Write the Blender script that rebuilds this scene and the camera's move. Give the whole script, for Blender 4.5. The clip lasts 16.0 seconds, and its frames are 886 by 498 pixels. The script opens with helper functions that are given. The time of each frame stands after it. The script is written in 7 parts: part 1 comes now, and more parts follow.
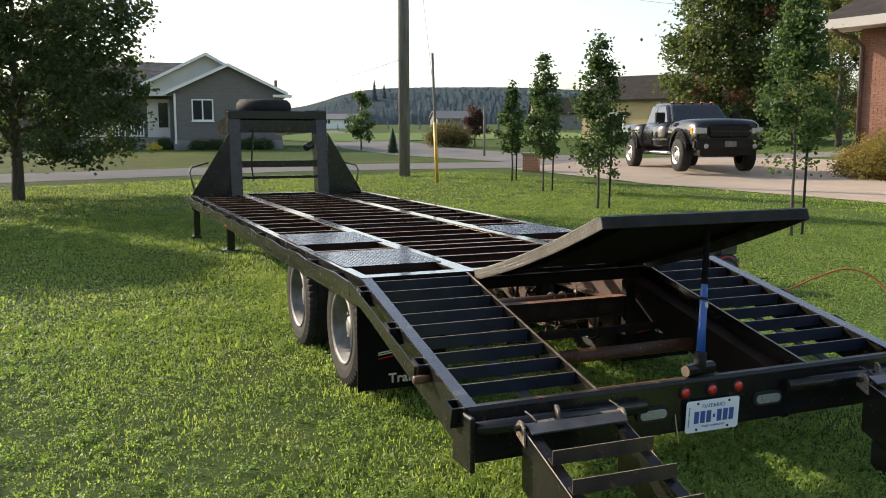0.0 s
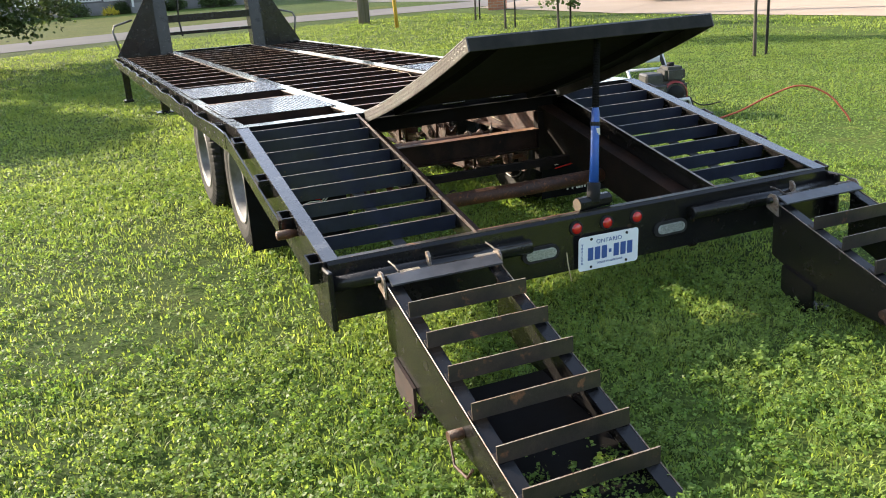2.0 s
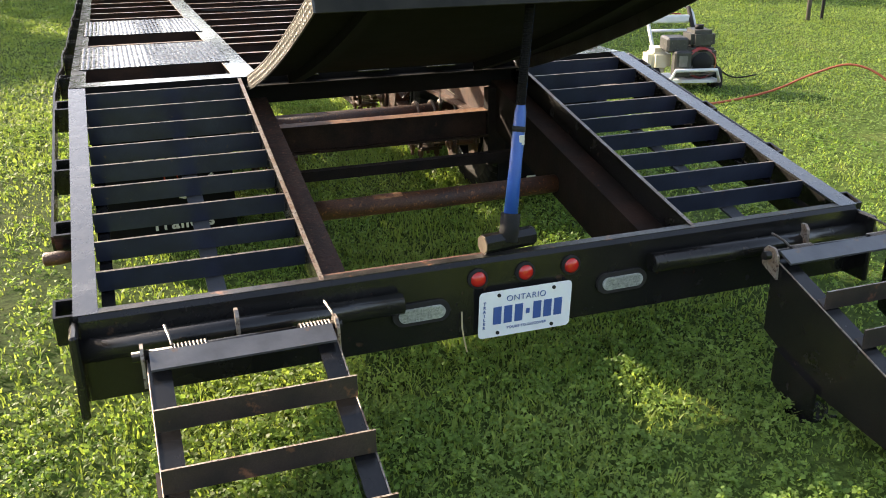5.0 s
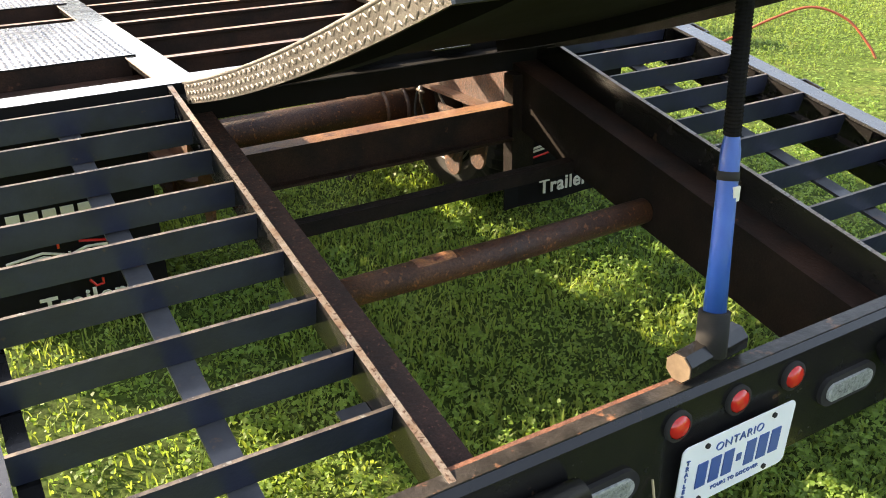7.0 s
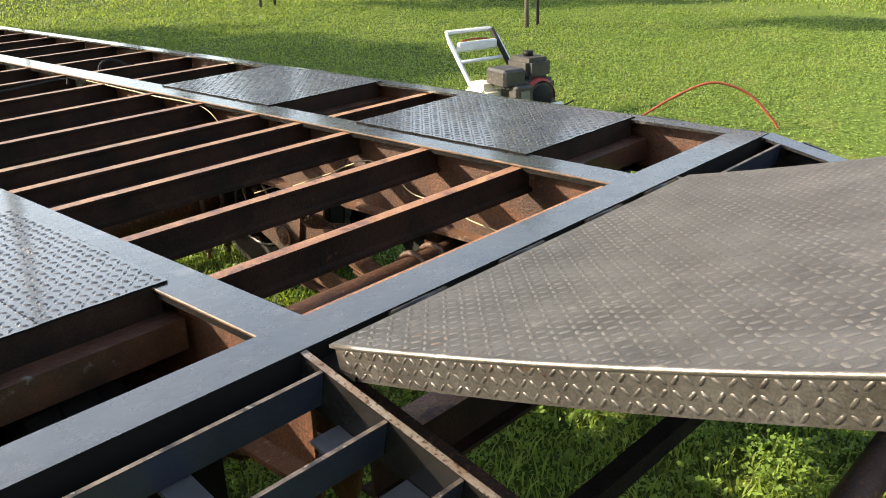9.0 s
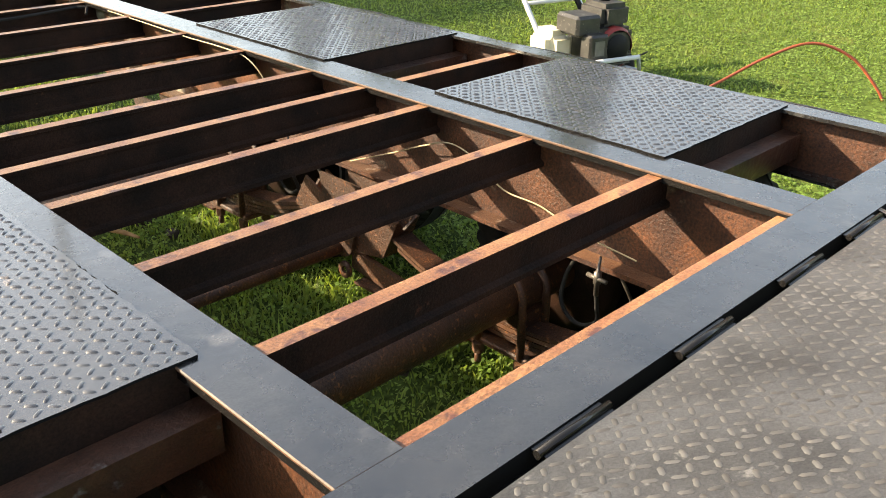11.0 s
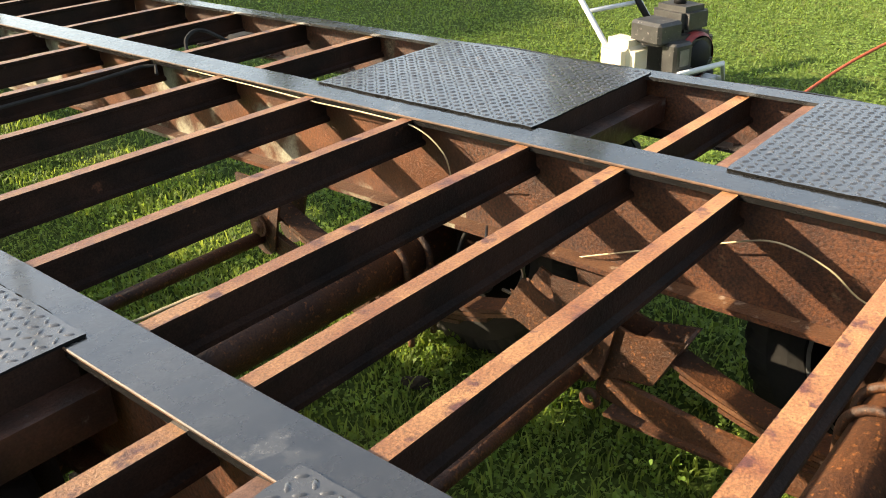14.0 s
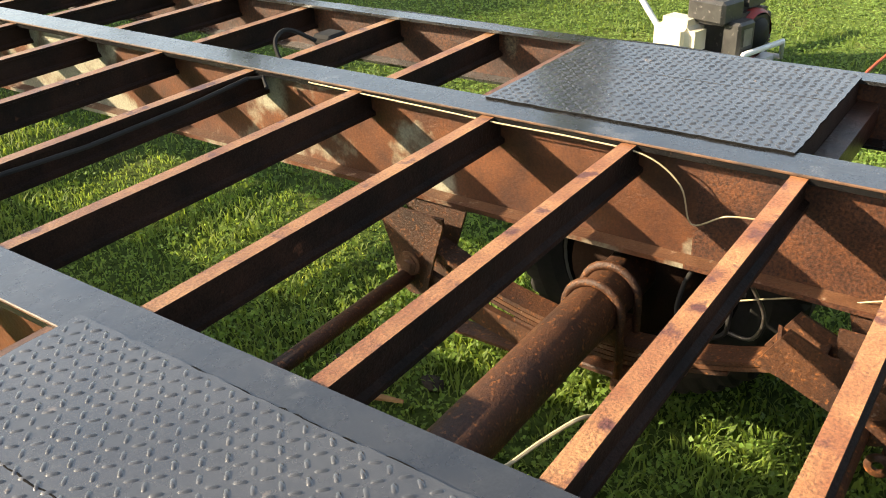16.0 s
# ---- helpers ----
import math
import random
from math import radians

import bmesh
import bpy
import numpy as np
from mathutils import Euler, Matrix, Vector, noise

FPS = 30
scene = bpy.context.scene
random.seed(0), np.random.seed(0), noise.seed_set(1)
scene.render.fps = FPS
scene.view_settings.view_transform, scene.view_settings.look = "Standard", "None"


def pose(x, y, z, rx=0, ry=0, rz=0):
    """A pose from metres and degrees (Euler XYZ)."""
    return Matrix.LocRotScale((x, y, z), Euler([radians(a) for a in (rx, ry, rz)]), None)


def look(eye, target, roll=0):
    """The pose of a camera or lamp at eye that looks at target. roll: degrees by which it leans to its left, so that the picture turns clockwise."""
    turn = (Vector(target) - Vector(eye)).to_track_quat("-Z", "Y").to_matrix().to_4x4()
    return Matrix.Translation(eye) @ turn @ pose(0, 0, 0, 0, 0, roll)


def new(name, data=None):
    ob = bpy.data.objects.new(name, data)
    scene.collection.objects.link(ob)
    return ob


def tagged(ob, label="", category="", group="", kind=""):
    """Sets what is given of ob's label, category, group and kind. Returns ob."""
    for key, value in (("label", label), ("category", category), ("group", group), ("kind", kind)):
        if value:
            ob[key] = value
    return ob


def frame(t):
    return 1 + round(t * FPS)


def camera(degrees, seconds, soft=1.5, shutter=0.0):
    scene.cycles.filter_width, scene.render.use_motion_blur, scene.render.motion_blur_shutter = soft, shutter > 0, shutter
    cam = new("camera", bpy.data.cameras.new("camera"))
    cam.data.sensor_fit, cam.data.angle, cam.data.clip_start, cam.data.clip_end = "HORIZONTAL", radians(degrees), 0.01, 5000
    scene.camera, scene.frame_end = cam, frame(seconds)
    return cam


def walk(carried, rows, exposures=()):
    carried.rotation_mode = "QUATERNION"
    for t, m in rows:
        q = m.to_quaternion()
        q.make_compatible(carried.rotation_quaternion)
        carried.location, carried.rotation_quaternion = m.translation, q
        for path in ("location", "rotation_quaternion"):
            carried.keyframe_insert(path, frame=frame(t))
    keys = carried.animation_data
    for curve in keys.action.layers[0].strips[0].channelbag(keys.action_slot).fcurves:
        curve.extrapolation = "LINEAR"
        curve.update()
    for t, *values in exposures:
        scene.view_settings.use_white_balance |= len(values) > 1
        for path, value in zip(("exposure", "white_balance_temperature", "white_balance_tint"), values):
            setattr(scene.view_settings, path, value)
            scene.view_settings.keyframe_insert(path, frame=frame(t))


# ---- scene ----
# ---- camera ----
cam = camera(53.2, 16.0, soft=1.0)
PATH = [
    (0, (-2.678, -3.19, 1.598), (-1.919, -1.356, 1.346), -0.1),
    (0.5, (-2.607, -3.212, 1.577), (-1.793, -1.411, 1.267), -2.6),
    (1, (-2.531, -3.119, 1.539), (-1.628, -1.378, 1.148), -4.8),
    (1.5, (-2.297, -3.119, 1.493), (-1.448, -1.374, 1.008), -4.7),
    (2, (-2.049, -3.059, 1.469), (-1.312, -1.292, 0.888), -4.1),
    (2.5, (-1.831, -2.856, 1.447), (-1.105, -1.097, 0.832), -2.7),
    (3, (-1.603, -2.736, 1.429), (-0.93, -0.961, 0.798), -2.4),
    (3.5, (-1.302, -2.632, 1.406), (-0.701, -0.84, 0.752), -1.6),
    (6, (-1.037, -1.614, 1.447), (-0.341, 0.106, 0.7), -0.4),
    (6.5, (-1.122, -1.232, 1.406), (-0.358, 0.444, 0.627), -1.1),
    (7, (-1.163, -0.883, 1.38), (-0.238, 0.683, 0.549), -1.2),
    (7.5, (-1.262, -0.514, 1.366), (-0.154, 0.905, 0.495), -0.3),
    (8, (-1.288, -0.152, 1.361), (-0.109, 1.243, 0.546), -1.9),
    (8.5, (-1.32, 0.176, 1.397), (-0.041, 1.529, 0.665), -2.4),
    (9, (-1.368, 0.427, 1.472), (-0.009, 1.706, 0.753), -2.1),
    (11.5, (-1.013, 1.029, 1.46), (0.214, 2.339, 0.578), 1.5),
    (12, (-1.005, 1.12, 1.468), (0.154, 2.505, 0.609), 1.0),
    (12.5, (-1.077, 1.316, 1.473), (0.132, 2.659, 0.617), 0.7),
    (13, (-1.086, 1.53, 1.489), (0.186, 2.824, 0.648), -1.8),
    (13.5, (-1.037, 1.737, 1.483), (0.263, 3.003, 0.641), -2.6),
    (14, (-1.075, 1.951, 1.478), (0.279, 3.132, 0.599), -2.4),
    (14.5, (-1.107, 2.149, 1.488), (0.28, 3.27, 0.582), -2.8),
    (15, (-1.066, 2.327, 1.493), (0.326, 3.427, 0.569), -2.8),
    (15.5, (-1.083, 2.496, 1.487), (0.314, 3.57, 0.541), -2.2),
    (16, (-1.174, 2.692, 1.517), (0.246, 3.73, 0.565), -2.6),
]
EXPOSURES = [(0.0, 1.05, 6650, 10), (1.0, 1.42, 6600, 10), (2.0, 1.82, 6600, 11), (3.5, 1.88, 6600, 12), (5.0, 1.98, 7050, 13), (6.0, 2.15, 7300, 13), (6.5, 2.28, 7500, 13), (7.0, 2.45, 7600, 13), (7.5, 2.85, 7650, 12), (8.0, 2.65, 7350, 12), (8.6, 1.95, 7250, 10), (9.2, 1.76, 7300, 9), (11.5, 1.88, 7700, 9), (13.0, 1.7, 7600, 8), (16.0, 1.6, 7500, 8)]
walk(cam, [(t, look(eye, target, roll)) for t, eye, target, roll in PATH], EXPOSURES)

# ---- light ----
SUN = Vector((-0.63, 0.78, 0.48)).normalized()
world = bpy.data.worlds.new("morning_sky")
scene.world = world
world.use_nodes = True
wn, wl = world.node_tree.nodes, world.node_tree.links
sky = wn.new("ShaderNodeTexSky")
sky.sky_type = "NISHITA"
sky.sun_disc = False
sky.sun_elevation = math.asin(SUN.z)
sky.sun_rotation = math.atan2(SUN.x, SUN.y)
sky.air_density, sky.dust_density, sky.ozone_density = 1.0, 2.0, 1.0
wn["Background"].inputs["Strength"].default_value = 0.136
soften = wn.new("ShaderNodeHueSaturation")      # a milky morning sky
soften.inputs["Saturation"].default_value = 0.8
wl.new(sky.outputs[0], soften.inputs["Color"])
wl.new(soften.outputs[0], wn["Background"].inputs["Color"])
sun = new("sun", bpy.data.lights.new("sun", "SUN"))
sun.data.energy, sun.data.angle, sun.data.color = 5.0, radians(0.6), (1.0, 0.86, 0.68)
sun.matrix_world = look(SUN * 60, (0, 0, 0))

# ---- materials ----
def mat(name, color=(0.5, 0.5, 0.5), rough=0.6, metal=0.0, second=None, scale=8.0, spots=None, spot_scale=30.0,
        spot_at=0.58, bump=0.0, bump_scale=60.0, spec=0.5, vary=0.0, detail=6.0, stretch=(1, 1, 1), coat=0.0, coat_rough=0.08, grain=0.0, grain_scale=260.0):
    """A surface with a base colour, a second tone in broad patches, spots of wear, fine relief and a change of tone from piece to piece."""
    m = bpy.data.materials.new(name)
    m.use_nodes = True
    n, l = m.node_tree.nodes, m.node_tree.links
    b = n["Principled BSDF"]
    b.inputs["Roughness"].default_value, b.inputs["Metallic"].default_value = rough, metal
    b.inputs["Specular IOR Level"].default_value = spec
    b.inputs["Coat Weight"].default_value = coat
    b.inputs["Coat Roughness"].default_value = coat_rough
    b.inputs["Diffuse Roughness"].default_value = 1.0 if rough > 0.5 else 0.0
    geo = n.new("ShaderNodeNewGeometry")
    at = n.new("ShaderNodeMapping")
    at.inputs["Scale"].default_value = stretch
    l.new(geo.outputs["Position"], at.inputs["Vector"])
    rgb = n.new("ShaderNodeRGB")
    rgb.outputs[0].default_value = (*color, 1)
    out = rgb.outputs[0]

    def tex(size, deep=detail, ro=0.6):
        t = n.new("ShaderNodeTexNoise")
        t.inputs["Scale"].default_value, t.inputs["Detail"].default_value, t.inputs["Roughness"].default_value = size, deep, ro
        l.new(at.outputs[0], t.inputs["Vector"])
        return t.outputs["Fac"]

    def mix(fac, a, tone):
        x = n.new("ShaderNodeMix")
        x.data_type = "RGBA"
        l.new(fac, x.inputs[0])
        l.new(a, x.inputs[6])
        x.inputs[7].default_value = (*tone, 1)
        return x.outputs[2]

    def ramp(fac, lo, hi):
        r = n.new("ShaderNodeMapRange")
        r.inputs[1].default_value, r.inputs[2].default_value = lo, hi
        l.new(fac, r.inputs[0])
        return r.outputs[0]

    if second:
        out = mix(ramp(tex(scale), 0.36, 0.64), out, second)
    if spots:
        out = mix(ramp(tex(spot_scale), spot_at, spot_at + 0.07), out, spots)
    if grain:
        gr = n.new("ShaderNodeMapRange")
        gr.inputs[1].default_value, gr.inputs[2].default_value = 0.3, 0.7
        gr.inputs[3].default_value, gr.inputs[4].default_value = 1 - grain, 1 + grain
        l.new(tex(grain_scale, 3.0, 0.7), gr.inputs[0])
        gh = n.new("ShaderNodeHueSaturation")
        l.new(gr.outputs[0], gh.inputs["Value"])
        l.new(out, gh.inputs["Color"])
        out = gh.outputs[0]
    if vary:
        info = n.new("ShaderNodeObjectInfo")
        isl = n.new("ShaderNodeMath")
        isl.operation = "ADD"
        l.new(info.outputs["Random"], isl.inputs[0])
        l.new(geo.outputs["Random Per Island"], isl.inputs[1])
        hsv = n.new("ShaderNodeHueSaturation")
        v = n.new("ShaderNodeMapRange")
        v.inputs[2].default_value = 2.0
        v.inputs[3].default_value, v.inputs[4].default_value = 1 - vary, 1 + vary
        l.new(isl.outputs[0], v.inputs[0])
        l.new(v.outputs[0], hsv.inputs["Value"])
        l.new(out, hsv.inputs["Color"])
        out = hsv.outputs[0]
    l.new(out, b.inputs["Base Color"])
    r2 = n.new("ShaderNodeMapRange")
    r2.inputs[3].default_value, r2.inputs[4].default_value = max(0.02, rough - 0.12), min(1.0, rough + 0.12)
    l.new(tex(scale * 2.3, 4.0), r2.inputs[0])
    l.new(r2.outputs[0], b.inputs["Roughness"])
    if bump:
        bp = n.new("ShaderNodeBump")
        bp.inputs["Strength"].default_value, bp.inputs["Distance"].default_value = bump, 0.004
        l.new(tex(bump_scale, 5.0), bp.inputs["Height"])
        l.new(bp.outputs[0], b.inputs["Normal"])
    return m


def leafy(name, color, second, glow=0.45, vary=0.3):
    """Thin leaves: light comes through as well as back."""
    m = mat(name, color, 0.55, second=second, scale=1.2, vary=vary, spec=0.22)
    n, l = m.node_tree.nodes, m.node_tree.links
    b = n["Principled BSDF"]
    src = b.inputs["Base Color"].links[0].from_socket
    tr = n.new("ShaderNodeBsdfTranslucent")
    hs = n.new("ShaderNodeHueSaturation")
    hs.inputs["Value"].default_value, hs.inputs["Saturation"].default_value, hs.inputs["Hue"].default_value = 1.5, 1.1, 0.48
    l.new(src, hs.inputs["Color"])
    l.new(hs.outputs[0], tr.inputs["Color"])
    mx = n.new("ShaderNodeMixShader")
    mx.inputs[0].default_value = glow
    l.new(b.outputs[0], mx.inputs[1])
    l.new(tr.outputs[0], mx.inputs[2])
    l.new(mx.outputs[0], n["Material Output"].inputs["Surface"])
    return m


BLACK = mat("black_paint", (0.0075, 0.0075, 0.008), 0.24, second=(0.013, 0.012, 0.0115), scale=6, spots=(0.06, 0.035, 0.022), spot_scale=22, spot_at=0.66, bump=0.15, bump_scale=40, spec=0.4)
STRIP = mat("satin_strip_paint", (0.011, 0.0115, 0.0125), 0.27, second=(0.026, 0.026, 0.026), scale=7, spots=(0.06, 0.06, 0.059), spot_scale=9, spot_at=0.61, grain=0.4, bump=0.4, bump_scale=22, spec=0.9, coat=0.85)
# the blue in this black stands in for reflected sky
SLAT = mat("slate_black_paint", (0.0105, 0.0135, 0.027), 0.42, second=(0.018, 0.023, 0.042), scale=9, spots=(0.075, 0.045, 0.03), spot_scale=34, spot_at=0.66, bump=0.2, bump_scale=80, spec=0.5)
WORN = mat("worn_steel_edge", (0.21, 0.14, 0.095), 0.45, 0.35, second=(0.3, 0.27, 0.235), scale=22, spots=(0.06, 0.03, 0.02), spot_scale=130, spot_at=0.54, bump=0.3, grain=0.3)
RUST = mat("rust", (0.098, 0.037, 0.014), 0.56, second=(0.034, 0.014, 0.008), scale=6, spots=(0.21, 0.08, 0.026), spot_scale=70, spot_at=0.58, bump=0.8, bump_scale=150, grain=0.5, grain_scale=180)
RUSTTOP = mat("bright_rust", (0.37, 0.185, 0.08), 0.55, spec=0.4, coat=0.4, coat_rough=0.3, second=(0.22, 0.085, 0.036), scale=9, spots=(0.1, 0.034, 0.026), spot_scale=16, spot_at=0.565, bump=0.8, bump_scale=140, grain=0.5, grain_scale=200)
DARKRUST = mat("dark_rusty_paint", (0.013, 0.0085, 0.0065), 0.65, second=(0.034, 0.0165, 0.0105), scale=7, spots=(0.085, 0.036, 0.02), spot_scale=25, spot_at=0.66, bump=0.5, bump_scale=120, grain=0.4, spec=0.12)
WEB = mat("primer_and_rust", (0.115, 0.04, 0.015), 0.55, second=(0.048, 0.017, 0.009), scale=8, spots=(0.22, 0.17, 0.1), spot_scale=5, spot_at=0.64, bump=0.7, bump_scale=130, grain=0.75, grain_scale=150)
WEBCREAM = mat("old_primer_over_rust", (0.12, 0.042, 0.0155), 0.5, second=(0.05, 0.018, 0.009), scale=8, spots=(0.26, 0.245, 0.18), spot_scale=2.8, spot_at=0.52, bump=0.5, bump_scale=130, grain=0.3, grain_scale=150)
GREYBAR = mat("weathered_grey_paint", (0.085, 0.087, 0.094), 0.34, second=(0.05, 0.051, 0.055), scale=9, spots=(0.13, 0.085, 0.06), spot_scale=30, spot_at=0.62, bump=0.2, coat=0.4)
PALERUST = mat("dusty_rust_ledge", (0.15, 0.068, 0.032), 0.55, second=(0.085, 0.035, 0.017), scale=11, spots=(0.3, 0.22, 0.16), spot_scale=28, spot_at=0.6, bump=0.7, bump_scale=120, grain=0.4)
TREAD = mat("tread_plate_paint", (0.028, 0.029, 0.031), 0.26, 0.0, second=(0.048, 0.049, 0.051), scale=7, spec=0.9, spots=(0.15, 0.125, 0.105), spot_scale=20, spot_at=0.66, bump=0.12, coat=0.9)
TREADBARE = mat("bare_tread_plate", (0.155, 0.15, 0.145), 0.36, 0.7, second=(0.085, 0.08, 0.075), scale=7, spots=(0.3, 0.28, 0.25), spot_scale=30, spot_at=0.62, bump=0.25, bump_scale=120, grain=0.25)
TREADWORN = mat("worn_lug_steel", (0.22, 0.205, 0.185), 0.34, 0.7, second=(0.13, 0.12, 0.108), scale=9, spots=(0.3, 0.13, 0.05), spot_scale=5, spot_at=0.72)
LIPSTEEL = mat("weathered_lip_steel", (0.095, 0.092, 0.088), 0.36, 0.6, second=(0.06, 0.055, 0.05), scale=12, spots=(0.12, 0.06, 0.03), spot_scale=20, spot_at=0.64, bump=0.35, bump_scale=110, grain=0.35)
RUBBER = mat("rubber", (0.014, 0.014, 0.014), 0.8, second=(0.028, 0.026, 0.024), scale=9, bump=0.2, spec=0.25)
RIM = mat("dull_silver_rim", (0.17, 0.17, 0.17), 0.5, 0.4, second=(0.1, 0.097, 0.093), scale=10)
CHROME = mat("chrome", (0.75, 0.75, 0.76), 0.12, 1.0)
WHITE = mat("white_paint", (0.78, 0.78, 0.76), 0.4, second=(0.7, 0.7, 0.68), scale=3)
PLATEWHITE = mat("plate_white", (0.75, 0.77, 0.8), 0.35)
PLATEBLUE = mat("plate_blue", (0.04, 0.09, 0.29), 0.4)
REDLENS = mat("red_lens", (0.5, 0.02, 0.015), 0.2, spec=0.7)
CLEARLENS = mat("clear_lens", (0.4, 0.41, 0.39), 0.25, second=(0.26, 0.27, 0.26), scale=120, detail=2)
CELL = mat("lamp_cell", (0.34, 0.36, 0.33), 0.3, 0.3, second=(0.2, 0.21, 0.2), scale=90, detail=2)
AMBER = mat("amber_lens", (0.75, 0.22, 0.02), 0.25)
# flat black for dark parts; inside the ramps it paints in the shade
FLATBLACK = mat("sooty_black", (0.009, 0.009, 0.0095), 0.95, second=(0.008, 0.007, 0.006), scale=6, spec=0.1)
BLUE = mat("blue_fibreglass", (0.018, 0.078, 0.33), 0.4, second=(0.026, 0.1, 0.4), scale=10)
WOODEND = mat("worn_hammer_face", (0.2, 0.14, 0.085), 0.6, second=(0.13, 0.09, 0.055), scale=40)
CREAM = mat("cream_wire", (0.42, 0.34, 0.2), 0.5)
CLEAT = mat("scuffed_cleat_paint", (0.015, 0.0125, 0.012), 0.45, second=(0.036, 0.025, 0.021), scale=12, spots=(0.14, 0.062, 0.034), spot_scale=18, spot_at=0.6, bump=0.3, grain=0.3, spec=0.5)
LETTER = mat("cream_letter_bar", (0.62, 0.6, 0.52), 0.6)
LAWN = mat("lawn_soil", (0.055, 0.088, 0.02), 0.9, second=(0.072, 0.107, 0.026), scale=0.35, spots=(0.085, 0.11, 0.03), spot_scale=2.5, spot_at=0.55, bump=1.0, bump_scale=30, spec=0.05, grain=0.6, grain_scale=40)
DRYLAWN = mat("mown_lawn", (0.075, 0.1, 0.018), 0.9, second=(0.115, 0.13, 0.028), scale=0.35, spots=(0.13, 0.135, 0.035), spot_scale=2.5, spot_at=0.55, bump=1.0, bump_scale=30, spec=0.05, grain=0.35, grain_scale=14)
ASPHALT = mat("grey_asphalt", (0.21, 0.195, 0.185), 0.9, second=(0.17, 0.16, 0.15), scale=0.4, bump=0.3, bump_scale=60, spec=0.1)
CONCRETE = mat("beige_concrete", (0.38, 0.31, 0.25), 0.9, spec=0.1, second=(0.32, 0.26, 0.21), scale=0.35, spots=(0.34, 0.29, 0.25), spot_scale=1.1, spot_at=0.62, bump=0.2)


# ---- mesh tools ----
def box(bm, x0, x1, y0, y1, z0, z1, index=0):
    v = [bm.verts.new((x, y, z)) for x in (x0, x1) for y in (y0, y1) for z in (z0, z1)]
    for f in ((0, 1, 3, 2), (4, 6, 7, 5), (0, 4, 5, 1), (2, 3, 7, 6), (0, 2, 6, 4), (1, 5, 7, 3)):
        bm.faces.new([v[i] for i in f]).material_index = index


def prism(bm, pts, axis, a, b, index=0):
    """Extrude a closed outline along an axis; the outline is given in the other two axes, in order."""
    def place(p, c):
        return {"x": (c, p[0], p[1]), "y": (p[0], c, p[1]), "z": (p[0], p[1], c)}[axis]
    lo, hi = [bm.verts.new(place(p, a)) for p in pts], [bm.verts.new(place(p, b)) for p in pts]
    k = len(pts)
    faces = [bm.faces.new(lo), bm.faces.new(hi[::-1])]
    faces += [bm.faces.new((lo[i], hi[i], hi[(i + 1) % k], lo[(i + 1) % k])) for i in range(k)]
    for f in faces:
        f.material_index = index
    bmesh.ops.recalc_face_normals(bm, faces=faces)


def tube(bm, pts, r, n=8, index=0):
    """A round bar through points; r is one radius or one for each point."""
    pts = [Vector(p) for p in pts]
    rs = r if isinstance(r, (list, tuple)) else [r] * len(pts)
    rings = []
    side = None
    for i, p in enumerate(pts):
        d = (pts[min(i + 1, len(pts) - 1)] - pts[max(i - 1, 0)]).normalized()
        if side is None:
            side = d.cross(Vector((0.3, 0.2, 1))).normalized()
        side = (side - d * side.dot(d)).normalized()
        up = d.cross(side)
        rings.append([bm.verts.new(p + (side * math.cos(2 * math.pi * k / n) + up * math.sin(2 * math.pi * k / n)) * rs[i]) for k in range(n)])
    faces = []
    for a, b in zip(rings, rings[1:]):
        faces += [bm.faces.new((a[k], a[(k + 1) % n], b[(k + 1) % n], b[k])) for k in range(n)]
    faces += [bm.faces.new(rings[0][::-1]), bm.faces.new(rings[-1])]
    for f in faces:
        f.material_index = index
        f.smooth = n > 6 and len(f.verts) == 4


def lathe(bm, profile, n=32, axis="x", at=(0, 0, 0), index=0, smooth=True):
    """Turn a profile of (along, radius) round an axis."""
    at = Vector(at)
    rings = []
    for a, r in profile:
        ring = []
        for k in range(n):
            c, s = r * math.cos(2 * math.pi * k / n), r * math.sin(2 * math.pi * k / n)
            ring.append(bm.verts.new(at + Vector({"x": (a, c, s), "y": (c, a, s), "z": (c, s, a)}[axis])))
        rings.append(ring)
    faces = []
    for a, b in zip(rings, rings[1:]):
        faces += [bm.faces.new((a[k], a[(k + 1) % n], b[(k + 1) % n], b[k])) for k in range(n)]
    for f in faces:
        f.material_index, f.smooth = index, smooth
    bmesh.ops.recalc_face_normals(bm, faces=faces)


def bevel(bm, w=0.004, seg=1):
    bmesh.ops.bevel(bm, geom=bm.edges[:], offset=w, segments=seg, affect="EDGES", clamp_overlap=True)


def mesh_of(name, bm, mats):
    me = bpy.data.meshes.new(name)
    bm.to_mesh(me)
    bm.free()
    for m in (mats if isinstance(mats, (list, tuple)) else [mats]):
        me.materials.append(m)
    return me


def part(name, bm, mats, parent, label=""):
    ob = new(name, mesh_of(name, bm, mats))
    ob.parent = parent
    return tagged(ob, label)


def thing(name, label, category, bm=None, mats=None, group="", kind=""):
    ob = new(name, mesh_of(name, bm, mats) if bm else None)
    return tagged(ob, label, category, group, kind)


def soft(u, w):
    return w * math.log1p(math.exp(min(u / w, 40))) if u / w < 40 else u


def lie(x, y):
    """The height of the ground."""
    s = 0.38 * x + 0.92 * y
    return 0.031 * soft(s - 5.2, 1.2) - 0.014 * soft(s - 25, 4) - 0.031 * soft(-5.2, 1.2)


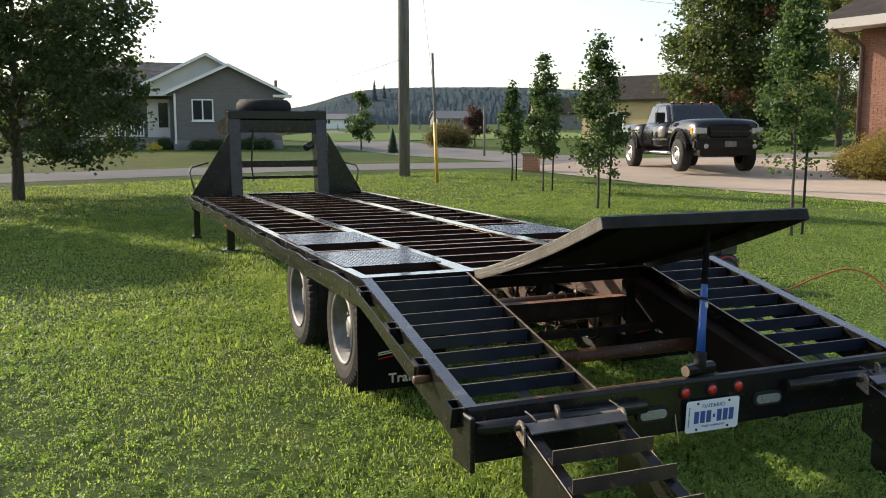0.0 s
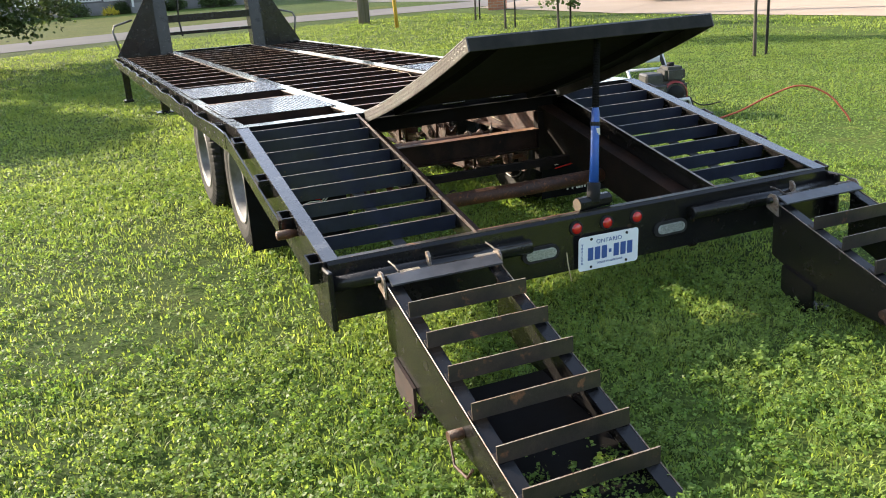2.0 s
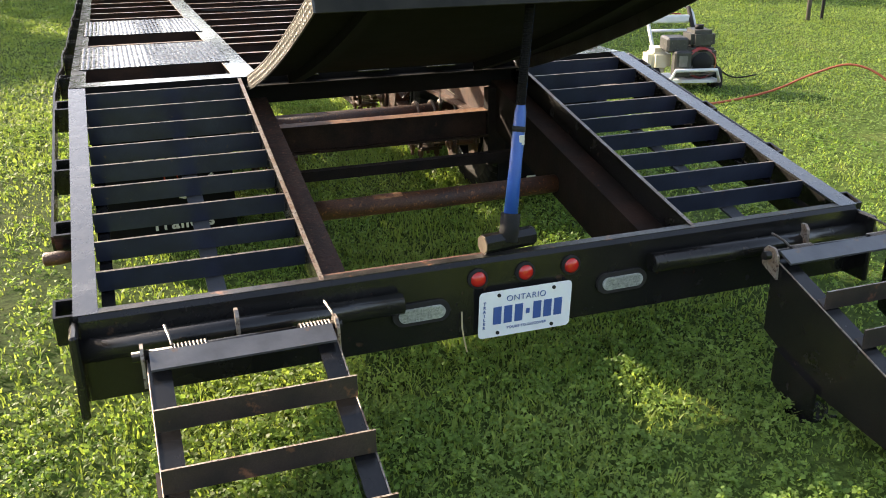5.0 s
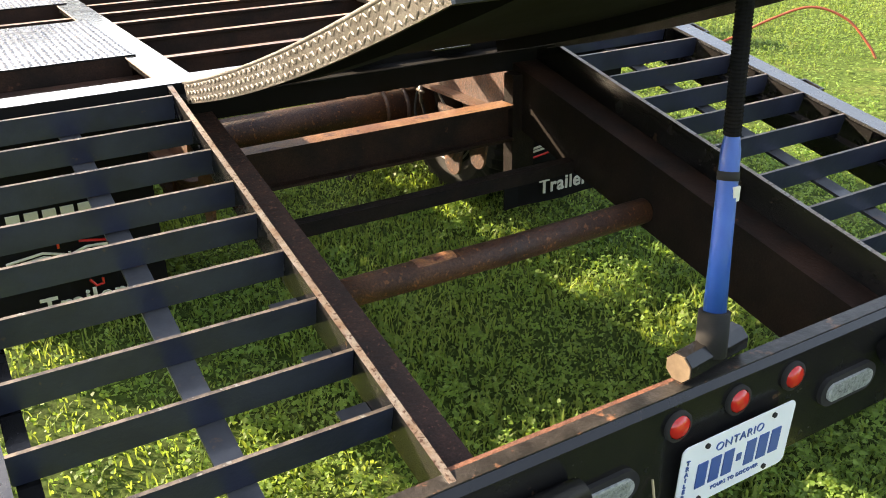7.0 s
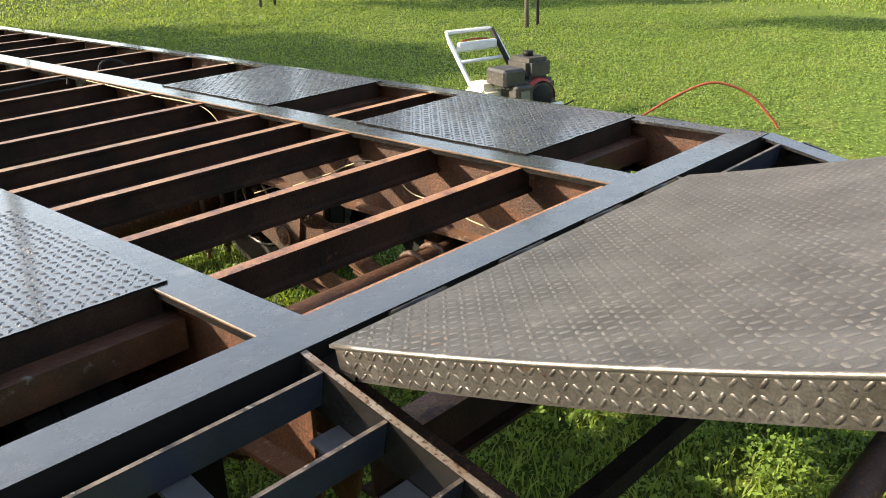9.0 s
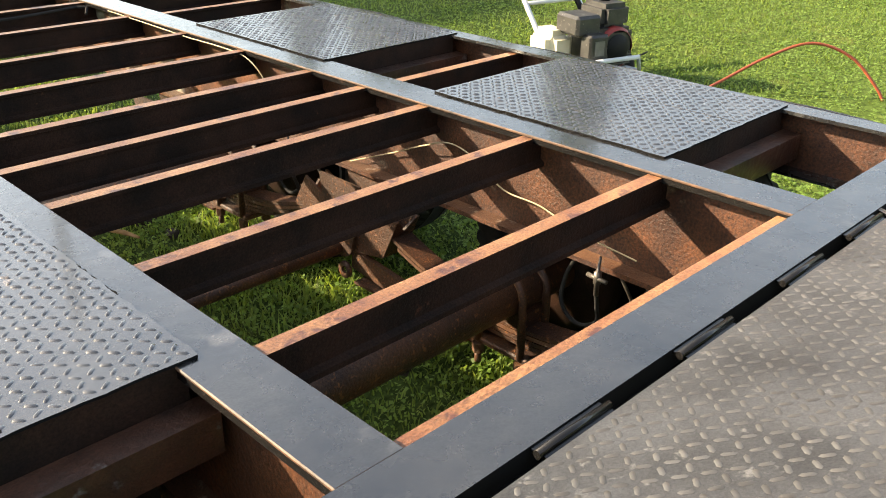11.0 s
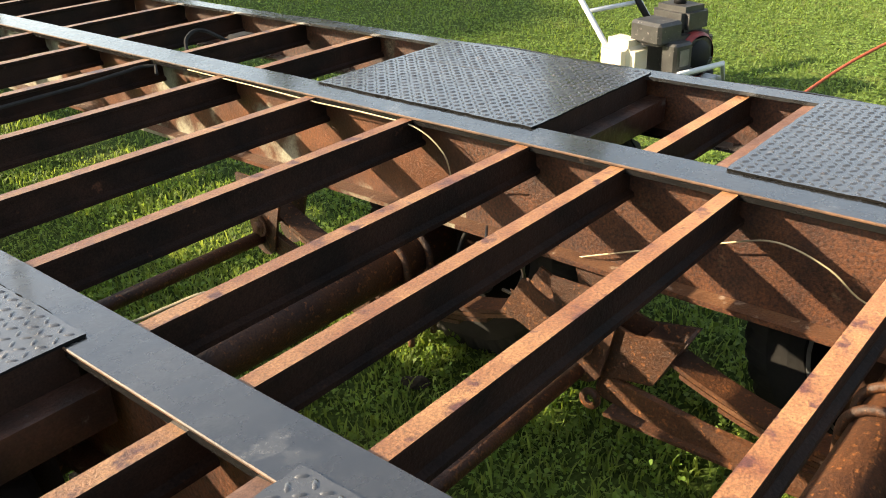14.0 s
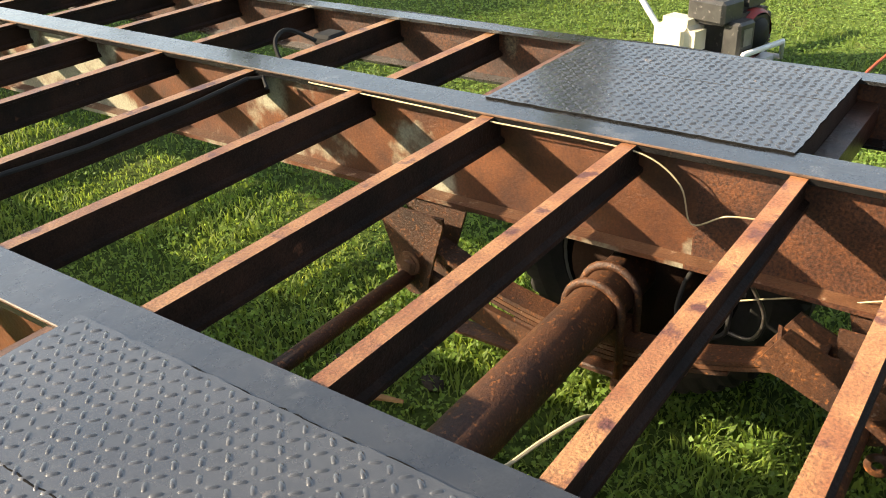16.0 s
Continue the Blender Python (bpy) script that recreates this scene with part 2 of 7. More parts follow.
def smooth_line(pts, k=6):
    """More points on a soft curve through the given ones."""
    pts = [Vector(p) for p in pts]
    fine = []
    for i in range(len(pts) - 1):
        p0, p1, p2, p3 = pts[max(i - 1, 0)], pts[i], pts[i + 1], pts[min(i + 2, len(pts) - 1)]
        for j in range(k):
            u = j / k
            fine.append(0.5 * ((2 * p1) + (p2 - p0) * u + (2 * p0 - 5 * p1 + 4 * p2 - p3) * u * u + (3 * p1 - p0 - 3 * p2 + p3) * u ** 3))
    return fine + [pts[-1]]


def numpy_mesh(name, verts, faces, mats, smooth=False):
    me = bpy.data.meshes.new(name)
    k = faces.shape[1]
    me.vertices.add(len(verts))
    me.vertices.foreach_set("co", np.asarray(verts, dtype=np.float32).ravel())
    me.loops.add(faces.size)
    me.loops.foreach_set("vertex_index", faces.astype(np.int32).ravel())
    me.polygons.add(len(faces))
    me.polygons.foreach_set("loop_start", np.arange(0, faces.size, k, dtype=np.int32))
    for m in mats:
        me.materials.append(m)
    me.update(calc_edges=True)
    return me


# ---- ground, road, driveway ----
def ground_sheet():
    bm = bmesh.new()
    radii = [0] + [1.5 * 1.13 ** i for i in range(58)]
    n = 72
    rings = []
    for r in radii:
        if r == 0:
            rings.append([bm.verts.new((0, 3, lie(0, 3)))])
            continue
        rings.append([bm.verts.new((r * math.cos(2 * math.pi * k / n), 3 + r * math.sin(2 * math.pi * k / n),
                                    lie(r * math.cos(2 * math.pi * k / n), 3 + r * math.sin(2 * math.pi * k / n)))) for k in range(n)])
    for k in range(n):
        bm.faces.new((rings[0][0], rings[1][k], rings[1][(k + 1) % n]))
    for a, b in zip(rings[1:], rings[2:]):
        for k in range(n):
            bm.faces.new((a[k], b[k], b[(k + 1) % n], a[(k + 1) % n]))
    for f in bm.faces:
        f.smooth = True
    bmesh.ops.recalc_face_normals(bm, faces=bm.faces[:])
    return bm


thing("ground", "green clover lawn and fields rising gently to the distance", "lawn", ground_sheet(), LAWN, kind="structure")


def ribbon(name, label, category, line, width, material, lift):
    """A strip of paving along a line, laid on the ground."""
    bm = bmesh.new()
    pts = []
    for a, b in zip(line, line[1:]):
        a, b = Vector(a), Vector(b)
        k = max(2, int((b - a).length / 1.0))
        pts += [a.lerp(b, i / k) for i in range(k)]
    pts.append(Vector(line[-1]))
    rows = []
    for i, p in enumerate(pts):
        d = (pts[min(i + 3, len(pts) - 1)] - pts[max(i - 3, 0)]).normalized()
        s = Vector((d.y, -d.x))
        rows.append([bm.verts.new((q.x, q.y, lie(q.x, q.y) + lift)) for q in (p - s * width / 2, p - s * width / 6, p + s * width / 6, p + s * width / 2)])
    for a, b in zip(rows, rows[1:]):
        for k in range(3):
            bm.faces.new((a[k], a[k + 1], b[k + 1], b[k]))
    bmesh.ops.recalc_face_normals(bm, faces=bm.faces[:])
    if bm.faces[0].normal.z < 0:
        bmesh.ops.reverse_faces(bm, faces=bm.faces[:])
    return thing(name, label, category, bm, material, kind="structure")


def slab(name, label, category, corners, material, lift, step=1.0):
    """A paved area with straight sides, laid on the ground."""
    bm = bmesh.new()
    a, b, c, d = [Vector(p) for p in corners]
    n = 14
    grid = [[None] * (n + 1) for _ in range(n + 1)]
    for i in range(n + 1):
        for j in range(n + 1):
            q = a.lerp(b, i / n).lerp(d.lerp(c, i / n), j / n)
            grid[i][j] = bm.verts.new((q.x, q.y, lie(q.x, q.y) + lift))
    for i in range(n):
        for j in range(n):
            bm.faces.new((grid[i][j], grid[i + 1][j], grid[i + 1][j + 1], grid[i][j + 1]))
    bmesh.ops.recalc_face_normals(bm, faces=bm.faces[:])
    if bm.faces[0].normal.z < 0:
        bmesh.ops.reverse_faces(bm, faces=bm.faces[:])
    return thing(name, label, category, bm, material, kind="structure")


ribbon("road", "grey asphalt street running past the lawn", "road", [(-60, 15), (-5, 24.2), (4, 25.8), (11, 24.6), (16, 24.5), (60, 33)], 3.6, ASPHALT, 0.012)
ribbon("road_side", "grey asphalt side road curving away between fields", "road", [(15, 26.5), (13.4, 34), (14, 44), (18.5, 66), (25, 95), (34, 140)], 6.0, ASPHALT, 0.018)
slab("driveway", "wide beige concrete driveway", "driveway", [(10.6, 16.0), (12.5, 9.0), (27, 3.0), (24, 24)], CONCRETE, 0.012)
slab("driveway_apron", "beige concrete apron at the street", "driveway", [(10.2, 22.2), (10.7, 15.9), (24.2, 24.2), (17, 27)], CONCRETE, 0.018)


ribbon("lawn_strip", "pale mown lawn in front of the bungalow", "lawn", [(-62, 24.0), (-5, 33.6), (3.5, 35.2)], 15.2, DRYLAWN, 0.008)
ribbon("lawn_island", "mown grass island between the two roads", "lawn", [(5, 28.4), (9.5, 28.0)], 1.6, DRYLAWN, 0.008)
# ---- the gooseneck trailer ----
H = 0.818                       # deck height
YF = 9.2                        # front of the deck
XL0, XL1 = -1.245, -1.185       # left side rail
XR0, XR1 = 1.085, 1.15          # right side rail of the deck
XT0, XT1 = 1.185, 1.255         # right end of the tail
BL = (-0.62, -0.517)            # left main beam flange
BR = (0.458, 0.566)              # right main beam flange
trailer = thing("gooseneck_trailer", "long black gooseneck trailer with rusty deck frame on the lawn", "trailer")


def ibeam(bm, length, height, width, web=0.007, fl=0.008, axis="y", at=(0, 0), a=0.0):
    """An I profile, its top at height 0 of at, along an axis."""
    u, z = at
    w, h = width / 2, height
    pts = [(u - w, z), (u + w, z), (u + w, z - fl), (u + web / 2, z - fl), (u + web / 2, z - h + fl), (u + w, z - h + fl),
           (u + w, z - h), (u - w, z - h), (u - w, z - h + fl), (u - web / 2, z - h + fl), (u - web / 2, z - fl), (u - w, z - fl)]
    prism(bm, pts, axis, a, a + length)


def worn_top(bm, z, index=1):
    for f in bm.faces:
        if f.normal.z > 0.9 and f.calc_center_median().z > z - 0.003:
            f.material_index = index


RUSTEDGE = mat("rusty_strip_edge", (0.2, 0.1, 0.05), 0.6, second=(0.05, 0.03, 0.022), scale=20, bump=0.5)

# main beams with their painted flange strips
for (x0, x1), side in ((BL, "left"), (BR, "right")):
    c = (x0 + x1) / 2
    bm = bmesh.new()
    ibeam(bm, 1.75, 0.262, 0.1, 0.008, 0.012, "y", (c, H - 0.007), 1.5)
    ibeam(bm, YF - 3.25, 0.262, 0.1, 0.008, 0.012, "y", (c, H - 0.007), 3.25)
    bm.normal_update()
    for f in bm.faces:
        f.material_index = 1 if f.calc_center_median().y > 3.25 else 0
        # lower flange faces get a paler rust so the ledge looks lit
        if abs(f.normal.z) > 0.9 and f.calc_center_median().z < H - 0.2:
            f.material_index = 2
        if abs(f.normal.x) > 0.9 and f.calc_center_median().z > H - 0.03:
            f.material_index = 3
    bmesh.ops.remove_doubles(bm, verts=bm.verts[:], dist=0.0005)
    part("main_beam", bm, [WEB, WEBCREAM, PALERUST, BLACK], trailer, "rusty steel main beam with old cream primer patches")
    bm = bmesh.new()
    box(bm, x0, x1, 1.562, YF, H - 0.006, H)
    bevel(bm, 0.0018)
    bm.normal_update()
    for f in bm.faces:
        f.material_index = 1 if f.normal.z < 0.9 else 0
    part("flange_strip", bm, [STRIP, RUSTEDGE], trailer, "black painted flat strip on the main beam")

# cross members between the beams and out to the side rails
ROWS_Y = [1.862, 2.206, 2.557, 2.801, 3.042, 3.391, 3.742, 4.135]
while ROWS_Y[-1] < YF - 0.55:
    ROWS_Y.append(ROWS_Y[-1] + 0.385)


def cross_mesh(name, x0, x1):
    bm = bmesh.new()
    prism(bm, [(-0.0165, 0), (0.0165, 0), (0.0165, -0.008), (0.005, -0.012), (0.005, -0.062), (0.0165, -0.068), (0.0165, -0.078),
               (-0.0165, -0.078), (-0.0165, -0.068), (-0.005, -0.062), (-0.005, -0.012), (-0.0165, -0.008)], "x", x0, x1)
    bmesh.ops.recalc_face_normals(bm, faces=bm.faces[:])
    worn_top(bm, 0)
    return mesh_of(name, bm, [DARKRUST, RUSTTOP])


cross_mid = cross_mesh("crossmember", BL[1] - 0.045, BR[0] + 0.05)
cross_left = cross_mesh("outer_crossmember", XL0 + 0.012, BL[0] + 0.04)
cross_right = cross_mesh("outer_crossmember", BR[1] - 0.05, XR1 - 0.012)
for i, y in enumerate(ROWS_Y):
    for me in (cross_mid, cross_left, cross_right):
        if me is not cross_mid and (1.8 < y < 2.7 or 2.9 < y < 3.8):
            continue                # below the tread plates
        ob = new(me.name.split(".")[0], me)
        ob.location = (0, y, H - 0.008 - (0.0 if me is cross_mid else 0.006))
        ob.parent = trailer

# rear cross beam at the bend and front beam
bm = bmesh.new()
prism(bm, [(1.462, H + 0.003), (1.56, H + 0.003), (1.56, H - 0.008), (1.474, H - 0.008), (1.474, H - 0.102), (1.53, H - 0.102), (1.53, H - 0.11), (1.462, H - 0.11)], "x", XL0 + 0.002, XR1 - 0.002)
bm.normal_update()
for f in bm.faces:
    f.material_index = 1 if abs(f.normal.y) > 0.5 or f.normal.z < -0.5 else 0
part("rear_cross_beam", bm, [STRIP, FLATBLACK], trailer, "satin black channel across the deck at the bend")
bm = bmesh.new()
box(bm, BL[1], BR[0], 1.5605, 1.592, H - 0.022, H - 0.011)
part("rusty_lip", bm, RUSTTOP, trailer, "rusty front lip of the cross beam")
# added strip that closes the hinge gap and keeps the sun out
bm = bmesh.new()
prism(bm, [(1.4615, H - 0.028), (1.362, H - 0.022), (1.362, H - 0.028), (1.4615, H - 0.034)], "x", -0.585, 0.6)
part("hinge_shelf", bm, FLATBLACK, trailer, "black strip added below the flap hinge to stop light")
bm = bmesh.new()
box(bm, XL0, XR1, YF - 0.06, YF + 0.02, H - 0.2, H + 0.002)
part("front_beam", bm, BLACK, trailer)

# side rails
for x0, x1, xo in ((XL0, XL1, XL0), (XR0, XR1, XR1)):
    s = -1 if xo < 0 else 1
    bm = bmesh.new()
    xi_ = x1 if s < 0 else x0
    prism(bm, [(xo, H + 0.001), (xi_, H + 0.001), (xi_, H - 0.008), (xo - s * 0.008, H - 0.008), (xo - s * 0.008, H - 0.16), (xi_, H - 0.16), (xi_, H - 0.168), (xo, H - 0.168)], "y", 1.47, YF)
    for f in bm.faces:
        if abs(f.normal.x) > 0.9:
            f.material_index = 1 if f.normal.x * s > 0 else (2 if H - 0.15 < f.calc_center_median().z < H - 0.03 else 0)
    part("side_rail", bm, [STRIP, BLACK, WEB], trailer, "black painted channel rail along the deck edge")
    # the bent rub rail and its stake pockets
    bm = bmesh.new()
    k = 66
    row = []
    for i in range(k + 1):
        y = 1.5 + (YF - 1.5) * i / k
        wob = 0.006 * math.sin(y * 9.3) * math.sin(y * 1.7 + 0.5)
        x = xo + s * (0.05 + wob)
        zt = H - 0.018 + 0.007 * math.sin(y * 7.1 + 1)
        row.append([bm.verts.new(p) for p in ((x, y, zt), (x + s * 0.009, y, zt), (x + s * 0.009, y, zt - 0.075), (x, y, zt - 0.075))])
    for a, b in zip(row, row[1:]):
        for j in range(4):
            bm.faces.new((a[j], b[j], b[(j + 1) % 4], a[(j + 1) % 4]))
    bm.faces.new(row[0]); bm.faces.new(row[-1][::-1])
    bmesh.ops.recalc_face_normals(bm, faces=bm.faces[:])
    part("rub_rail", bm, BLACK, trailer, "bent black flat-bar rub rail")
    pocket = bmesh.new()
    xw, xv = xo + s * 0.049, xo + s * 0.043
    prism(pocket, [(xo, -0.04), (xw, -0.04), (xw, 0.04), (xo, 0.04), (xo, 0.033), (xv, 0.033), (xv, -0.033), (xo, -0.033)], "z", -0.1, -0.012)
    pocket = mesh_of("stake_pocket", pocket, BLACK)
    for i in range(13):
        ob = new("stake_pocket", pocket)
        ob.location = (0, 1.85 + i * 0.59, H)
        ob.parent = trailer

# tread plates over the wheels
RUSTFLAKE = mat("scaling_red_rust", (0.05, 0.021, 0.014), 0.75, second=(0.022, 0.011, 0.008), scale=14, spots=(0.12, 0.05, 0.032), spot_scale=90, spot_at=0.58, bump=1.0, bump_scale=80, grain=0.5)
SCALY = mat("thick_scaly_rust", (0.15, 0.075, 0.05), 0.6, second=(0.075, 0.036, 0.026), scale=14, spots=(0.26, 0.19, 0.15), spot_scale=26, spot_at=0.62, bump=1.0, bump_scale=45, grain=0.5)
FLAKY = mat("flaking_paint_over_rust", (0.08, 0.034, 0.02), 0.4, second=(0.026, 0.014, 0.01), scale=10, spots=(0.12, 0.11, 0.1), spot_scale=30, spot_at=0.64, bump=0.9, bump_scale=50, grain=0.4)


def tread_lugs(x0, x1, y0, y1, z, pitch=0.0212, m=None, tall=1.15, slim=0.165, size=0.45):
    """Raised lens-shaped lugs, each turned across its neighbour."""
    vs, fs = [], []
    nx, ny = int((x1 - x0) / pitch), int((y1 - y0) / pitch)
    for i in range(nx):
        for j in range(ny):
            cx, cy = x0 + (i + 0.5) * (x1 - x0) / nx, y0 + (j + 0.5) * (y1 - y0) / ny
            a = radians(45 if (i + j) % 2 else -45) + random.uniform(-0.1, 0.1)
            cx, cy = cx + random.uniform(-0.0008, 0.0008), cy + random.uniform(-0.0008, 0.0008)
            c, s = math.cos(a), math.sin(a)
            L, W, hh = pitch * size, pitch * slim, tall * 0.0026 * random.uniform(0.7, 1.1)
            base = len(vs)
            for px, py, pz in ((L, 0, 0), (0.62 * L, W, 0), (-0.62 * L, W, 0), (-L, 0, 0), (-0.62 * L, -W, 0), (0.62 * L, -W, 0), (0.6 * L, 0, hh), (-0.6 * L, 0, hh)):
                vs.append((cx + c * px - s * py, cy + s * px + c * py, z + pz))
            fs += [(base, base + 1, base + 6), (base + 1, base + 2, base + 7), (base + 1, base + 7, base + 6), (base + 2, base + 3, base + 7),
                   (base + 3, base + 4, base + 7), (base + 4, base + 5, base + 6), (base + 4, base + 6, base + 7), (base + 5, base, base + 6)]
    vs = np.array(vs)
    if m is not None:
        vs = vs @ np.array(m.to_3x3()).T + np.array(m.translation)
    return vs, np.array(fs)


for x0, x1 in ((XL1 - 0.03, BL[0] + 0.035), (BR[1] - 0.02, XR1 - 0.03)):
    for y0, y1 in ((1.893, 2.605), (3.075, 3.80)):
        bm = bmesh.new()
        k = 24
        top = [[bm.verts.new((x0 + (x1 - x0) * i / k + (random.uniform(-0.0025, 0.0025) if i in (0, k) else 0), y0 + (y1 - y0) * j / 30 + (random.uniform(-0.0018, 0.0018) if j in (0, 30) else 0), H + 0.0005)) for i in range(k + 1)] for j in range(31)]
        for a, b in zip(top, top[1:]):
            for i in range(k):
                bm.faces.new((a[i], a[i + 1], b[i + 1], b[i]))
        ext = bmesh.ops.extrude_face_region(bm, geom=bm.faces[:])
        bmesh.ops.translate(bm, verts=[v for v in ext["geom"] if isinstance(v, bmesh.types.BMVert)], vec=(0, 0, 0.0045))
        bmesh.ops.recalc_face_normals(bm, faces=bm.faces[:])
        for f in bm.faces:
            f.material_index = 1 if abs(f.normal.z) < 0.5 else 0
        deck = part("tread_plate", bm, [TREAD, FLATBLACK], trailer, "dark painted steel tread plate over the wheels")
        vs, fs = tread_lugs(x0 + 0.004, x1 - 0.004, y0 + 0.006, y1 - 0.006, H + 0.0048)
        lugs = new("tread_pattern", numpy_mesh("tread_pattern", vs, fs, [TREAD]))
        lugs.parent = deck
        tagged(lugs, kind="stuff")
        for f in (0.6,):
            bm = bmesh.new()
            xs = x0 + (x1 - x0) * f
            tube(bm, [(xs + random.uniform(-0.002, 0.002), y0 + 0.01 + (y1 - y0 - 0.02) * i / 40, H + 0.0046) for i in range(41)], [random.uniform(0.0008, 0.0018) for i in range(41)], 6)
            part("weld_seam", bm, LIPSTEEL if x0 > 0 else FLATBLACK, deck, "thin weld seam")
        for xs in (x0, x1):
            bm = bmesh.new()
            ya, yb = y0 + random.uniform(0.0, 0.2), y1 - random.uniform(0.0, 0.3)
            tube(bm, [(xs + random.uniform(-0.002, 0.002), ya + (yb - ya) * i / 40, H + 0.0025) for i in range(41)], [random.uniform(0.0008, 0.0028) for i in range(41)], 6)
            part("weld_seam", bm, FLATBLACK, deck, "dark ragged weld seam")
        for yy in (y0 + 0.002, y1 - 0.034):
            bm = bmesh.new()
            box(bm, x0 + 0.02, x1 - 0.02, yy, yy + 0.032, H - 0.13, H - 0.0005)
            part("wheel_box_rib", bm, DARKRUST, trailer)
        bm = bmesh.new()
        prism(bm, [(y0 + 0.0, H - 0.058), (y0 - 0.05, H - 0.06), (y0 - 0.05, H - 0.125), (y0 - 0.043, H - 0.125), (y0 - 0.043, H - 0.068), (y0 + 0.0, H - 0.066)], "x", x0 + 0.005, x1 - 0.005)
        part("wheel_box_ledge", bm, FLAKY, trailer, "channel ledge with flaking grey paint and rust")
        bm = bmesh.new()
        prism(bm, [(y1, H - 0.006), (y1 + 0.042, H - 0.012), (y1 + 0.044, H - 0.075), (y1 + 0.037, H - 0.075), (y1 + 0.034, H - 0.02), (y1, H - 0.014)], "x", x0 + 0.005, x1 - 0.005)
        bm.normal_update()
        for f in bm.faces:
            f.material_index = 1 if f.normal.z > 0.8 else 0
        part("wheel_box_ledge", bm, [FLAKY, SCALY], trailer, "angle ledge with flaking rust beyond the plate")

# ---- dovetail ----
SLOPE = math.atan2(0.33, 1.42)
DT = Matrix.Translation((0, 1.462, H)) @ Matrix.Rotation(SLOPE, 4, "X")
DLEN = 1.42 / math.cos(SLOPE)
SLAT_Y = [1.404, 1.262, 1.114, 0.965, 0.829, 0.684, 0.526, 0.37, 0.222]


def dpart(name, bm, mats, label=""):
    bm.transform(DT)
    return part(name, bm, mats, trailer, label)


BEAMBLACK = mat("sooty_rust", (0.0075, 0.006, 0.0052), 0.7, second=(0.017, 0.0105, 0.008), scale=7, spots=(0.045, 0.022, 0.014), spot_scale=25, spot_at=0.68, bump=0.5, bump_scale=120, grain=0.4, spec=0.12)
SLATWORN = mat("thinly_worn_edge", (0.24, 0.19, 0.15), 0.4, 0.4, second=(0.04, 0.035, 0.035), scale=30, spots=(0.3, 0.28, 0.25), spot_scale=60, spot_at=0.6)


def narrow(y, s):
    """How far the right rail of the dovetail stands in, from the tail (0) to the bend."""
    return 0.085 * max(0.0, min(1.0, (y - 0.04) / 1.42)) if s > 0 else 0.0


def taper(bm, s):
    for v in bm.verts:
        v.co.x -= narrow(1.462 + v.co.y * math.cos(SLOPE), s)


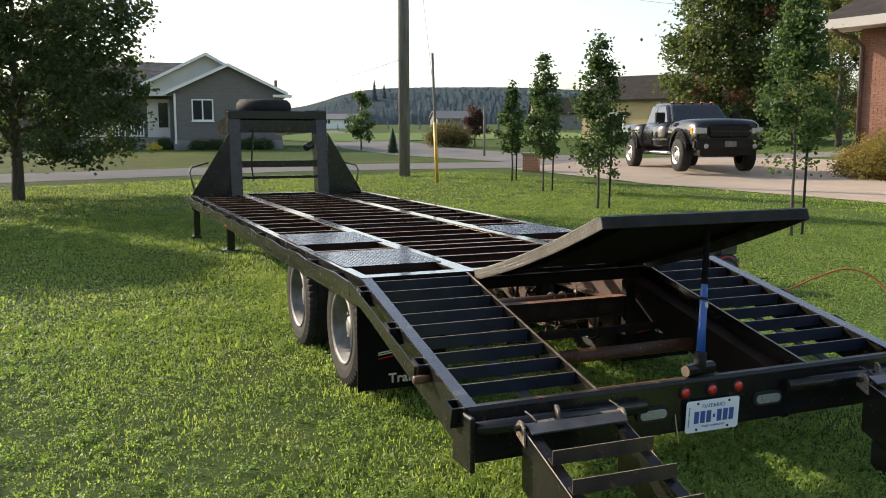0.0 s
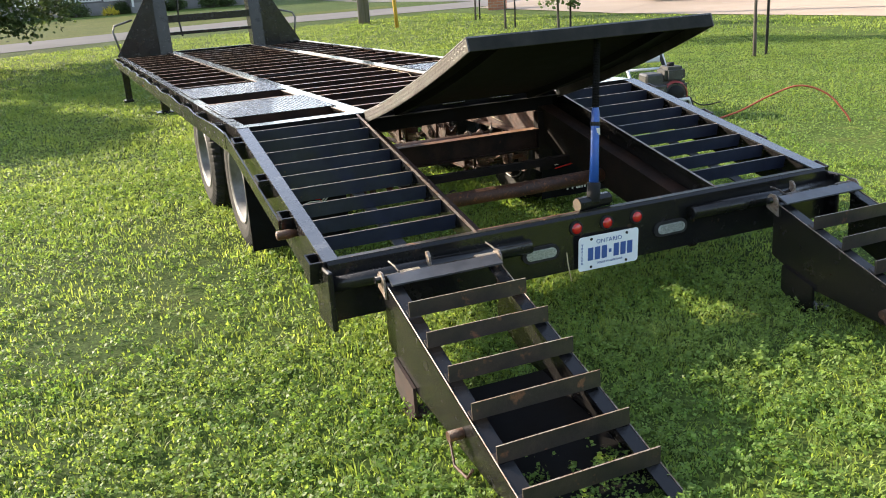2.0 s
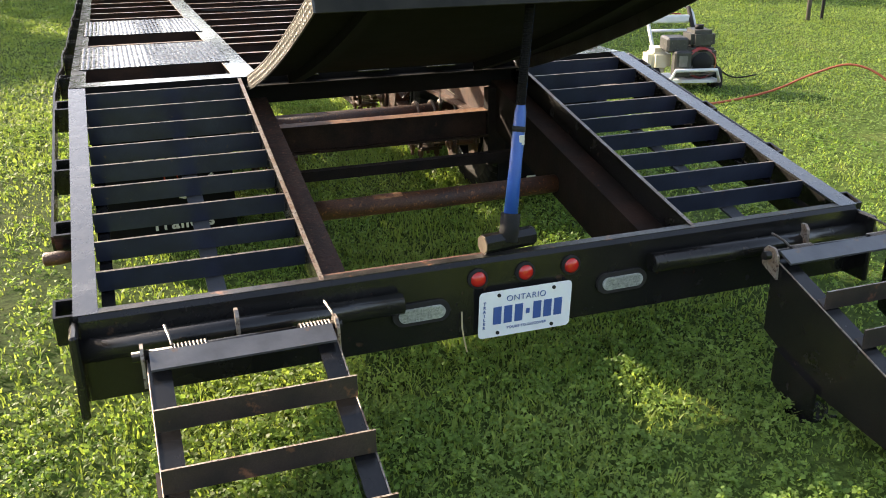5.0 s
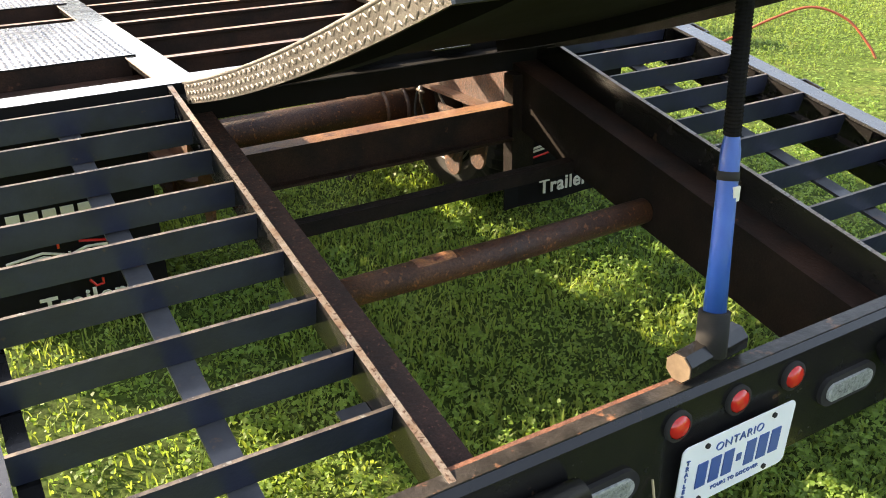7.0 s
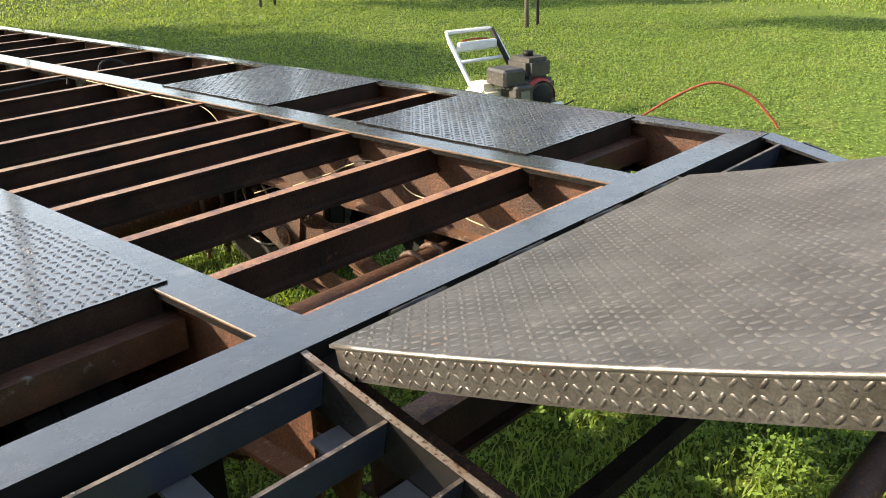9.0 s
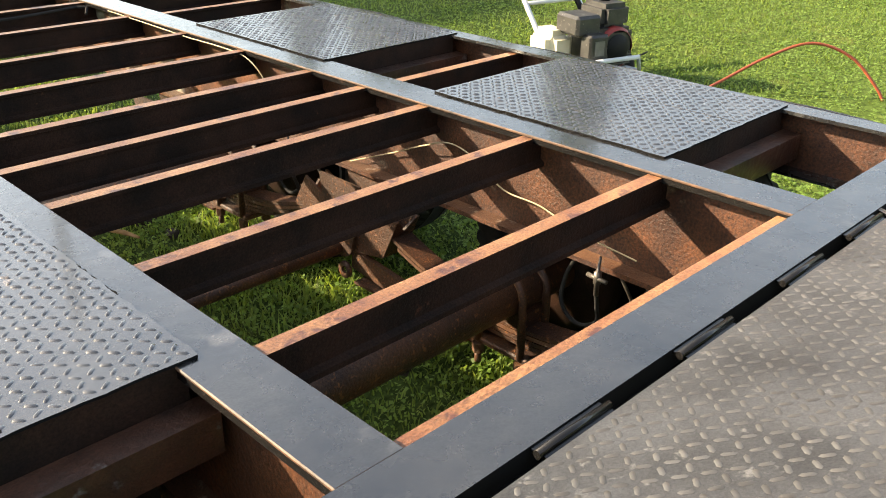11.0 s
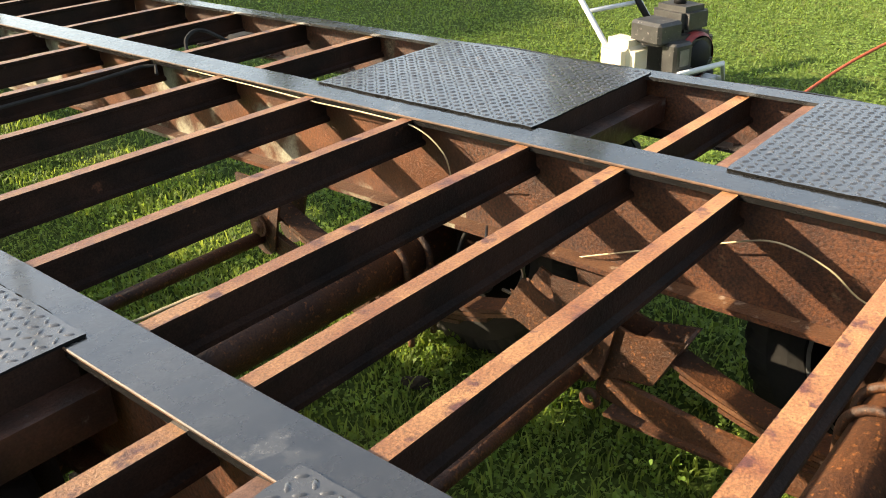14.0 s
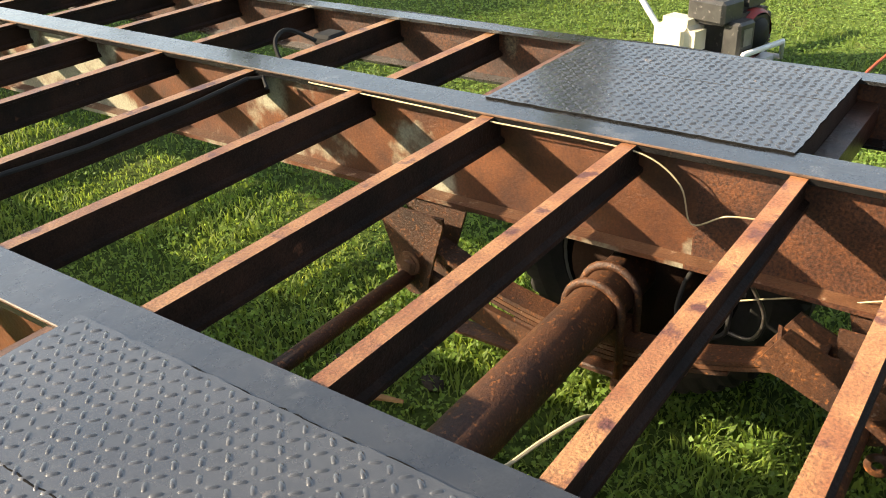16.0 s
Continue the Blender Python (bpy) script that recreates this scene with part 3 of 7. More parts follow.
for x0, x1, xi, s in ((XL0, XL1, -0.6, -1), (XT0, XT1, 0.6, 1)):
    xo = x0 if s < 0 else x1
    bm = bmesh.new()
    box(bm, x0, x1, -DLEN, 0, -0.008, 0.001)
    taper(bm, s)
    dpart("dovetail_flange", bm, STRIP, "satin black top flange of the dovetail rail")
    bm = bmesh.new()
    xa, xb = sorted((xo, xo - s * 0.01))
    v = [(0, -0.008), (-DLEN, -0.008), (-DLEN - 0.02, -0.21), (-DLEN + 0.1, -0.2), (0, -0.165)]
    prism(bm, v, "x", xa, xb)
    taper(bm, s)
    dpart("dovetail_rail", bm, BLACK, "satin black sloping side rail of the dovetail")
    # inner edge: thin upright with a worn bright top, short brackets below
    bm = bmesh.new()
    xa, xb = sorted((xi - s * 0.003, xi + s * 0.011))
    box(bm, xa, xb, -DLEN + 0.005, 0, -0.085, 0.0)
    bm.normal_update()
    worn_top(bm, 0)
    dpart("inner_edge", bm, [BLACK, WORN], "black upright edge with paint worn to bare steel")
    # a lighter grey paints the sky's reflection onto this bar
    bm = bmesh.new()
    box(bm, *((-0.9, -0.85) if s < 0 else (0.852, 0.902)), -DLEN, -0.02, -0.078, -0.07)
    dpart("centre_bar", bm, GREYBAR, "grey flat bar under the slats, lightened like reflected sky")
    bm = bmesh.new()
    xe = xo - s * 0.065
    xa, xb = sorted((xe, xe - s * 0.035))
    box(bm, xa, xb, -DLEN, -0.01, -0.078, -0.07)
    taper(bm, s)
    dpart("ledge_bar", bm, BLACK)
    # upright slats
    xa, xb = sorted((xi + s * 0.012, xo - s * 0.06))
    slats = []
    for y in SLAT_Y:
        bm = bmesh.new()
        prism(bm, [(0, 0), (0.007, 0), (0.007, -0.058), (0.034, -0.058), (0.034, -0.065), (0, -0.065)], "x", xa, xb - narrow(y, s))
        bm.normal_update()
        worn_top(bm, 0)
        slats.append(mesh_of("slat", bm, [SLAT, SLATWORN]))
    gus = bmesh.new()
    xg0, xg1 = sorted((xi + s * 0.012, xi + s * 0.07))
    box(gus, xg0, xg1, 0.03, 0.1, -0.083, -0.077)
    gus = mesh_of("slat_bracket", gus, GREYBAR)
    for k, y in enumerate(SLAT_Y):
        for me in (slats[k], gus):
            ob = new(me.name.split(".")[0], me)
            ob.parent = trailer
            ob.matrix_local = DT @ pose(0, (y - 1.462) / math.cos(SLOPE), random.uniform(-0.002, 0.001), random.uniform(-2, 2))
    # rusty gussets at the outer ends of the slats
    gus = bmesh.new()
    xg = xo - s * 0.064
    prism(gus, [(xg, -0.002), (xg - s * 0.045, -0.002), (xg, -0.06)], "y", 0.008, 0.013)
    gus = mesh_of("slat_gusset", gus, RUST)
    for y in SLAT_Y:
        ob = new("slat_gusset", gus)
        ob.parent = trailer
        ob.matrix_local = DT @ pose(-narrow(y, s), (y - 1.462) / math.cos(SLOPE), -0.004)
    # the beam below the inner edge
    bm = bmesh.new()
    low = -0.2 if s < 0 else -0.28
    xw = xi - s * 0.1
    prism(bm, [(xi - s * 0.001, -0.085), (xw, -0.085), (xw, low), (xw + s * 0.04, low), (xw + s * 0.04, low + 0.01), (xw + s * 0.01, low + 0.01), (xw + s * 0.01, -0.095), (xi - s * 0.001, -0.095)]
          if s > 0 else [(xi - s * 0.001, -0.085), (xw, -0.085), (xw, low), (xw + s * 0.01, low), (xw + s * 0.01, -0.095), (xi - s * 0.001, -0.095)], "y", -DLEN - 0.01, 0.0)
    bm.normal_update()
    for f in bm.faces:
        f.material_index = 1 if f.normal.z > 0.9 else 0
    dpart("dovetail_beam", bm, [BEAMBLACK, RUSTFLAKE] if s < 0 else [BEAMBLACK, DARKRUST], "dark rusty sloping frame beam")
    # side stake pockets and rub rail
    pocket = bmesh.new()
    xw, xv = xo + s * 0.049, xo + s * 0.042
    prism(pocket, [(xo, -0.04), (xw, -0.04), (xw, 0.04), (xo, 0.04), (xo, 0.032), (xv, 0.032), (xv, -0.032), (xo, -0.032)], "z", -0.1, -0.01)
    pocket = mesh_of("stake_pocket", pocket, BLACK)
    for q in (-0.12, -0.6, -1.0, -1.4):
        ob = new("stake_pocket", pocket)
        ob.parent = trailer
        ob.matrix_local = DT @ pose(-narrow(1.462 + q * math.cos(SLOPE), s), q, 0)
    bm = bmesh.new()
    xa, xb = sorted((xo + s * 0.05, xo + s * 0.058))
    box(bm, xa, xb, -1.02, 0.05, -0.09, -0.025)
    taper(bm, s)
    dpart("rub_rail", bm, BLACK)

# cross pipes and lower cross beam between the dovetail beams
bm = bmesh.new()
tube(bm, [(-0.502, 0.815, 0.432), (0.0, 0.81, 0.43), (0.502, 0.815, 0.432)], 0.036, 16)
part("cross_pipe", bm, RUST, trailer, "rusty round cross pipe")
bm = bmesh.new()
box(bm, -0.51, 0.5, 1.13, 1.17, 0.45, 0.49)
part("cross_bar", bm, BEAMBLACK, trailer)
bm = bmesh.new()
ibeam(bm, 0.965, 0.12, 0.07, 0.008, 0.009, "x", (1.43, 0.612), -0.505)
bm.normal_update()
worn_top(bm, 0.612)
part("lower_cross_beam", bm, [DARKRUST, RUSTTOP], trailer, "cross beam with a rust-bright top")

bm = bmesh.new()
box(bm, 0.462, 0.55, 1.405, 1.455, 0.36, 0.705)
part("corner_post", bm, BEAMBLACK, trailer, "dark rusty post between the beams")
bm = bmesh.new()
pts = []
for k in range(9):
    a = radians(50 + 10 * k)
    pts.append((0.813 + 0.0375 * math.cos(a), 0.4312 + 0.0375 * math.sin(a)))
prism(bm, pts, "x", -0.245, -0.135)
part("rust_scrape", bm, RUSTTOP, trailer, "bright scraped rust on the cross pipe")

# ---- tail beam, lamps, number plate ----
ahead_of_tail = set(trailer.children)
bm = bmesh.new()
prism(bm, [(0.0, 0.25), (0.0, 0.475), (0.012, 0.487), (0.046, 0.487), (0.055, 0.48), (0.055, 0.25)], "x", XL0 + 0.012, XT1 - 0.01)
tail = part("tail_beam", bm, BLACK, trailer, "black steel tail beam with worn top edge")
bm = bmesh.new()
box(bm, XL0 + 0.06, XT1 - 0.06, 0.013, 0.045, 0.487, 0.4895)
part("top_strip", bm, mat("scuffed_beam_top", (0.012, 0.0115, 0.011), 0.36, spec=0.4, second=(0.035, 0.031, 0.028), scale=16, spots=(0.17, 0.085, 0.05), spot_scale=26, spot_at=0.6, bump=0.5, grain=0.4), tail, "scuffed beam top with rust")
bm = bmesh.new()
for i in range(40):
    xa = -0.6 + 0.5 * i / 40
    yb = 0.034 + 0.006 * math.sin(i * 0.8) * math.sin(i * 0.31 + 1)
    box(bm, xa, xa + 0.0125, yb, 0.0552, 0.4825, 0.4893)
part("rusty_edge", bm, mat("red_rust_scale", (0.19, 0.07, 0.034), 0.7, second=(0.11, 0.042, 0.024), scale=18, bump=0.8, bump_scale=120, grain=0.4), tail, "rusty inner edge of the tail beam")
for x0, x1 in ((XL0 + 0.004, -0.39), (0.42, XT1 + 0.03)):
    bm = bmesh.new()
    tube(bm, [(x0, -0.032, 0.41), (x1, -0.032, 0.405)], 0.031, 16)
    part("hinge_pipe", bm, BLACK, trailer, "black hinge pipe on the tail beam")
bm = bmesh.new()
box(bm, XL0 - 0.012, XL0 + 0.01, -0.075, 0.12, 0.235, 0.47)
bevel(bm, 0.006)
part("end_plate", bm, BLACK, trailer)
bm = bmesh.new()
box(bm, XT1 - 0.008, XT1 + 0.012, -0.075, 0.12, 0.235, 0.47)
bevel(bm, 0.006)
part("end_plate", bm, BLACK, trailer)
for x in (-0.149, 0.003, 0.155):
    bm = bmesh.new()
    lathe(bm, [(0.0, 0.031), (-0.008, 0.031), (-0.008, 0.024)], 20, "y", (x, 0, 0.431))
    lamp = part("marker_lamp", bm, RUBBER, trailer, "small round red marker lamp in a rubber ring")
    bm = bmesh.new()
    lathe(bm, [(-0.004, 0.024), (-0.012, 0.022), (-0.017, 0.012), (-0.018, 0.0005)], 20, "y", (x, 0, 0.431))
    part("lens", bm, REDLENS, lamp, "red lens")


def oval(bm, cx, cz, w, h, y0, y1, n=24):
    pts = []
    for k in range(n):
        a = 2 * math.pi * k / n
        c, s = math.cos(a), math.sin(a)
        pts.append((cx + (w / 2 - h / 2) * (1 if c > 0 else -1) + h / 2 * c, cz + h / 2 * s))
    prism(bm, pts, "y", y0, y1)


for x, tilt in ((-0.325, 0), (0.335, 0)):
    bm = bmesh.new()
    oval(bm, x, 0.352, 0.175, 0.068, 0.002, -0.01)
    lamp = part("tail_lamp", bm, RUBBER, trailer, "oval clear tail lamp in a black rubber grommet")
    bm = bmesh.new()
    oval(bm, x, 0.352, 0.142, 0.042, 0.0, -0.015)
    part("lens", bm, CLEARLENS, lamp, "clear ribbed lens")
    bm = bmesh.new()
    for k in range(12):
        for j in range(4):
            box(bm, x - 0.06 + k * 0.0101, x - 0.0513 + k * 0.0101, -0.0158, -0.0148, 0.3345 + j * 0.0089, 0.342 + j * 0.0089)
    part("reflector", bm, CELL, lamp)
bm = bmesh.new()
pts = []
for cx, cz, a0 in ((0.138, 0.138, 0), (-0.138, 0.138, 90), (-0.138, 0.014, 180), (0.138, 0.014, 270)):
    pts += [(cx + 0.014 * math.cos(radians(a0 + d)), cz + 0.014 * math.sin(radians(a0 + d))) for d in (0, 30, 60, 90)]
prism(bm, pts, "y", -0.0, -0.0025)
bm.transform(pose(-0.002, -0.014, 0.24, 3, 0.6, 0.6))
plate = part("number_plate", bm, PLATEWHITE, trailer, "white embossed number plate with blue figures")
PLATE_POSE = pose(-0.002, -0.014, 0.24, 3, 0.6, 0.6)


def lettering(body, size, m, material, parent, label, bold=0.0, shear=0.0, space=1.0):
    """Raised words in the built-in font, as a mesh under a part."""
    cu = bpy.data.curves.new("lettering", "FONT")
    cu.body, cu.size, cu.extrude, cu.align_x, cu.shear, cu.offset, cu.space_character = body, size, 0.0012, "CENTER", shear, bold, space
    tmp = bpy.data.objects.new("lettering", cu)
    scene.collection.objects.link(tmp)
    bpy.context.view_layer.update()
    me = bpy.data.meshes.new_from_object(tmp)
    bpy.data.objects.remove(tmp)
    me.materials.clear()
    me.materials.append(material)
    word = new("lettering", me)
    word.matrix_local = m
    word.parent = parent
    return tagged(word, label)


# six narrow figure bars in two groups, a small crest between them
BARS = [(cx - 0.013, cx + 0.013, 0.043, 0.1) for cx in (-0.093, -0.058, -0.023, 0.038, 0.073, 0.108)]
BARS += [(0.001, 0.013, 0.064, 0.08)]
for xa, xb, za, zb in BARS:
    bm = bmesh.new()
    box(bm, xa, xb, -0.0045, -0.002, za, zb)
    bm.transform(PLATE_POSE)
    part("figure_bar", bm, PLATEBLUE, plate, "blue figure bar")
lettering("ONTARIO", 0.027, PLATE_POSE @ pose(0.0, -0.0035, 0.114, 90, 0, 0), PLATEBLUE, plate, "blue raised word", -0.0003, 0, 1.1)
lettering("YOURS TO DISCOVER", 0.0125, PLATE_POSE @ pose(0.005, -0.0035, 0.022, 90, 0, 0), PLATEBLUE, plate, "small blue raised words", -0.0001, 0, 1.1)
for k, ch in enumerate("TRAILER"):
    lettering(ch, 0.0135, PLATE_POSE @ pose(-0.135, -0.0035, 0.112 - 0.0135 * k, 90, 0, 0), PLATEBLUE, plate, "small blue raised letter", 0.0003)
for x, z in ((-0.09, 0.138), (0.09, 0.138), (-0.09, 0.014), (0.09, 0.014)):
    bm = bmesh.new()
    tube(bm, [(x, -0.001, z), (x, -0.006, z)], 0.006, 8)
    bm.transform(pose(-0.002, -0.014, 0.24, 3, 0.6, 0.6))
    part("plate_bolt", bm, RUBBER, plate)
bm = bmesh.new()
tube(bm, [(-0.2, -0.004, 0.335), (-0.205, -0.02, 0.29), (-0.2, -0.025, 0.25), (-0.19, -0.022, 0.21)], 0.0025, 5)
part("loose_wire", bm, CREAM, trailer)

for ob in trailer.children:         # the tail sits a little way in under the dovetail
    if ob not in ahead_of_tail:
        ob.location.y += 0.028

# ---- ramps ----
SPRINGSTEEL = mat("oily_spring_steel", (0.16, 0.145, 0.13), 0.4, 0.6, second=(0.07, 0.06, 0.05), scale=40)
FOOT_PAINT = mat("red_brown_primer", (0.045, 0.015, 0.012), 0.7, second=(0.018, 0.011, 0.01), scale=9)


def ramp(x0, x1, name_label, foot):
    y0, z0 = -0.165, 0.452
    a = math.atan2(0.368, 1.0)
    L = 1.28
    dy, dz = -math.cos(a), -math.sin(a)
    bm = bmesh.new()
    for x in (x0, x1 - 0.009):
        v = [(y0, z0 - 0.02), (y0, 0.2), (y0 - 0.22, 0.105), (-1.28, 0.005), (-1.38, 0.004)]
        prism(bm, v, "x", x, x + 0.009)
    for xa, xb in ((x0 + 0.002, x0 + 0.055), (x1 - 0.055, x1 - 0.002)):
        prism(bm, [(y0, z0 - 0.012), (-0.35, 0.374), (-1.36, 0.012), (-1.36, 0.004), (-0.35, 0.366), (y0, z0 - 0.02)], "x", xa, xb)
    r = part("ramp", bm, [BLACK], trailer, name_label)
    bm = bmesh.new()
    prism(bm, [(y0 - 0.012, z0 + 0.006), (y0 - 0.066, z0 - 0.016), (y0 - 0.069, z0 - 0.009), (y0 - 0.015, z0 + 0.013)], "x", x0 + 0.01, x1 - 0.01)
    part("top_bar", bm, GREYBAR, r, "flat cross bar with scuffed grey paint")
    # near-black sheet that stands in for the shade inside the ramp
    bm = bmesh.new()
    prism(bm, [(y0 - 0.34, 0.11), (-1.2, 0.012), (-1.2, 0.006), (y0 - 0.34, 0.104)], "x", x0 + 0.01, x1 - 0.01)
    part("bottom_plate", bm, FLATBLACK, r)
    for k in range(6):
        y = -0.397 - k * 0.157
        z = z0 + (y - y0) * math.tan(a)
        bm = bmesh.new()
        prism(bm, [(0, 0.056), (0.006, 0.056), (0.006, 0.006), (0.034, 0.006 + 0.013), (0.034, 0.013), (0, 0.0)], "x", x0 + 0.004, x1 - 0.004)
        bm.normal_update()
        worn_top(bm, 0.056)
        bm.transform(pose(0, y, z, random.uniform(-2, 2), random.uniform(-0.4, 0.4), random.uniform(-0.4, 0.4)))
        part("cleat", bm, [CLEAT, WORN], r, "angle-iron cleat with worn rusty edge")
    bm = bmesh.new()
    tube(bm, [(x0 - 0.03, y0 + 0.006, 0.447), (x1 + 0.02, y0 + 0.006, 0.447)], 0.0135, 10)
    part("hinge_rod", bm, BLACK, r)
    for xs, xa in ((x0 + 0.068, x0 + 0.064), (x1 - 0.088, x1 + 0.004)):
        bm = bmesh.new()
        tube(bm, [(xs + 0.082 * i / 72, y0 + 0.006 + 0.017 * math.cos(i * 0.785), 0.447 + 0.017 * math.sin(i * 0.785)) for i in range(73)], 0.0035, 5)
        part("coil_spring", bm, SPRINGSTEEL, r, "dull steel coil spring")
        bm = bmesh.new()
        tube(bm, [(xa, y0 + 0.006, 0.464), (xa - 0.003, y0 + 0.03, 0.475), (xa - 0.008, y0 + 0.06, 0.482), (xa - 0.01, y0 + 0.08, 0.484)], 0.004, 6)
        part("spring_arm", bm, SPRINGSTEEL, r)
    for xs in (x0 + 0.003, x1 - 0.003):
        bm = bmesh.new()
        tube(bm, [(xs, y0, z0 - 0.011), (xs, -0.35, 0.375), (xs, -0.8, 0.214), (xs, -1.36, 0.013)], 0.0022, 6)
        part("worn_edge", bm, WORN, r, "ramp edge worn to bare steel")
    for xs in (x0 - 0.012, x1 - 0.002):
        bm = bmesh.new()
        prism(bm, [(y0 - 0.035, 0.38), (y0 - 0.03, 0.455), (y0 - 0.012, 0.474), (y0 + 0.018, 0.474), (y0 + 0.032, 0.458), (y0 + 0.034, 0.41)], "x", xs + 0.002, xs + 0.01)
        part("hinge_ear", bm, WORN, r, "worn rusty hinge ear")
    bm = bmesh.new()
    prism(bm, [(-0.24, 0.17), (-0.24, 0.06), (-0.33, 0.004), (-0.42, 0.004), (-0.42, 0.12)], "x", x0 - 0.014, x0 - 0.002)
    box(bm, x0 - 0.03, x0 + 0.1, -0.42, -0.33, 0.002, 0.01)
    part("support_foot", bm, foot, r, "worn support foot")
    bm = bmesh.new()
    tube(bm, [(x0 - 0.05, -0.8, 0.125), (x0 + 0.03, -0.8, 0.125)], 0.018, 10)
    tube(bm, [(x0 - 0.045, -0.8, 0.12), (x0 - 0.06, -0.86, 0.06), (x0 - 0.05, -0.93, 0.05), (x0 - 0.035, -0.94, 0.08)], 0.005, 6)
    part("latch_pin", bm, RUST, r, "rusty latch pin with a wire clip")
    return r


ramp(-1.085, -0.622, "black folded-down loading ramp with rusty cleats", FOOT_PAINT)
ramp(0.745, 1.208, "black folded-down loading ramp with rusty cleats", BLACK)
for x in (-0.85, 0.98):
    bm = bmesh.new()
    prism(bm, [(0.0, 0.395), (-0.035, 0.39), (-0.05, 0.41), (-0.047, 0.458), (-0.032, 0.474), (-0.014, 0.472), (-0.02, 0.45)], "x", x - 0.005, x + 0.005)
    part("hinge_lug", bm, WORN, trailer, "worn rusty tang welded to the hinge pipe")

# ---- tilted flap of tread plate, held up by the hammer ----
FL = 1.43


def on_flap(vs):
    """Bend points given as (across, -length, off the face) onto the flap."""
    vs = np.asarray(vs, dtype=float)
    u = -vs[:, 1] / FL
    slope = 0.43 * (0.74 + 0.52 * u) / 1.36
    c = 1 / np.sqrt(1 + slope ** 2)
    return np.stack([vs[:, 0], 1.455 - 1.36 * u + vs[:, 2] * slope * c, H + 0.006 + 0.43 * (0.74 * u + 0.26 * u * u) + vs[:, 2] * c], axis=1)


def flap_sheet(bm, x0, x1, n0, n1, u0=0.0, u1=1.0, k=16):
    rows = []
    for i in range(k + 1):
        yy = -FL * (u0 + (u1 - u0) * i / k)
        rows.append([bm.verts.new(p) for p in on_flap([(x0, yy, n1), (x1, yy, n1), (x1, yy, n0), (x0, yy, n0)])])
    fs = [bm.faces.new(rows[0]), bm.faces.new(rows[-1][::-1])]
    for a, b in zip(rows, rows[1:]):
        for q in range(4):
            fs.append(bm.faces.new((a[q], b[q], b[(q + 1) % 4], a[(q + 1) % 4])))
    bmesh.ops.recalc_face_normals(bm, faces=fs)


bm = bmesh.new()
flap_sheet(bm, -0.578, 0.598, -0.006, 0, 0.02)
flap = part("tread_flap", bm, [TREADBARE, LIPSTEEL], trailer, "bare tread-plate flap propped open")
vs, fs = tread_lugs(-0.57, 0.588, -FL + 0.01, -0.035, 0.0003, 0.0212, None, 0.65)
ob = new("tread_pattern", numpy_mesh("tread_pattern", on_flap(vs), fs, [TREADWORN]))
ob.parent = flap
tagged(ob, kind="stuff")
vs, fs = tread_lugs(-0.057, -0.005, -FL + 0.01, -0.06, 0.0, 0.0172, None, 0.8, 0.15, 0.47)
vs = np.stack([-0.5783 - vs[:, 2], vs[:, 1], vs[:, 0]], axis=1)
ob = new("tread_pattern", numpy_mesh("tread_pattern", on_flap(vs), fs, [LIPSTEEL]))
ob.parent = flap
tagged(ob, kind="stuff")
for x in (-0.578, 0.592):
    bm = bmesh.new()
    flap_sheet(bm, x, x + 0.006, -0.058, -0.0062, 0.03, 1.0)
    part("side_lip", bm, LIPSTEEL, flap, "bent-down lip of weathered tread plate")
# rounded bead added so that the fold shows a highlight
bm = bmesh.new()
tube(bm, [tuple(on_flap([(-0.5745, -FL * (0.03 + 0.965 * i / 24), -0.0035)])[0]) for i in range(25)], 0.0052, 8)
part("side_fold", bm, TREADBARE, flap, "rounded fold of the plate edge, set to catch light")
bm = bmesh.new()
flap_sheet(bm, -0.572, 0.592, -0.058, -0.0062, 0.994, 1.0, 1)
part("end_lip", bm, RUBBER, flap, "black painted end lip")
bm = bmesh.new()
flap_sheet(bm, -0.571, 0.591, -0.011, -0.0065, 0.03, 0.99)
under = part("underside", bm, FLATBLACK, flap, "black underside")
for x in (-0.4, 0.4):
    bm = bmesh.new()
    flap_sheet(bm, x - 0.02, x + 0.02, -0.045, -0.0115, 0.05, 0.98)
    part("stiffener", bm, FLATBLACK, under)
for x in (-0.42, -0.12, 0.18, 0.43):
    bm = bmesh.new()
    tube(bm, [(x, 1.448, H + 0.001), (x + 0.14, 1.448, H + 0.001)], 0.006, 8)
    box(bm, x + 0.005, x + 0.135, 1.424, 1.462, H - 0.004, H + 0.0005)
    part("hinge_leaf", bm, BLACK, flap, "black painted hinge leaf")

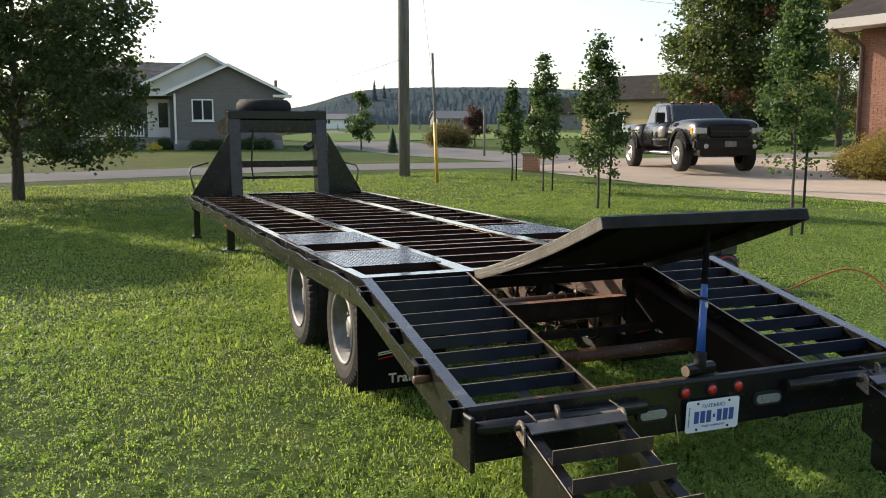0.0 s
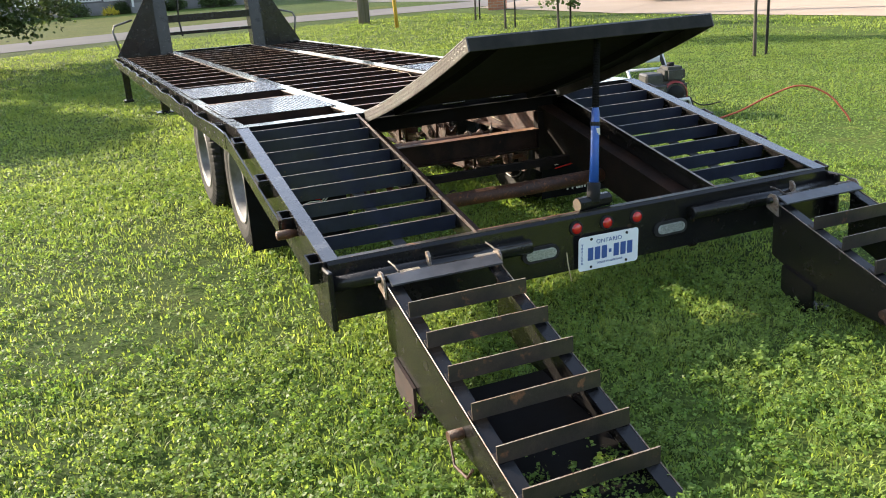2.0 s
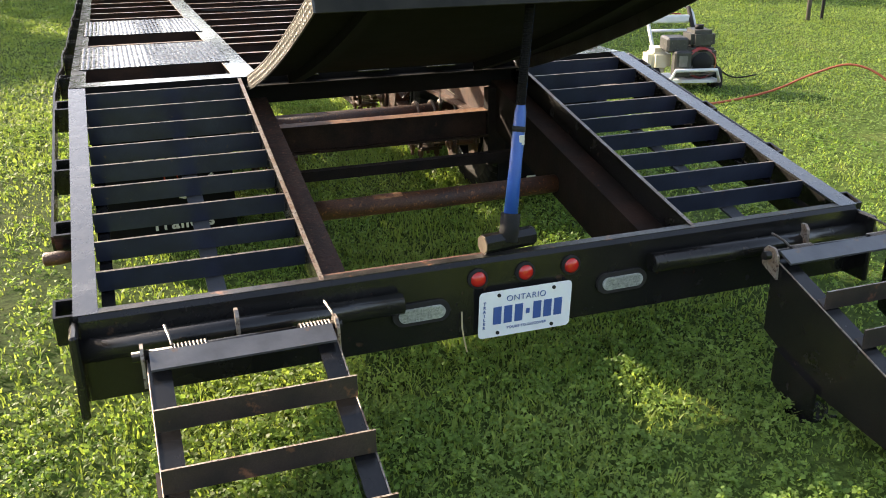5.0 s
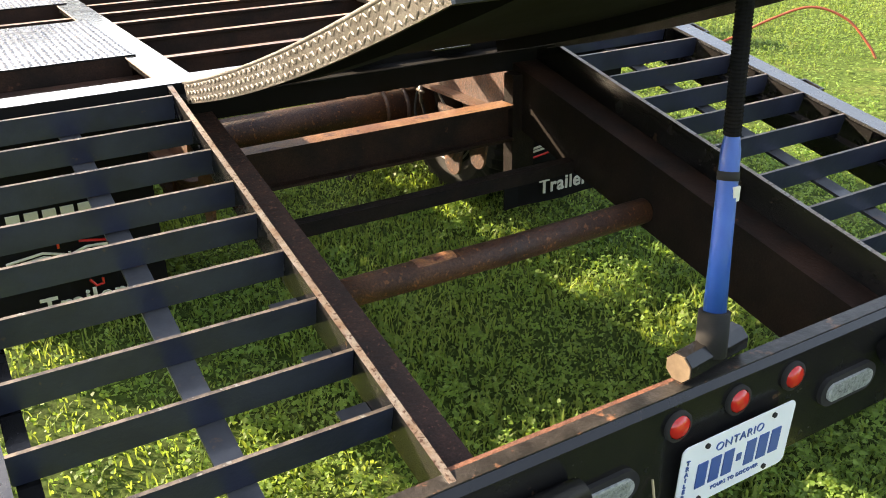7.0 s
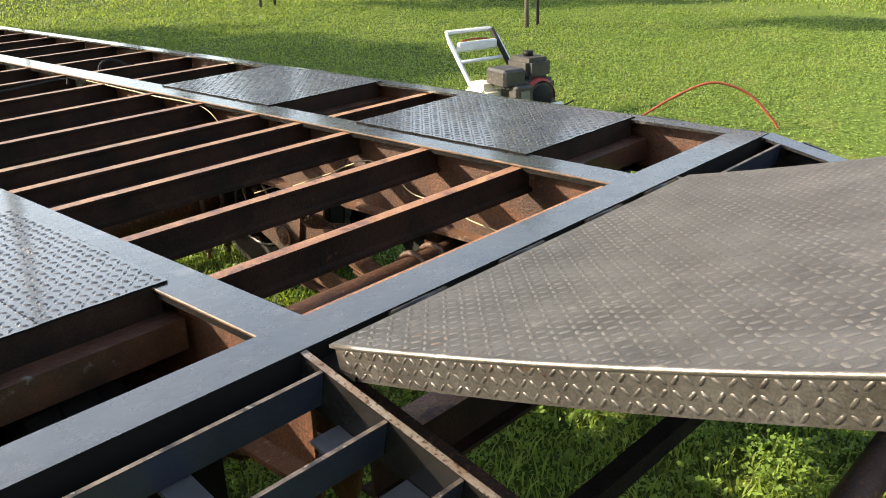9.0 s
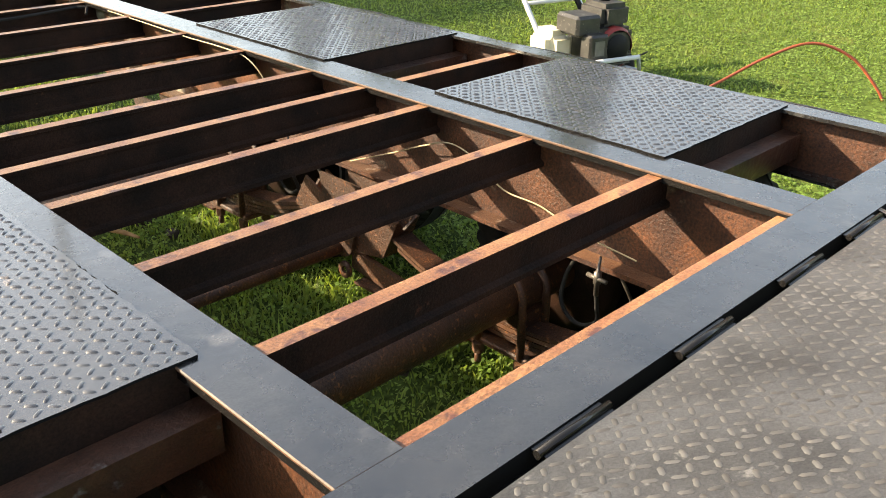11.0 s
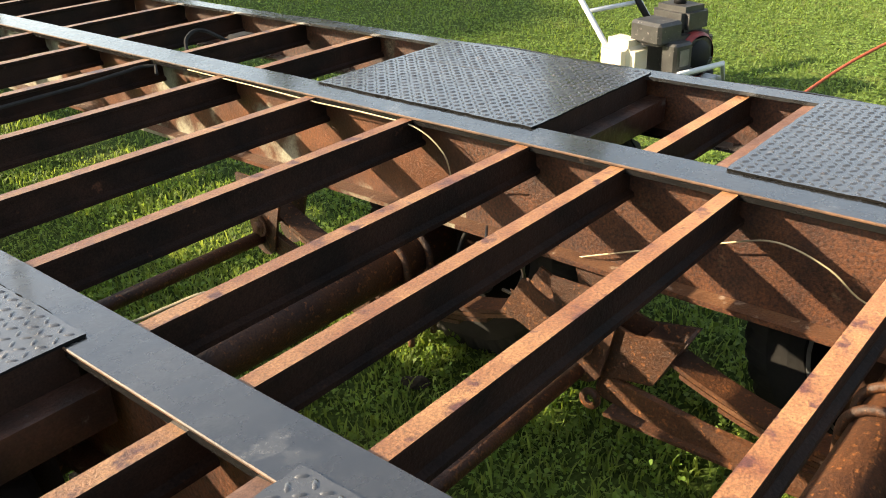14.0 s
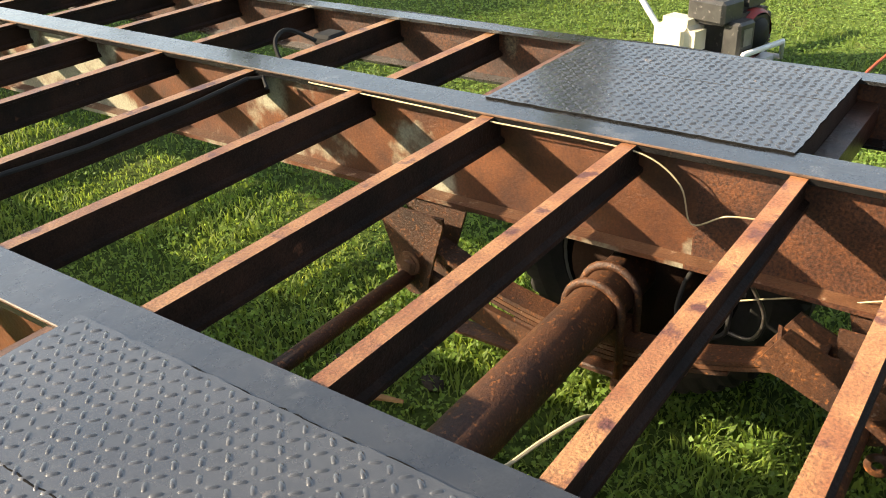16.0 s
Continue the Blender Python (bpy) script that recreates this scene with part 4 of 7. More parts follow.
# ---- wheels, axles, springs ----
def wheel(x, y, r=0.39, w=0.215, s=-1, dish=0.09, paint=RIM):
    """A tyre with its rim; s tells which way the outer face looks."""
    bm = bmesh.new()
    prof = [(-w / 2 + 0.012, 0.6 * r), (-w / 2, 0.7 * r), (-w / 2 - 0.004, 0.82 * r), (-w / 2 + 0.012, 0.95 * r), (-w / 2 + 0.03, r * 0.985), (-w * 0.2, r), (-w * 0.2, r * 0.975), (-w * 0.16, r * 0.975), (-w * 0.16, r),
            (w * 0.16, r), (w * 0.16, r * 0.975), (w * 0.2, r * 0.975), (w * 0.2, r), (w / 2 - 0.03, r * 0.985), (w / 2 - 0.012, 0.95 * r), (w / 2 + 0.004, 0.82 * r), (w / 2, 0.7 * r), (w / 2 - 0.012, 0.6 * r)]
    lathe(bm, prof, 144, "x", smooth=False)
    for v in bm.verts:
        q = math.hypot(v.co.y, v.co.z)
        notch = int((math.atan2(v.co.z, v.co.y) / (2 * math.pi) + 1) * 144 + 0.5) % 3 == 0
        if q > 0.9 * r and abs(v.co.x) > w * 0.25 and notch:
            v.co.y *= 0.965
            v.co.z *= 0.965
    tyre = part("tyre", bm, RUBBER, trailer, "worn black truck tyre")
    tyre.location = (x, y, r - 0.006 + lie(x, y))
    bm = bmesh.new()
    o = s * (w / 2 - 0.012)
    lathe(bm, [(o, 0.62 * r), (o + s * 0.012, 0.6 * r), (o - s * 0.004, 0.565 * r), (o - s * dish * 0.8, 0.53 * r), (o - s * dish, 0.44 * r), (o - s * dish * 0.9, 0.3 * r), (o - s * dish * 0.7, 0.18 * r), (o - s * dish * 0.4, 0.17 * r), (o - s * dish * 0.4, 0.001)], 36, "x")
    lathe(bm, [(o - s * dish, 0.5 * r), (-o, 0.56 * r), (-o, 0.62 * r)], 36, "x")
    part("rim", bm, paint, tyre, "dished steel rim")
    for k in range(8):
        bm = bmesh.new()
        a = 2 * math.pi * k / 8
        c, d = 0.27 * r * math.cos(a), 0.27 * r * math.sin(a)
        tube(bm, [(o - s * dish * 0.9, c, d), (o - s * dish * 0.5, c, d)], 0.011, 6)
        part("wheel_nut", bm, WORN, tyre)
    return tyre


AXLES = (2.2, 3.42)
for y in AXLES:
    for s in (-1, 1):
        wheel(s * 1.05, y, s=s, dish=0.11)
        wheel(s * 0.79, y, s=-s, dish=0.05, paint=FLATBLACK)
        bm = bmesh.new()
        xr = s * 0.79 - s * 0.1065
        lathe(bm, [(xr, 0.232), (xr - s * 0.006, 0.228), (xr, 0.222)], 40, "x", (0, y, 0.384 + lie(s * 0.79, y)))
        part("rim_lip", bm, RIM, trailer, "scuffed bright rim lip")
    bm = bmesh.new()
    tube(bm, [(-0.95, y, 0.43), (0.95, y, 0.43)], 0.061, 20)
    part("axle_tube", bm, RUST, trailer, "thick rusty axle tube")
    for s in (-1, 1):
        for q in (-0.045, 0.045):
            bm = bmesh.new()
            arc = [(s * 0.43 + q, y + 0.07 * math.cos(math.pi * a / 12), 0.43 + 0.07 * math.sin(math.pi * a / 12)) for a in range(13)]
            tube(bm, [(s * 0.43 + q, y + 0.07, 0.27)] + arc + [(s * 0.43 + q, y - 0.07, 0.27)], 0.0105, 8)
            part("axle_clamp", bm, RUST, trailer, "rusty U-bolt round the axle")
        bm = bmesh.new()
        lathe(bm, [(s * 0.6, 0.02), (s * 0.6, 0.165), (s * 0.66, 0.17), (s * 0.68, 0.1)], 28, "x", (0, y, 0.42))
        part("brake_drum", bm, DARKRUST, trailer)
def hanger(xc, y, wide, bolt_z):
    """Two plates under the main beam, broad at the flange and rounded at the foot, with a bolt through them."""
    for e in (-0.056, 0.047):
        bm = bmesh.new()
        foot = [(y - 0.05 * math.cos(math.pi * k / 8), 0.362 - 0.05 * math.sin(math.pi * k / 8)) for k in range(9)]
        prism(bm, [(y - wide, 0.553), (y - wide, 0.53), (y - 0.068, 0.43)] + foot + [(y + 0.062, 0.43), (y + wide, 0.53), (y + wide, 0.553)], "x", xc + e, xc + e + 0.009)
        part("spring_hanger", bm, RUST, trailer, "rusty hanger plate")
    bm = bmesh.new()
    tube(bm, [(xc - 0.085, y, bolt_z), (xc + 0.085, y, bolt_z)], 0.014, 10)
    for q in (-0.07, 0.066):
        tube(bm, [(xc + q - 0.006, y, bolt_z), (xc + q, y, bolt_z)], 0.026, 6)
        tube(bm, [(xc + q - 0.002, y, bolt_z), (xc + q + 0.002, y, bolt_z)], 0.034, 16)
    part("hanger_bolt", bm, PALERUST, trailer, "rusty bolt with nut and washer")


def rocker(xc, y):
    """The equaliser between the two springs: a bent open channel with notched ends."""
    bm = bmesh.new()
    side = [(y - 0.235, 0.487), (y - 0.17, 0.358), (y - 0.04, 0.335), (y + 0.06, 0.345), (y + 0.18, 0.395), (y + 0.235, 0.41), (y + 0.175, 0.512), (y + 0.09, 0.475), (y - 0.02, 0.49), (y - 0.12, 0.465)]
    for e in (-0.042, 0.034):
        prism(bm, side, "x", xc + e, xc + e + 0.008)
    shoe = [(y - 0.17, 0.358), (y - 0.04, 0.335), (y + 0.06, 0.345), (y + 0.18, 0.395)]
    prism(bm, shoe + [(p, z + 0.009) for p, z in shoe[::-1]], "x", xc - 0.0335, xc + 0.0335)
    for (ya, za), (yb, zb) in (((y - 0.17, 0.358), (y - 0.235, 0.487)), ((y + 0.18, 0.395), (y + 0.205, 0.47))):
        v = [bm.verts.new(p) for p in ((xc - 0.034, ya, za), (xc + 0.034, ya, za), (xc + 0.034, yb, zb), (xc, (ya + 2 * yb) / 3, (za + 2 * zb) / 3), (xc - 0.034, yb, zb))]
        f = bm.faces.new(v)
        ext = bmesh.ops.extrude_face_region(bm, geom=[f])
        bmesh.ops.translate(bm, verts=[q for q in ext["geom"] if isinstance(q, bmesh.types.BMVert)], vec=(0, 0.008, 0.002))
    bmesh.ops.recalc_face_normals(bm, faces=bm.faces[:])
    part("equaliser", bm, RUST, trailer, "rusty open-channel spring equaliser with notched ends")


def torque_arm(xc, ya, za, yb, zb):
    """A flat arm from the foot of a hanger to the axle seat."""
    bm = bmesh.new()
    n = Vector((0, yb - ya, zb - za)).normalized()
    up = Vector((0, -n.z, n.y)) * 0.03
    pts = [(ya, za), ((ya + yb) / 2, (za + zb) / 2 - 0.012), (yb, zb)]
    prism(bm, [(p + up.y, z + up.z) for p, z in pts] + [(p - up.y, z - up.z) for p, z in pts[::-1]], "x", xc - 0.009, xc + 0.009)
    box(bm, xc - 0.028, xc + 0.028, min(ya, yb) + 0.03, max(ya, yb) - 0.03, min(za, zb) - 0.022, min(za, zb) - 0.014)
    part("torque_arm", bm, RUST, trailer, "rusty torque arm")


for s in (-1, 1):
    xc = s * 0.44
    for y in AXLES:
        for k in range(4):
            bm = bmesh.new()
            half = 0.49 - 0.09 * k
            pts, low = [], []
            for i in range(17):
                u = -1 + i / 8
                yy = y + u * half
                z = 0.343 + 0.118 * (u * half / 0.49) ** 2 - 0.0135 * k
                pts.append((yy, z))
                low.append((yy, z - 0.0105))
            prism(bm, pts + low[::-1], "x", xc - 0.035, xc + 0.035)
            part("spring_leaf", bm, RUST if k != 1 else PALERUST, trailer, "rusty spring leaf")
        bm = bmesh.new()
        box(bm, xc - 0.06, xc + 0.06, y - 0.095, y + 0.095, 0.262, 0.279)
        bevel(bm, 0.004)
        part("spring_plate", bm, RUST, trailer)
        bm = bmesh.new()
        box(bm, xc - 0.04, xc + 0.04, y - 0.06, y + 0.06, 0.345, 0.385)
        part("axle_seat", bm, RUST, trailer)
        for q in (-0.045, 0.045):
            for e in (-0.07, 0.07):
                bm = bmesh.new()
                tube(bm, [(xc - s * 0.01 + q, y + e, 0.262), (xc - s * 0.01 + q, y + e, 0.235)], 0.0165, 6)
                tube(bm, [(xc - s * 0.01 + q, y + e, 0.236), (xc - s * 0.01 + q, y + e, 0.205)], 0.0095, 8)
                part("u_bolt_nut", bm, PALERUST, trailer, "rusty nut on a threaded bolt end")
    hanger(xc, 1.66, 0.09, 0.41)
    hanger(xc, 2.822, 0.088, 0.42)
    hanger(xc, 3.93, 0.1, 0.41)
    rocker(xc, 2.825)
    torque_arm(xc - s * 0.035, 2.79, 0.312, 2.28, 0.268)
    torque_arm(xc - s * 0.035, 3.92, 0.36, 3.5, 0.262)
    bm = bmesh.new()
    lathe(bm, [(-0.005, 0.012), (-0.005, 0.026), (0.005, 0.026), (0.005, 0.012), (-0.005, 0.012)], 16, "x", (xc - s * 0.07, 2.79, 0.285))
    part("tie_ring", bm, RUST, trailer, "rusty ring below the hanger")
for y, z in ((2.838, 0.335), (3.945, 0.365)):
    bm = bmesh.new()
    tube(bm, [(-0.41, y, z), (0.41, y, z)], 0.021, 12)
    part("cross_tube", bm, RUST, trailer, "thin rusty cross tube")

# added dark sheet, no known part: hides the bright grass below this bay
bm = bmesh.new()
box(bm, 0.6, 1.12, 2.62, 2.99, 0.572, 0.58)
part("fender_pan", bm, DARKRUST, trailer, "dark sheet added to black out the bay between the wheel boxes")

# ---- mud flaps ----
for s in (-1, 1):
    bm = bmesh.new()
    k = 8
    x0, x1 = (-1.2, -0.64) if s < 0 else (0.64, 1.18)
    rows = [[bm.verts.new((x0 + (x1 - x0) * i / k, 1.7 + 0.008 * math.sin(i * 1.3), z)) for i in range(k + 1)] for z in (0.1, 0.3, 0.5, 0.64)]
    for a, b in zip(rows, rows[1:]):
        for i in range(k):
            bm.faces.new((a[i], a[i + 1], b[i + 1], b[i]))
    ext = bmesh.ops.extrude_face_region(bm, geom=bm.faces[:])
    bmesh.ops.translate(bm, verts=[v for v in ext["geom"] if isinstance(v, bmesh.types.BMVert)], vec=(0, 0.008, 0))
    bmesh.ops.recalc_face_normals(bm, faces=bm.faces[:])
    mf = part("mud_flap", bm, FLATBLACK, trailer, "black rubber mud flap with cream lettering bars")
    cx = (x0 + x1) / 2
    for i in range(6):
        bm = bmesh.new()
        h0 = 0.02 if i == 3 else 0.0
        prism(bm, [(cx - 0.13 + i * 0.048, 0.42 + h0), (cx - 0.094 + i * 0.048, 0.42 + h0), (cx - 0.094 + i * 0.048, 0.465), (cx - 0.13 + i * 0.048, 0.465)], "y", 1.686, 1.6905)
        part("lettering_bar", bm, LETTER, mf, "cream lettering bar")
    tx = -0.875 if s < 0 else 0.93
    lettering("Trailers", 0.08, pose(tx, 1.688, 0.14, 90, 0, 0), LETTER, mf, "cream slab lettering", 0.0018, 0.0, 1.08)
    for name, m, line in (("cream_line", LETTER, [(-0.2, 0.325), (-0.1, 0.337), (-0.03, 0.315), (0.02, 0.33), (0.09, 0.325), (0.12, 0.355), (0.145, 0.375)]),
                          ("cream_line", LETTER, [(-0.2, 0.313), (-0.1, 0.324), (-0.03, 0.302), (0.022, 0.317), (0.095, 0.313), (0.128, 0.345), (0.15, 0.372)]),
                          ("red_line", REDLENS, [(-0.057, 0.342), (-0.055, 0.38), (-0.005, 0.392), (0.003, 0.352), (0.077, 0.338), (0.1, 0.3)]),
                          ("red_line", REDLENS, [(-0.2, 0.29), (-0.11, 0.301), (-0.05, 0.307)]),
                          ("red_line", REDLENS, [(0.01, 0.222), (0.026, 0.2), (0.046, 0.202), (0.046, 0.22)]),
                          ("cream_line", LETTER, [(-0.03, 0.325), (-0.033, 0.3), (-0.02, 0.285)])):
        bm = bmesh.new()
        tube(bm, [(tx + u, 1.689, z) for u, z in line], 0.0042, 6)
        part(name, bm, m, mf, "painted emblem outline")
    bm = bmesh.new()
    tube(bm, [(tx + 0.02 + 0.026 * math.cos(a / 8 * math.tau), 1.689, 0.297 + 0.02 * math.sin(a / 8 * math.tau)) for a in range(9)], 0.0075, 6)
    part("emblem_ring", bm, LETTER, mf, "cream emblem ring")

# ---- gooseneck ----
for (x0, x1), xo in ((BL, XL0), (BR, XR1)):
    s = -1 if xo < 0 else 1
    xa, xb = sorted((x0 if s < 0 else x1, 0))
    po = (-0.715 if s < 0 else 0.655)
    pi_ = (-0.56 if s < 0 else 0.5)
    bm = bmesh.new()
    prism(bm, [(YF - 0.1, H - 0.2), (YF + 0.12, H - 0.2), (YF + 0.3, 1.97), (YF + 0.02, 1.97)], "x", *sorted((po, pi_)))
    part("upright", bm, BLACK, trailer, "black gooseneck upright")
    bm = bmesh.new()
    prism(bm, [(xo, H), (po, 1.66), (po, H)], "y", YF - 0.05, YF - 0.038)
    part("gusset", bm, BLACK, trailer, "black triangular gusset plate")
    bm = bmesh.new()
    prism(bm, [(YF, 1.66), (YF + 0.12, 1.97), (YF + 2.2, 1.83), (YF + 2.2, 1.62)], "x", *sorted((pi_ * 0.98, pi_ * 0.8)))
    part("neck_beam", bm, BLACK, trailer, "black gooseneck beam")
    bm = bmesh.new()
    tube(bm, [(xo - s * 0.06, YF + 0.05, H + 0.02), (xo - s * 0.0, YF + 0.1, H + 0.3), (xo - s * 0.03, YF + 0.12, H + 0.37), (xo - s * 0.26, YF + 0.15, H + 0.43)], 0.013, 8)
    part("grab_handle", bm, RIM, trailer, "bent steel grab handle")
bm = bmesh.new()
box(bm, -0.72, 0.66, YF + 0.02, YF + 0.2, 1.66, 1.84)
box(bm, -0.72, 0.66, YF + 0.0, YF + 0.14, 1.84, 1.955)
bevel(bm, 0.012)
part("head_beam", bm, BLACK, trailer, "black beam across the top of the neck")
for z, w in ((1.225, 0.045), (1.04, 0.02)):
    bm = bmesh.new()
    box(bm, -0.57, 0.51, YF - 0.03, YF + 0.02, z - w, z + w)
    part("neck_rung", bm, BLACK, trailer)
bm = bmesh.new()
tube(bm, [(-0.38, YF + 0.02, 1.7), (-0.42, YF, 1.2), (-0.4, YF - 0.02, 1.0)], 0.012, 6)
part("jack_crank", bm, BLACK, trailer)
bm = bmesh.new()
tube(bm, [(0.44, YF - 0.02, 1.5), (0.36, YF - 0.04, 1.46), (0.33, YF - 0.05, 1.44)], 0.05, 10)
part("jack_housing", bm, BLACK, trailer)
spare_bm = bmesh.new()
lathe(spare_bm, [(0.0, 0.2), (0.0, 0.33), (0.03, 0.375), (0.09, 0.39), (0.15, 0.375), (0.19, 0.33), (0.2, 0.21), (0.12, 0.2), (0.12, 0.02)], 40, "z")
spare = part("spare_tyre", spare_bm, RUBBER, trailer, "spare tyre lying flat on the neck")
spare.location = (-0.14, YF + 0.45, 1.93)
bm = bmesh.new()
lathe(bm, [(0.05, 0.2), (0.1, 0.15), (0.11, 0.02)], 24, "z")
part("rim", bm, RIM, spare)
for x, zb in ((-1.19, 0.24), (1.18, 0.24)):
    bm = bmesh.new()
    box(bm, x - 0.04, x + 0.04, YF - 0.1, YF - 0.02, zb, H - 0.1)
    box(bm, x - 0.07, x + 0.05, YF - 0.15, YF + 0.03, zb, zb + 0.03)
    bevel(bm, 0.006)
    part("step_bracket", bm, BLACK, trailer)
for x in (-0.8, 0.74):
    bm = bmesh.new()
    zg = lie(x, YF - 0.4)
    box(bm, x - 0.05, x + 0.05, YF - 0.45, YF - 0.35, zg + 0.02, H - 0.05)
    box(bm, x - 0.12, x + 0.12, YF - 0.52, YF - 0.28, zg, zg + 0.025)
    bevel(bm, 0.006)
    part("landing_leg", bm, BLACK, trailer, "black landing leg with flat foot")

# side marker lamps
for y in (6.2,):
    bm = bmesh.new()
    box(bm, XL0 - 0.016, XL0, y - 0.05, y + 0.05, H - 0.145, H - 0.1)
    bevel(bm, 0.006)
    part("marker_lamp", bm, AMBER, trailer, "amber side marker lamp")
bm = bmesh.new()
box(bm, XL0 - 0.02, XL0, 0.13, 0.2, 0.39, 0.43)
bevel(bm, 0.006)
part("marker_lamp", bm, REDLENS, trailer, "red side marker lamp")

# wiring along the right beam, lamp cable in the right bay, hoses at the wheels
WIREPTS = [[(0.46, 4.3, 0.807), (0.447, 3.9, 0.808), (0.446, 3.7, 0.805), (0.446, 3.5, 0.807), (0.448, 3.35, 0.798), (0.455, 3.27, 0.744), (0.46, 3.24, 0.66), (0.46, 3.17, 0.695), (0.47, 3.1, 0.7)],
           [(0.485, 3.14, 0.49), (0.49, 3.0, 0.54), (0.49, 2.95, 0.542), (0.49, 2.86, 0.577), (0.49, 2.7, 0.64), (0.47, 2.56, 0.7), (0.468, 2.46, 0.73), (0.47, 2.36, 0.703), (0.48, 2.29, 0.65), (0.49, 2.18, 0.637), (0.49, 2.06, 0.607), (0.49, 1.9, 0.59)]]
for pts in WIREPTS:
    bm = bmesh.new()
    tube(bm, smooth_line(pts), 0.0019, 6)
    part("cream_wire", bm, CREAM, trailer, "thin cream wire drooping along the web")
bm = bmesh.new()
tube(bm, [(-0.45, 4.49, 0.8), (-0.1, 4.482, 0.785), (0.2, 4.482, 0.79), (0.42, 4.49, 0.8), (0.45, 4.46, 0.8), (0.43, 4.43, 0.78)], 0.006, 6)
part("black_cable", bm, RUBBER, trailer, "black cable slung along a crossmember")
bm = bmesh.new()
box(bm, 0.9, 0.99, 4.62, 4.7, 0.745, 0.782)
bevel(bm, 0.01)
part("junction_box", bm, RUBBER, trailer, "black junction box")
bm = bmesh.new()
tube(bm, smooth_line([(0.88, 4.66, 0.77), (0.8, 4.7, 0.82), (0.72, 4.68, 0.8), (0.7, 4.62, 0.74), (0.78, 4.58, 0.73)]), 0.007, 6)
part("black_cable", bm, RUBBER, trailer, "looped black cable")
for y in (1.96, 3.13):
    bm = bmesh.new()
    tube(bm, smooth_line([(0.435, y, 0.51), (0.45, y + 0.005, 0.46), (0.475, y + 0.02, 0.405), (0.48, y + 0.07, 0.376), (0.48, y + 0.11, 0.39), (0.48, y + 0.13, 0.43), (0.485, y + 0.12, 0.5), (0.5, y + 0.1, 0.548)]), 0.0055, 8)
    part("brake_hose", bm, RUBBER, trailer, "looped black brake hose")
    bm = bmesh.new()
    tube(bm, smooth_line([(0.5, y - 0.02, 0.53), (0.52, y - 0.05, 0.45), (0.53, y - 0.03, 0.38), (0.54, y + 0.03, 0.37)]), 0.0045, 8)
    part("brake_hose", bm, SPRINGSTEEL, trailer, "grey braided brake hose")
    bm = bmesh.new()
    tube(bm, [(0.434, y, 0.5), (0.434, y, 0.53), (0.434, y, 0.531), (0.434, y, 0.56), (0.434, y, 0.561), (0.434, y - 0.004, 0.6)], [0.006, 0.006, 0.009, 0.009, 0.004, 0.003], 8)
    tube(bm, [(0.43, y - 0.028, 0.545), (0.434, y + 0.028, 0.545)], 0.0055, 8)
    part("hose_fitting", bm, SPRINGSTEEL, trailer, "worn steel hose tee")
bm = bmesh.new()
tube(bm, smooth_line([(-0.5, 3.125, 0.782), (-0.482, 3.115, 0.782), (-0.434, 3.098, 0.79), (-0.383, 3.074, 0.8), (-0.35, 3.066, 0.785)]), 0.0028, 6)
part("cream_wire", bm, CREAM, trailer, "loose cream wire hanging by the beam")
# release pins on the dovetail rail
for q in (-1.08,):
    bm = bmesh.new()
    tube(bm, [(XL0 - 0.085, q, -0.06), (XL0 - 0.08, q, -0.06), (XL0 - 0.035, q, -0.06), (XL0 + 0.005, q, -0.06)], [0.012, 0.02, 0.02, 0.014], 10)
    dpart("rail_pin", bm, RUST, "rusty pin in the rail")

# ---- sledgehammer propping the flap ----
hammer = thing("sledgehammer", "sledgehammer with blue handle standing on its head under the flap", "hammer")
bm = bmesh.new()
prism(bm, [(0.03 * math.cos(radians(22.5 + 45 * k)), 0.03 * math.sin(radians(22.5 + 45 * k))) for k in range(8)], "x", -0.085, 0.085)
bm.transform(pose(-0.031, 0.079, 0.519, 0, 0, 8))
part("head", bm, BLACK, hammer, "black steel hammer head")
bm = bmesh.new()
prism(bm, [(0.0275 * math.cos(radians(22.5 + 45 * k)), 0.0275 * math.sin(radians(22.5 + 45 * k))) for k in range(8)], "x", -0.0885, -0.084)
bm.transform(pose(-0.031, 0.079, 0.519, 0, 0, 8))
part("face", bm, WOODEND, hammer, "worn bright striking face")
TOP = Vector((0.075, 0.182, 1.2))
FOOT = Vector((-0.034, 0.07, 0.518))


def along(u):
    return FOOT.lerp(TOP, u)


bm = bmesh.new()
tube(bm, [along(0.0), along(0.12)], 0.029, 14)
part("collar", bm, RUBBER, hammer, "black rubber collar")
bm = bmesh.new()
tube(bm, [along(0.12), along(0.3), along(0.455), along(0.475), along(0.5), along(0.54), along(0.58), along(1.0)], [0.021, 0.019, 0.0185, 0.0185, 0.018, 0.0175, 0.0125, 0.0125], 14)
part("handle", bm, BLUE, hammer, "blue fibreglass handle")
bm = bmesh.new()
tube(bm, [along(0.462), along(0.485)], 0.0196, 14)
part("ring", bm, RUBBER, hammer, "black rubber ring")
bm = bmesh.new()
c = along(0.435)
box(bm, c.x - 0.004, c.x + 0.012, c.y - 0.0197, c.y - 0.016, c.z - 0.016, c.z + 0.012)
part("worn_sticker", bm, LETTER, hammer, "worn pale sticker")
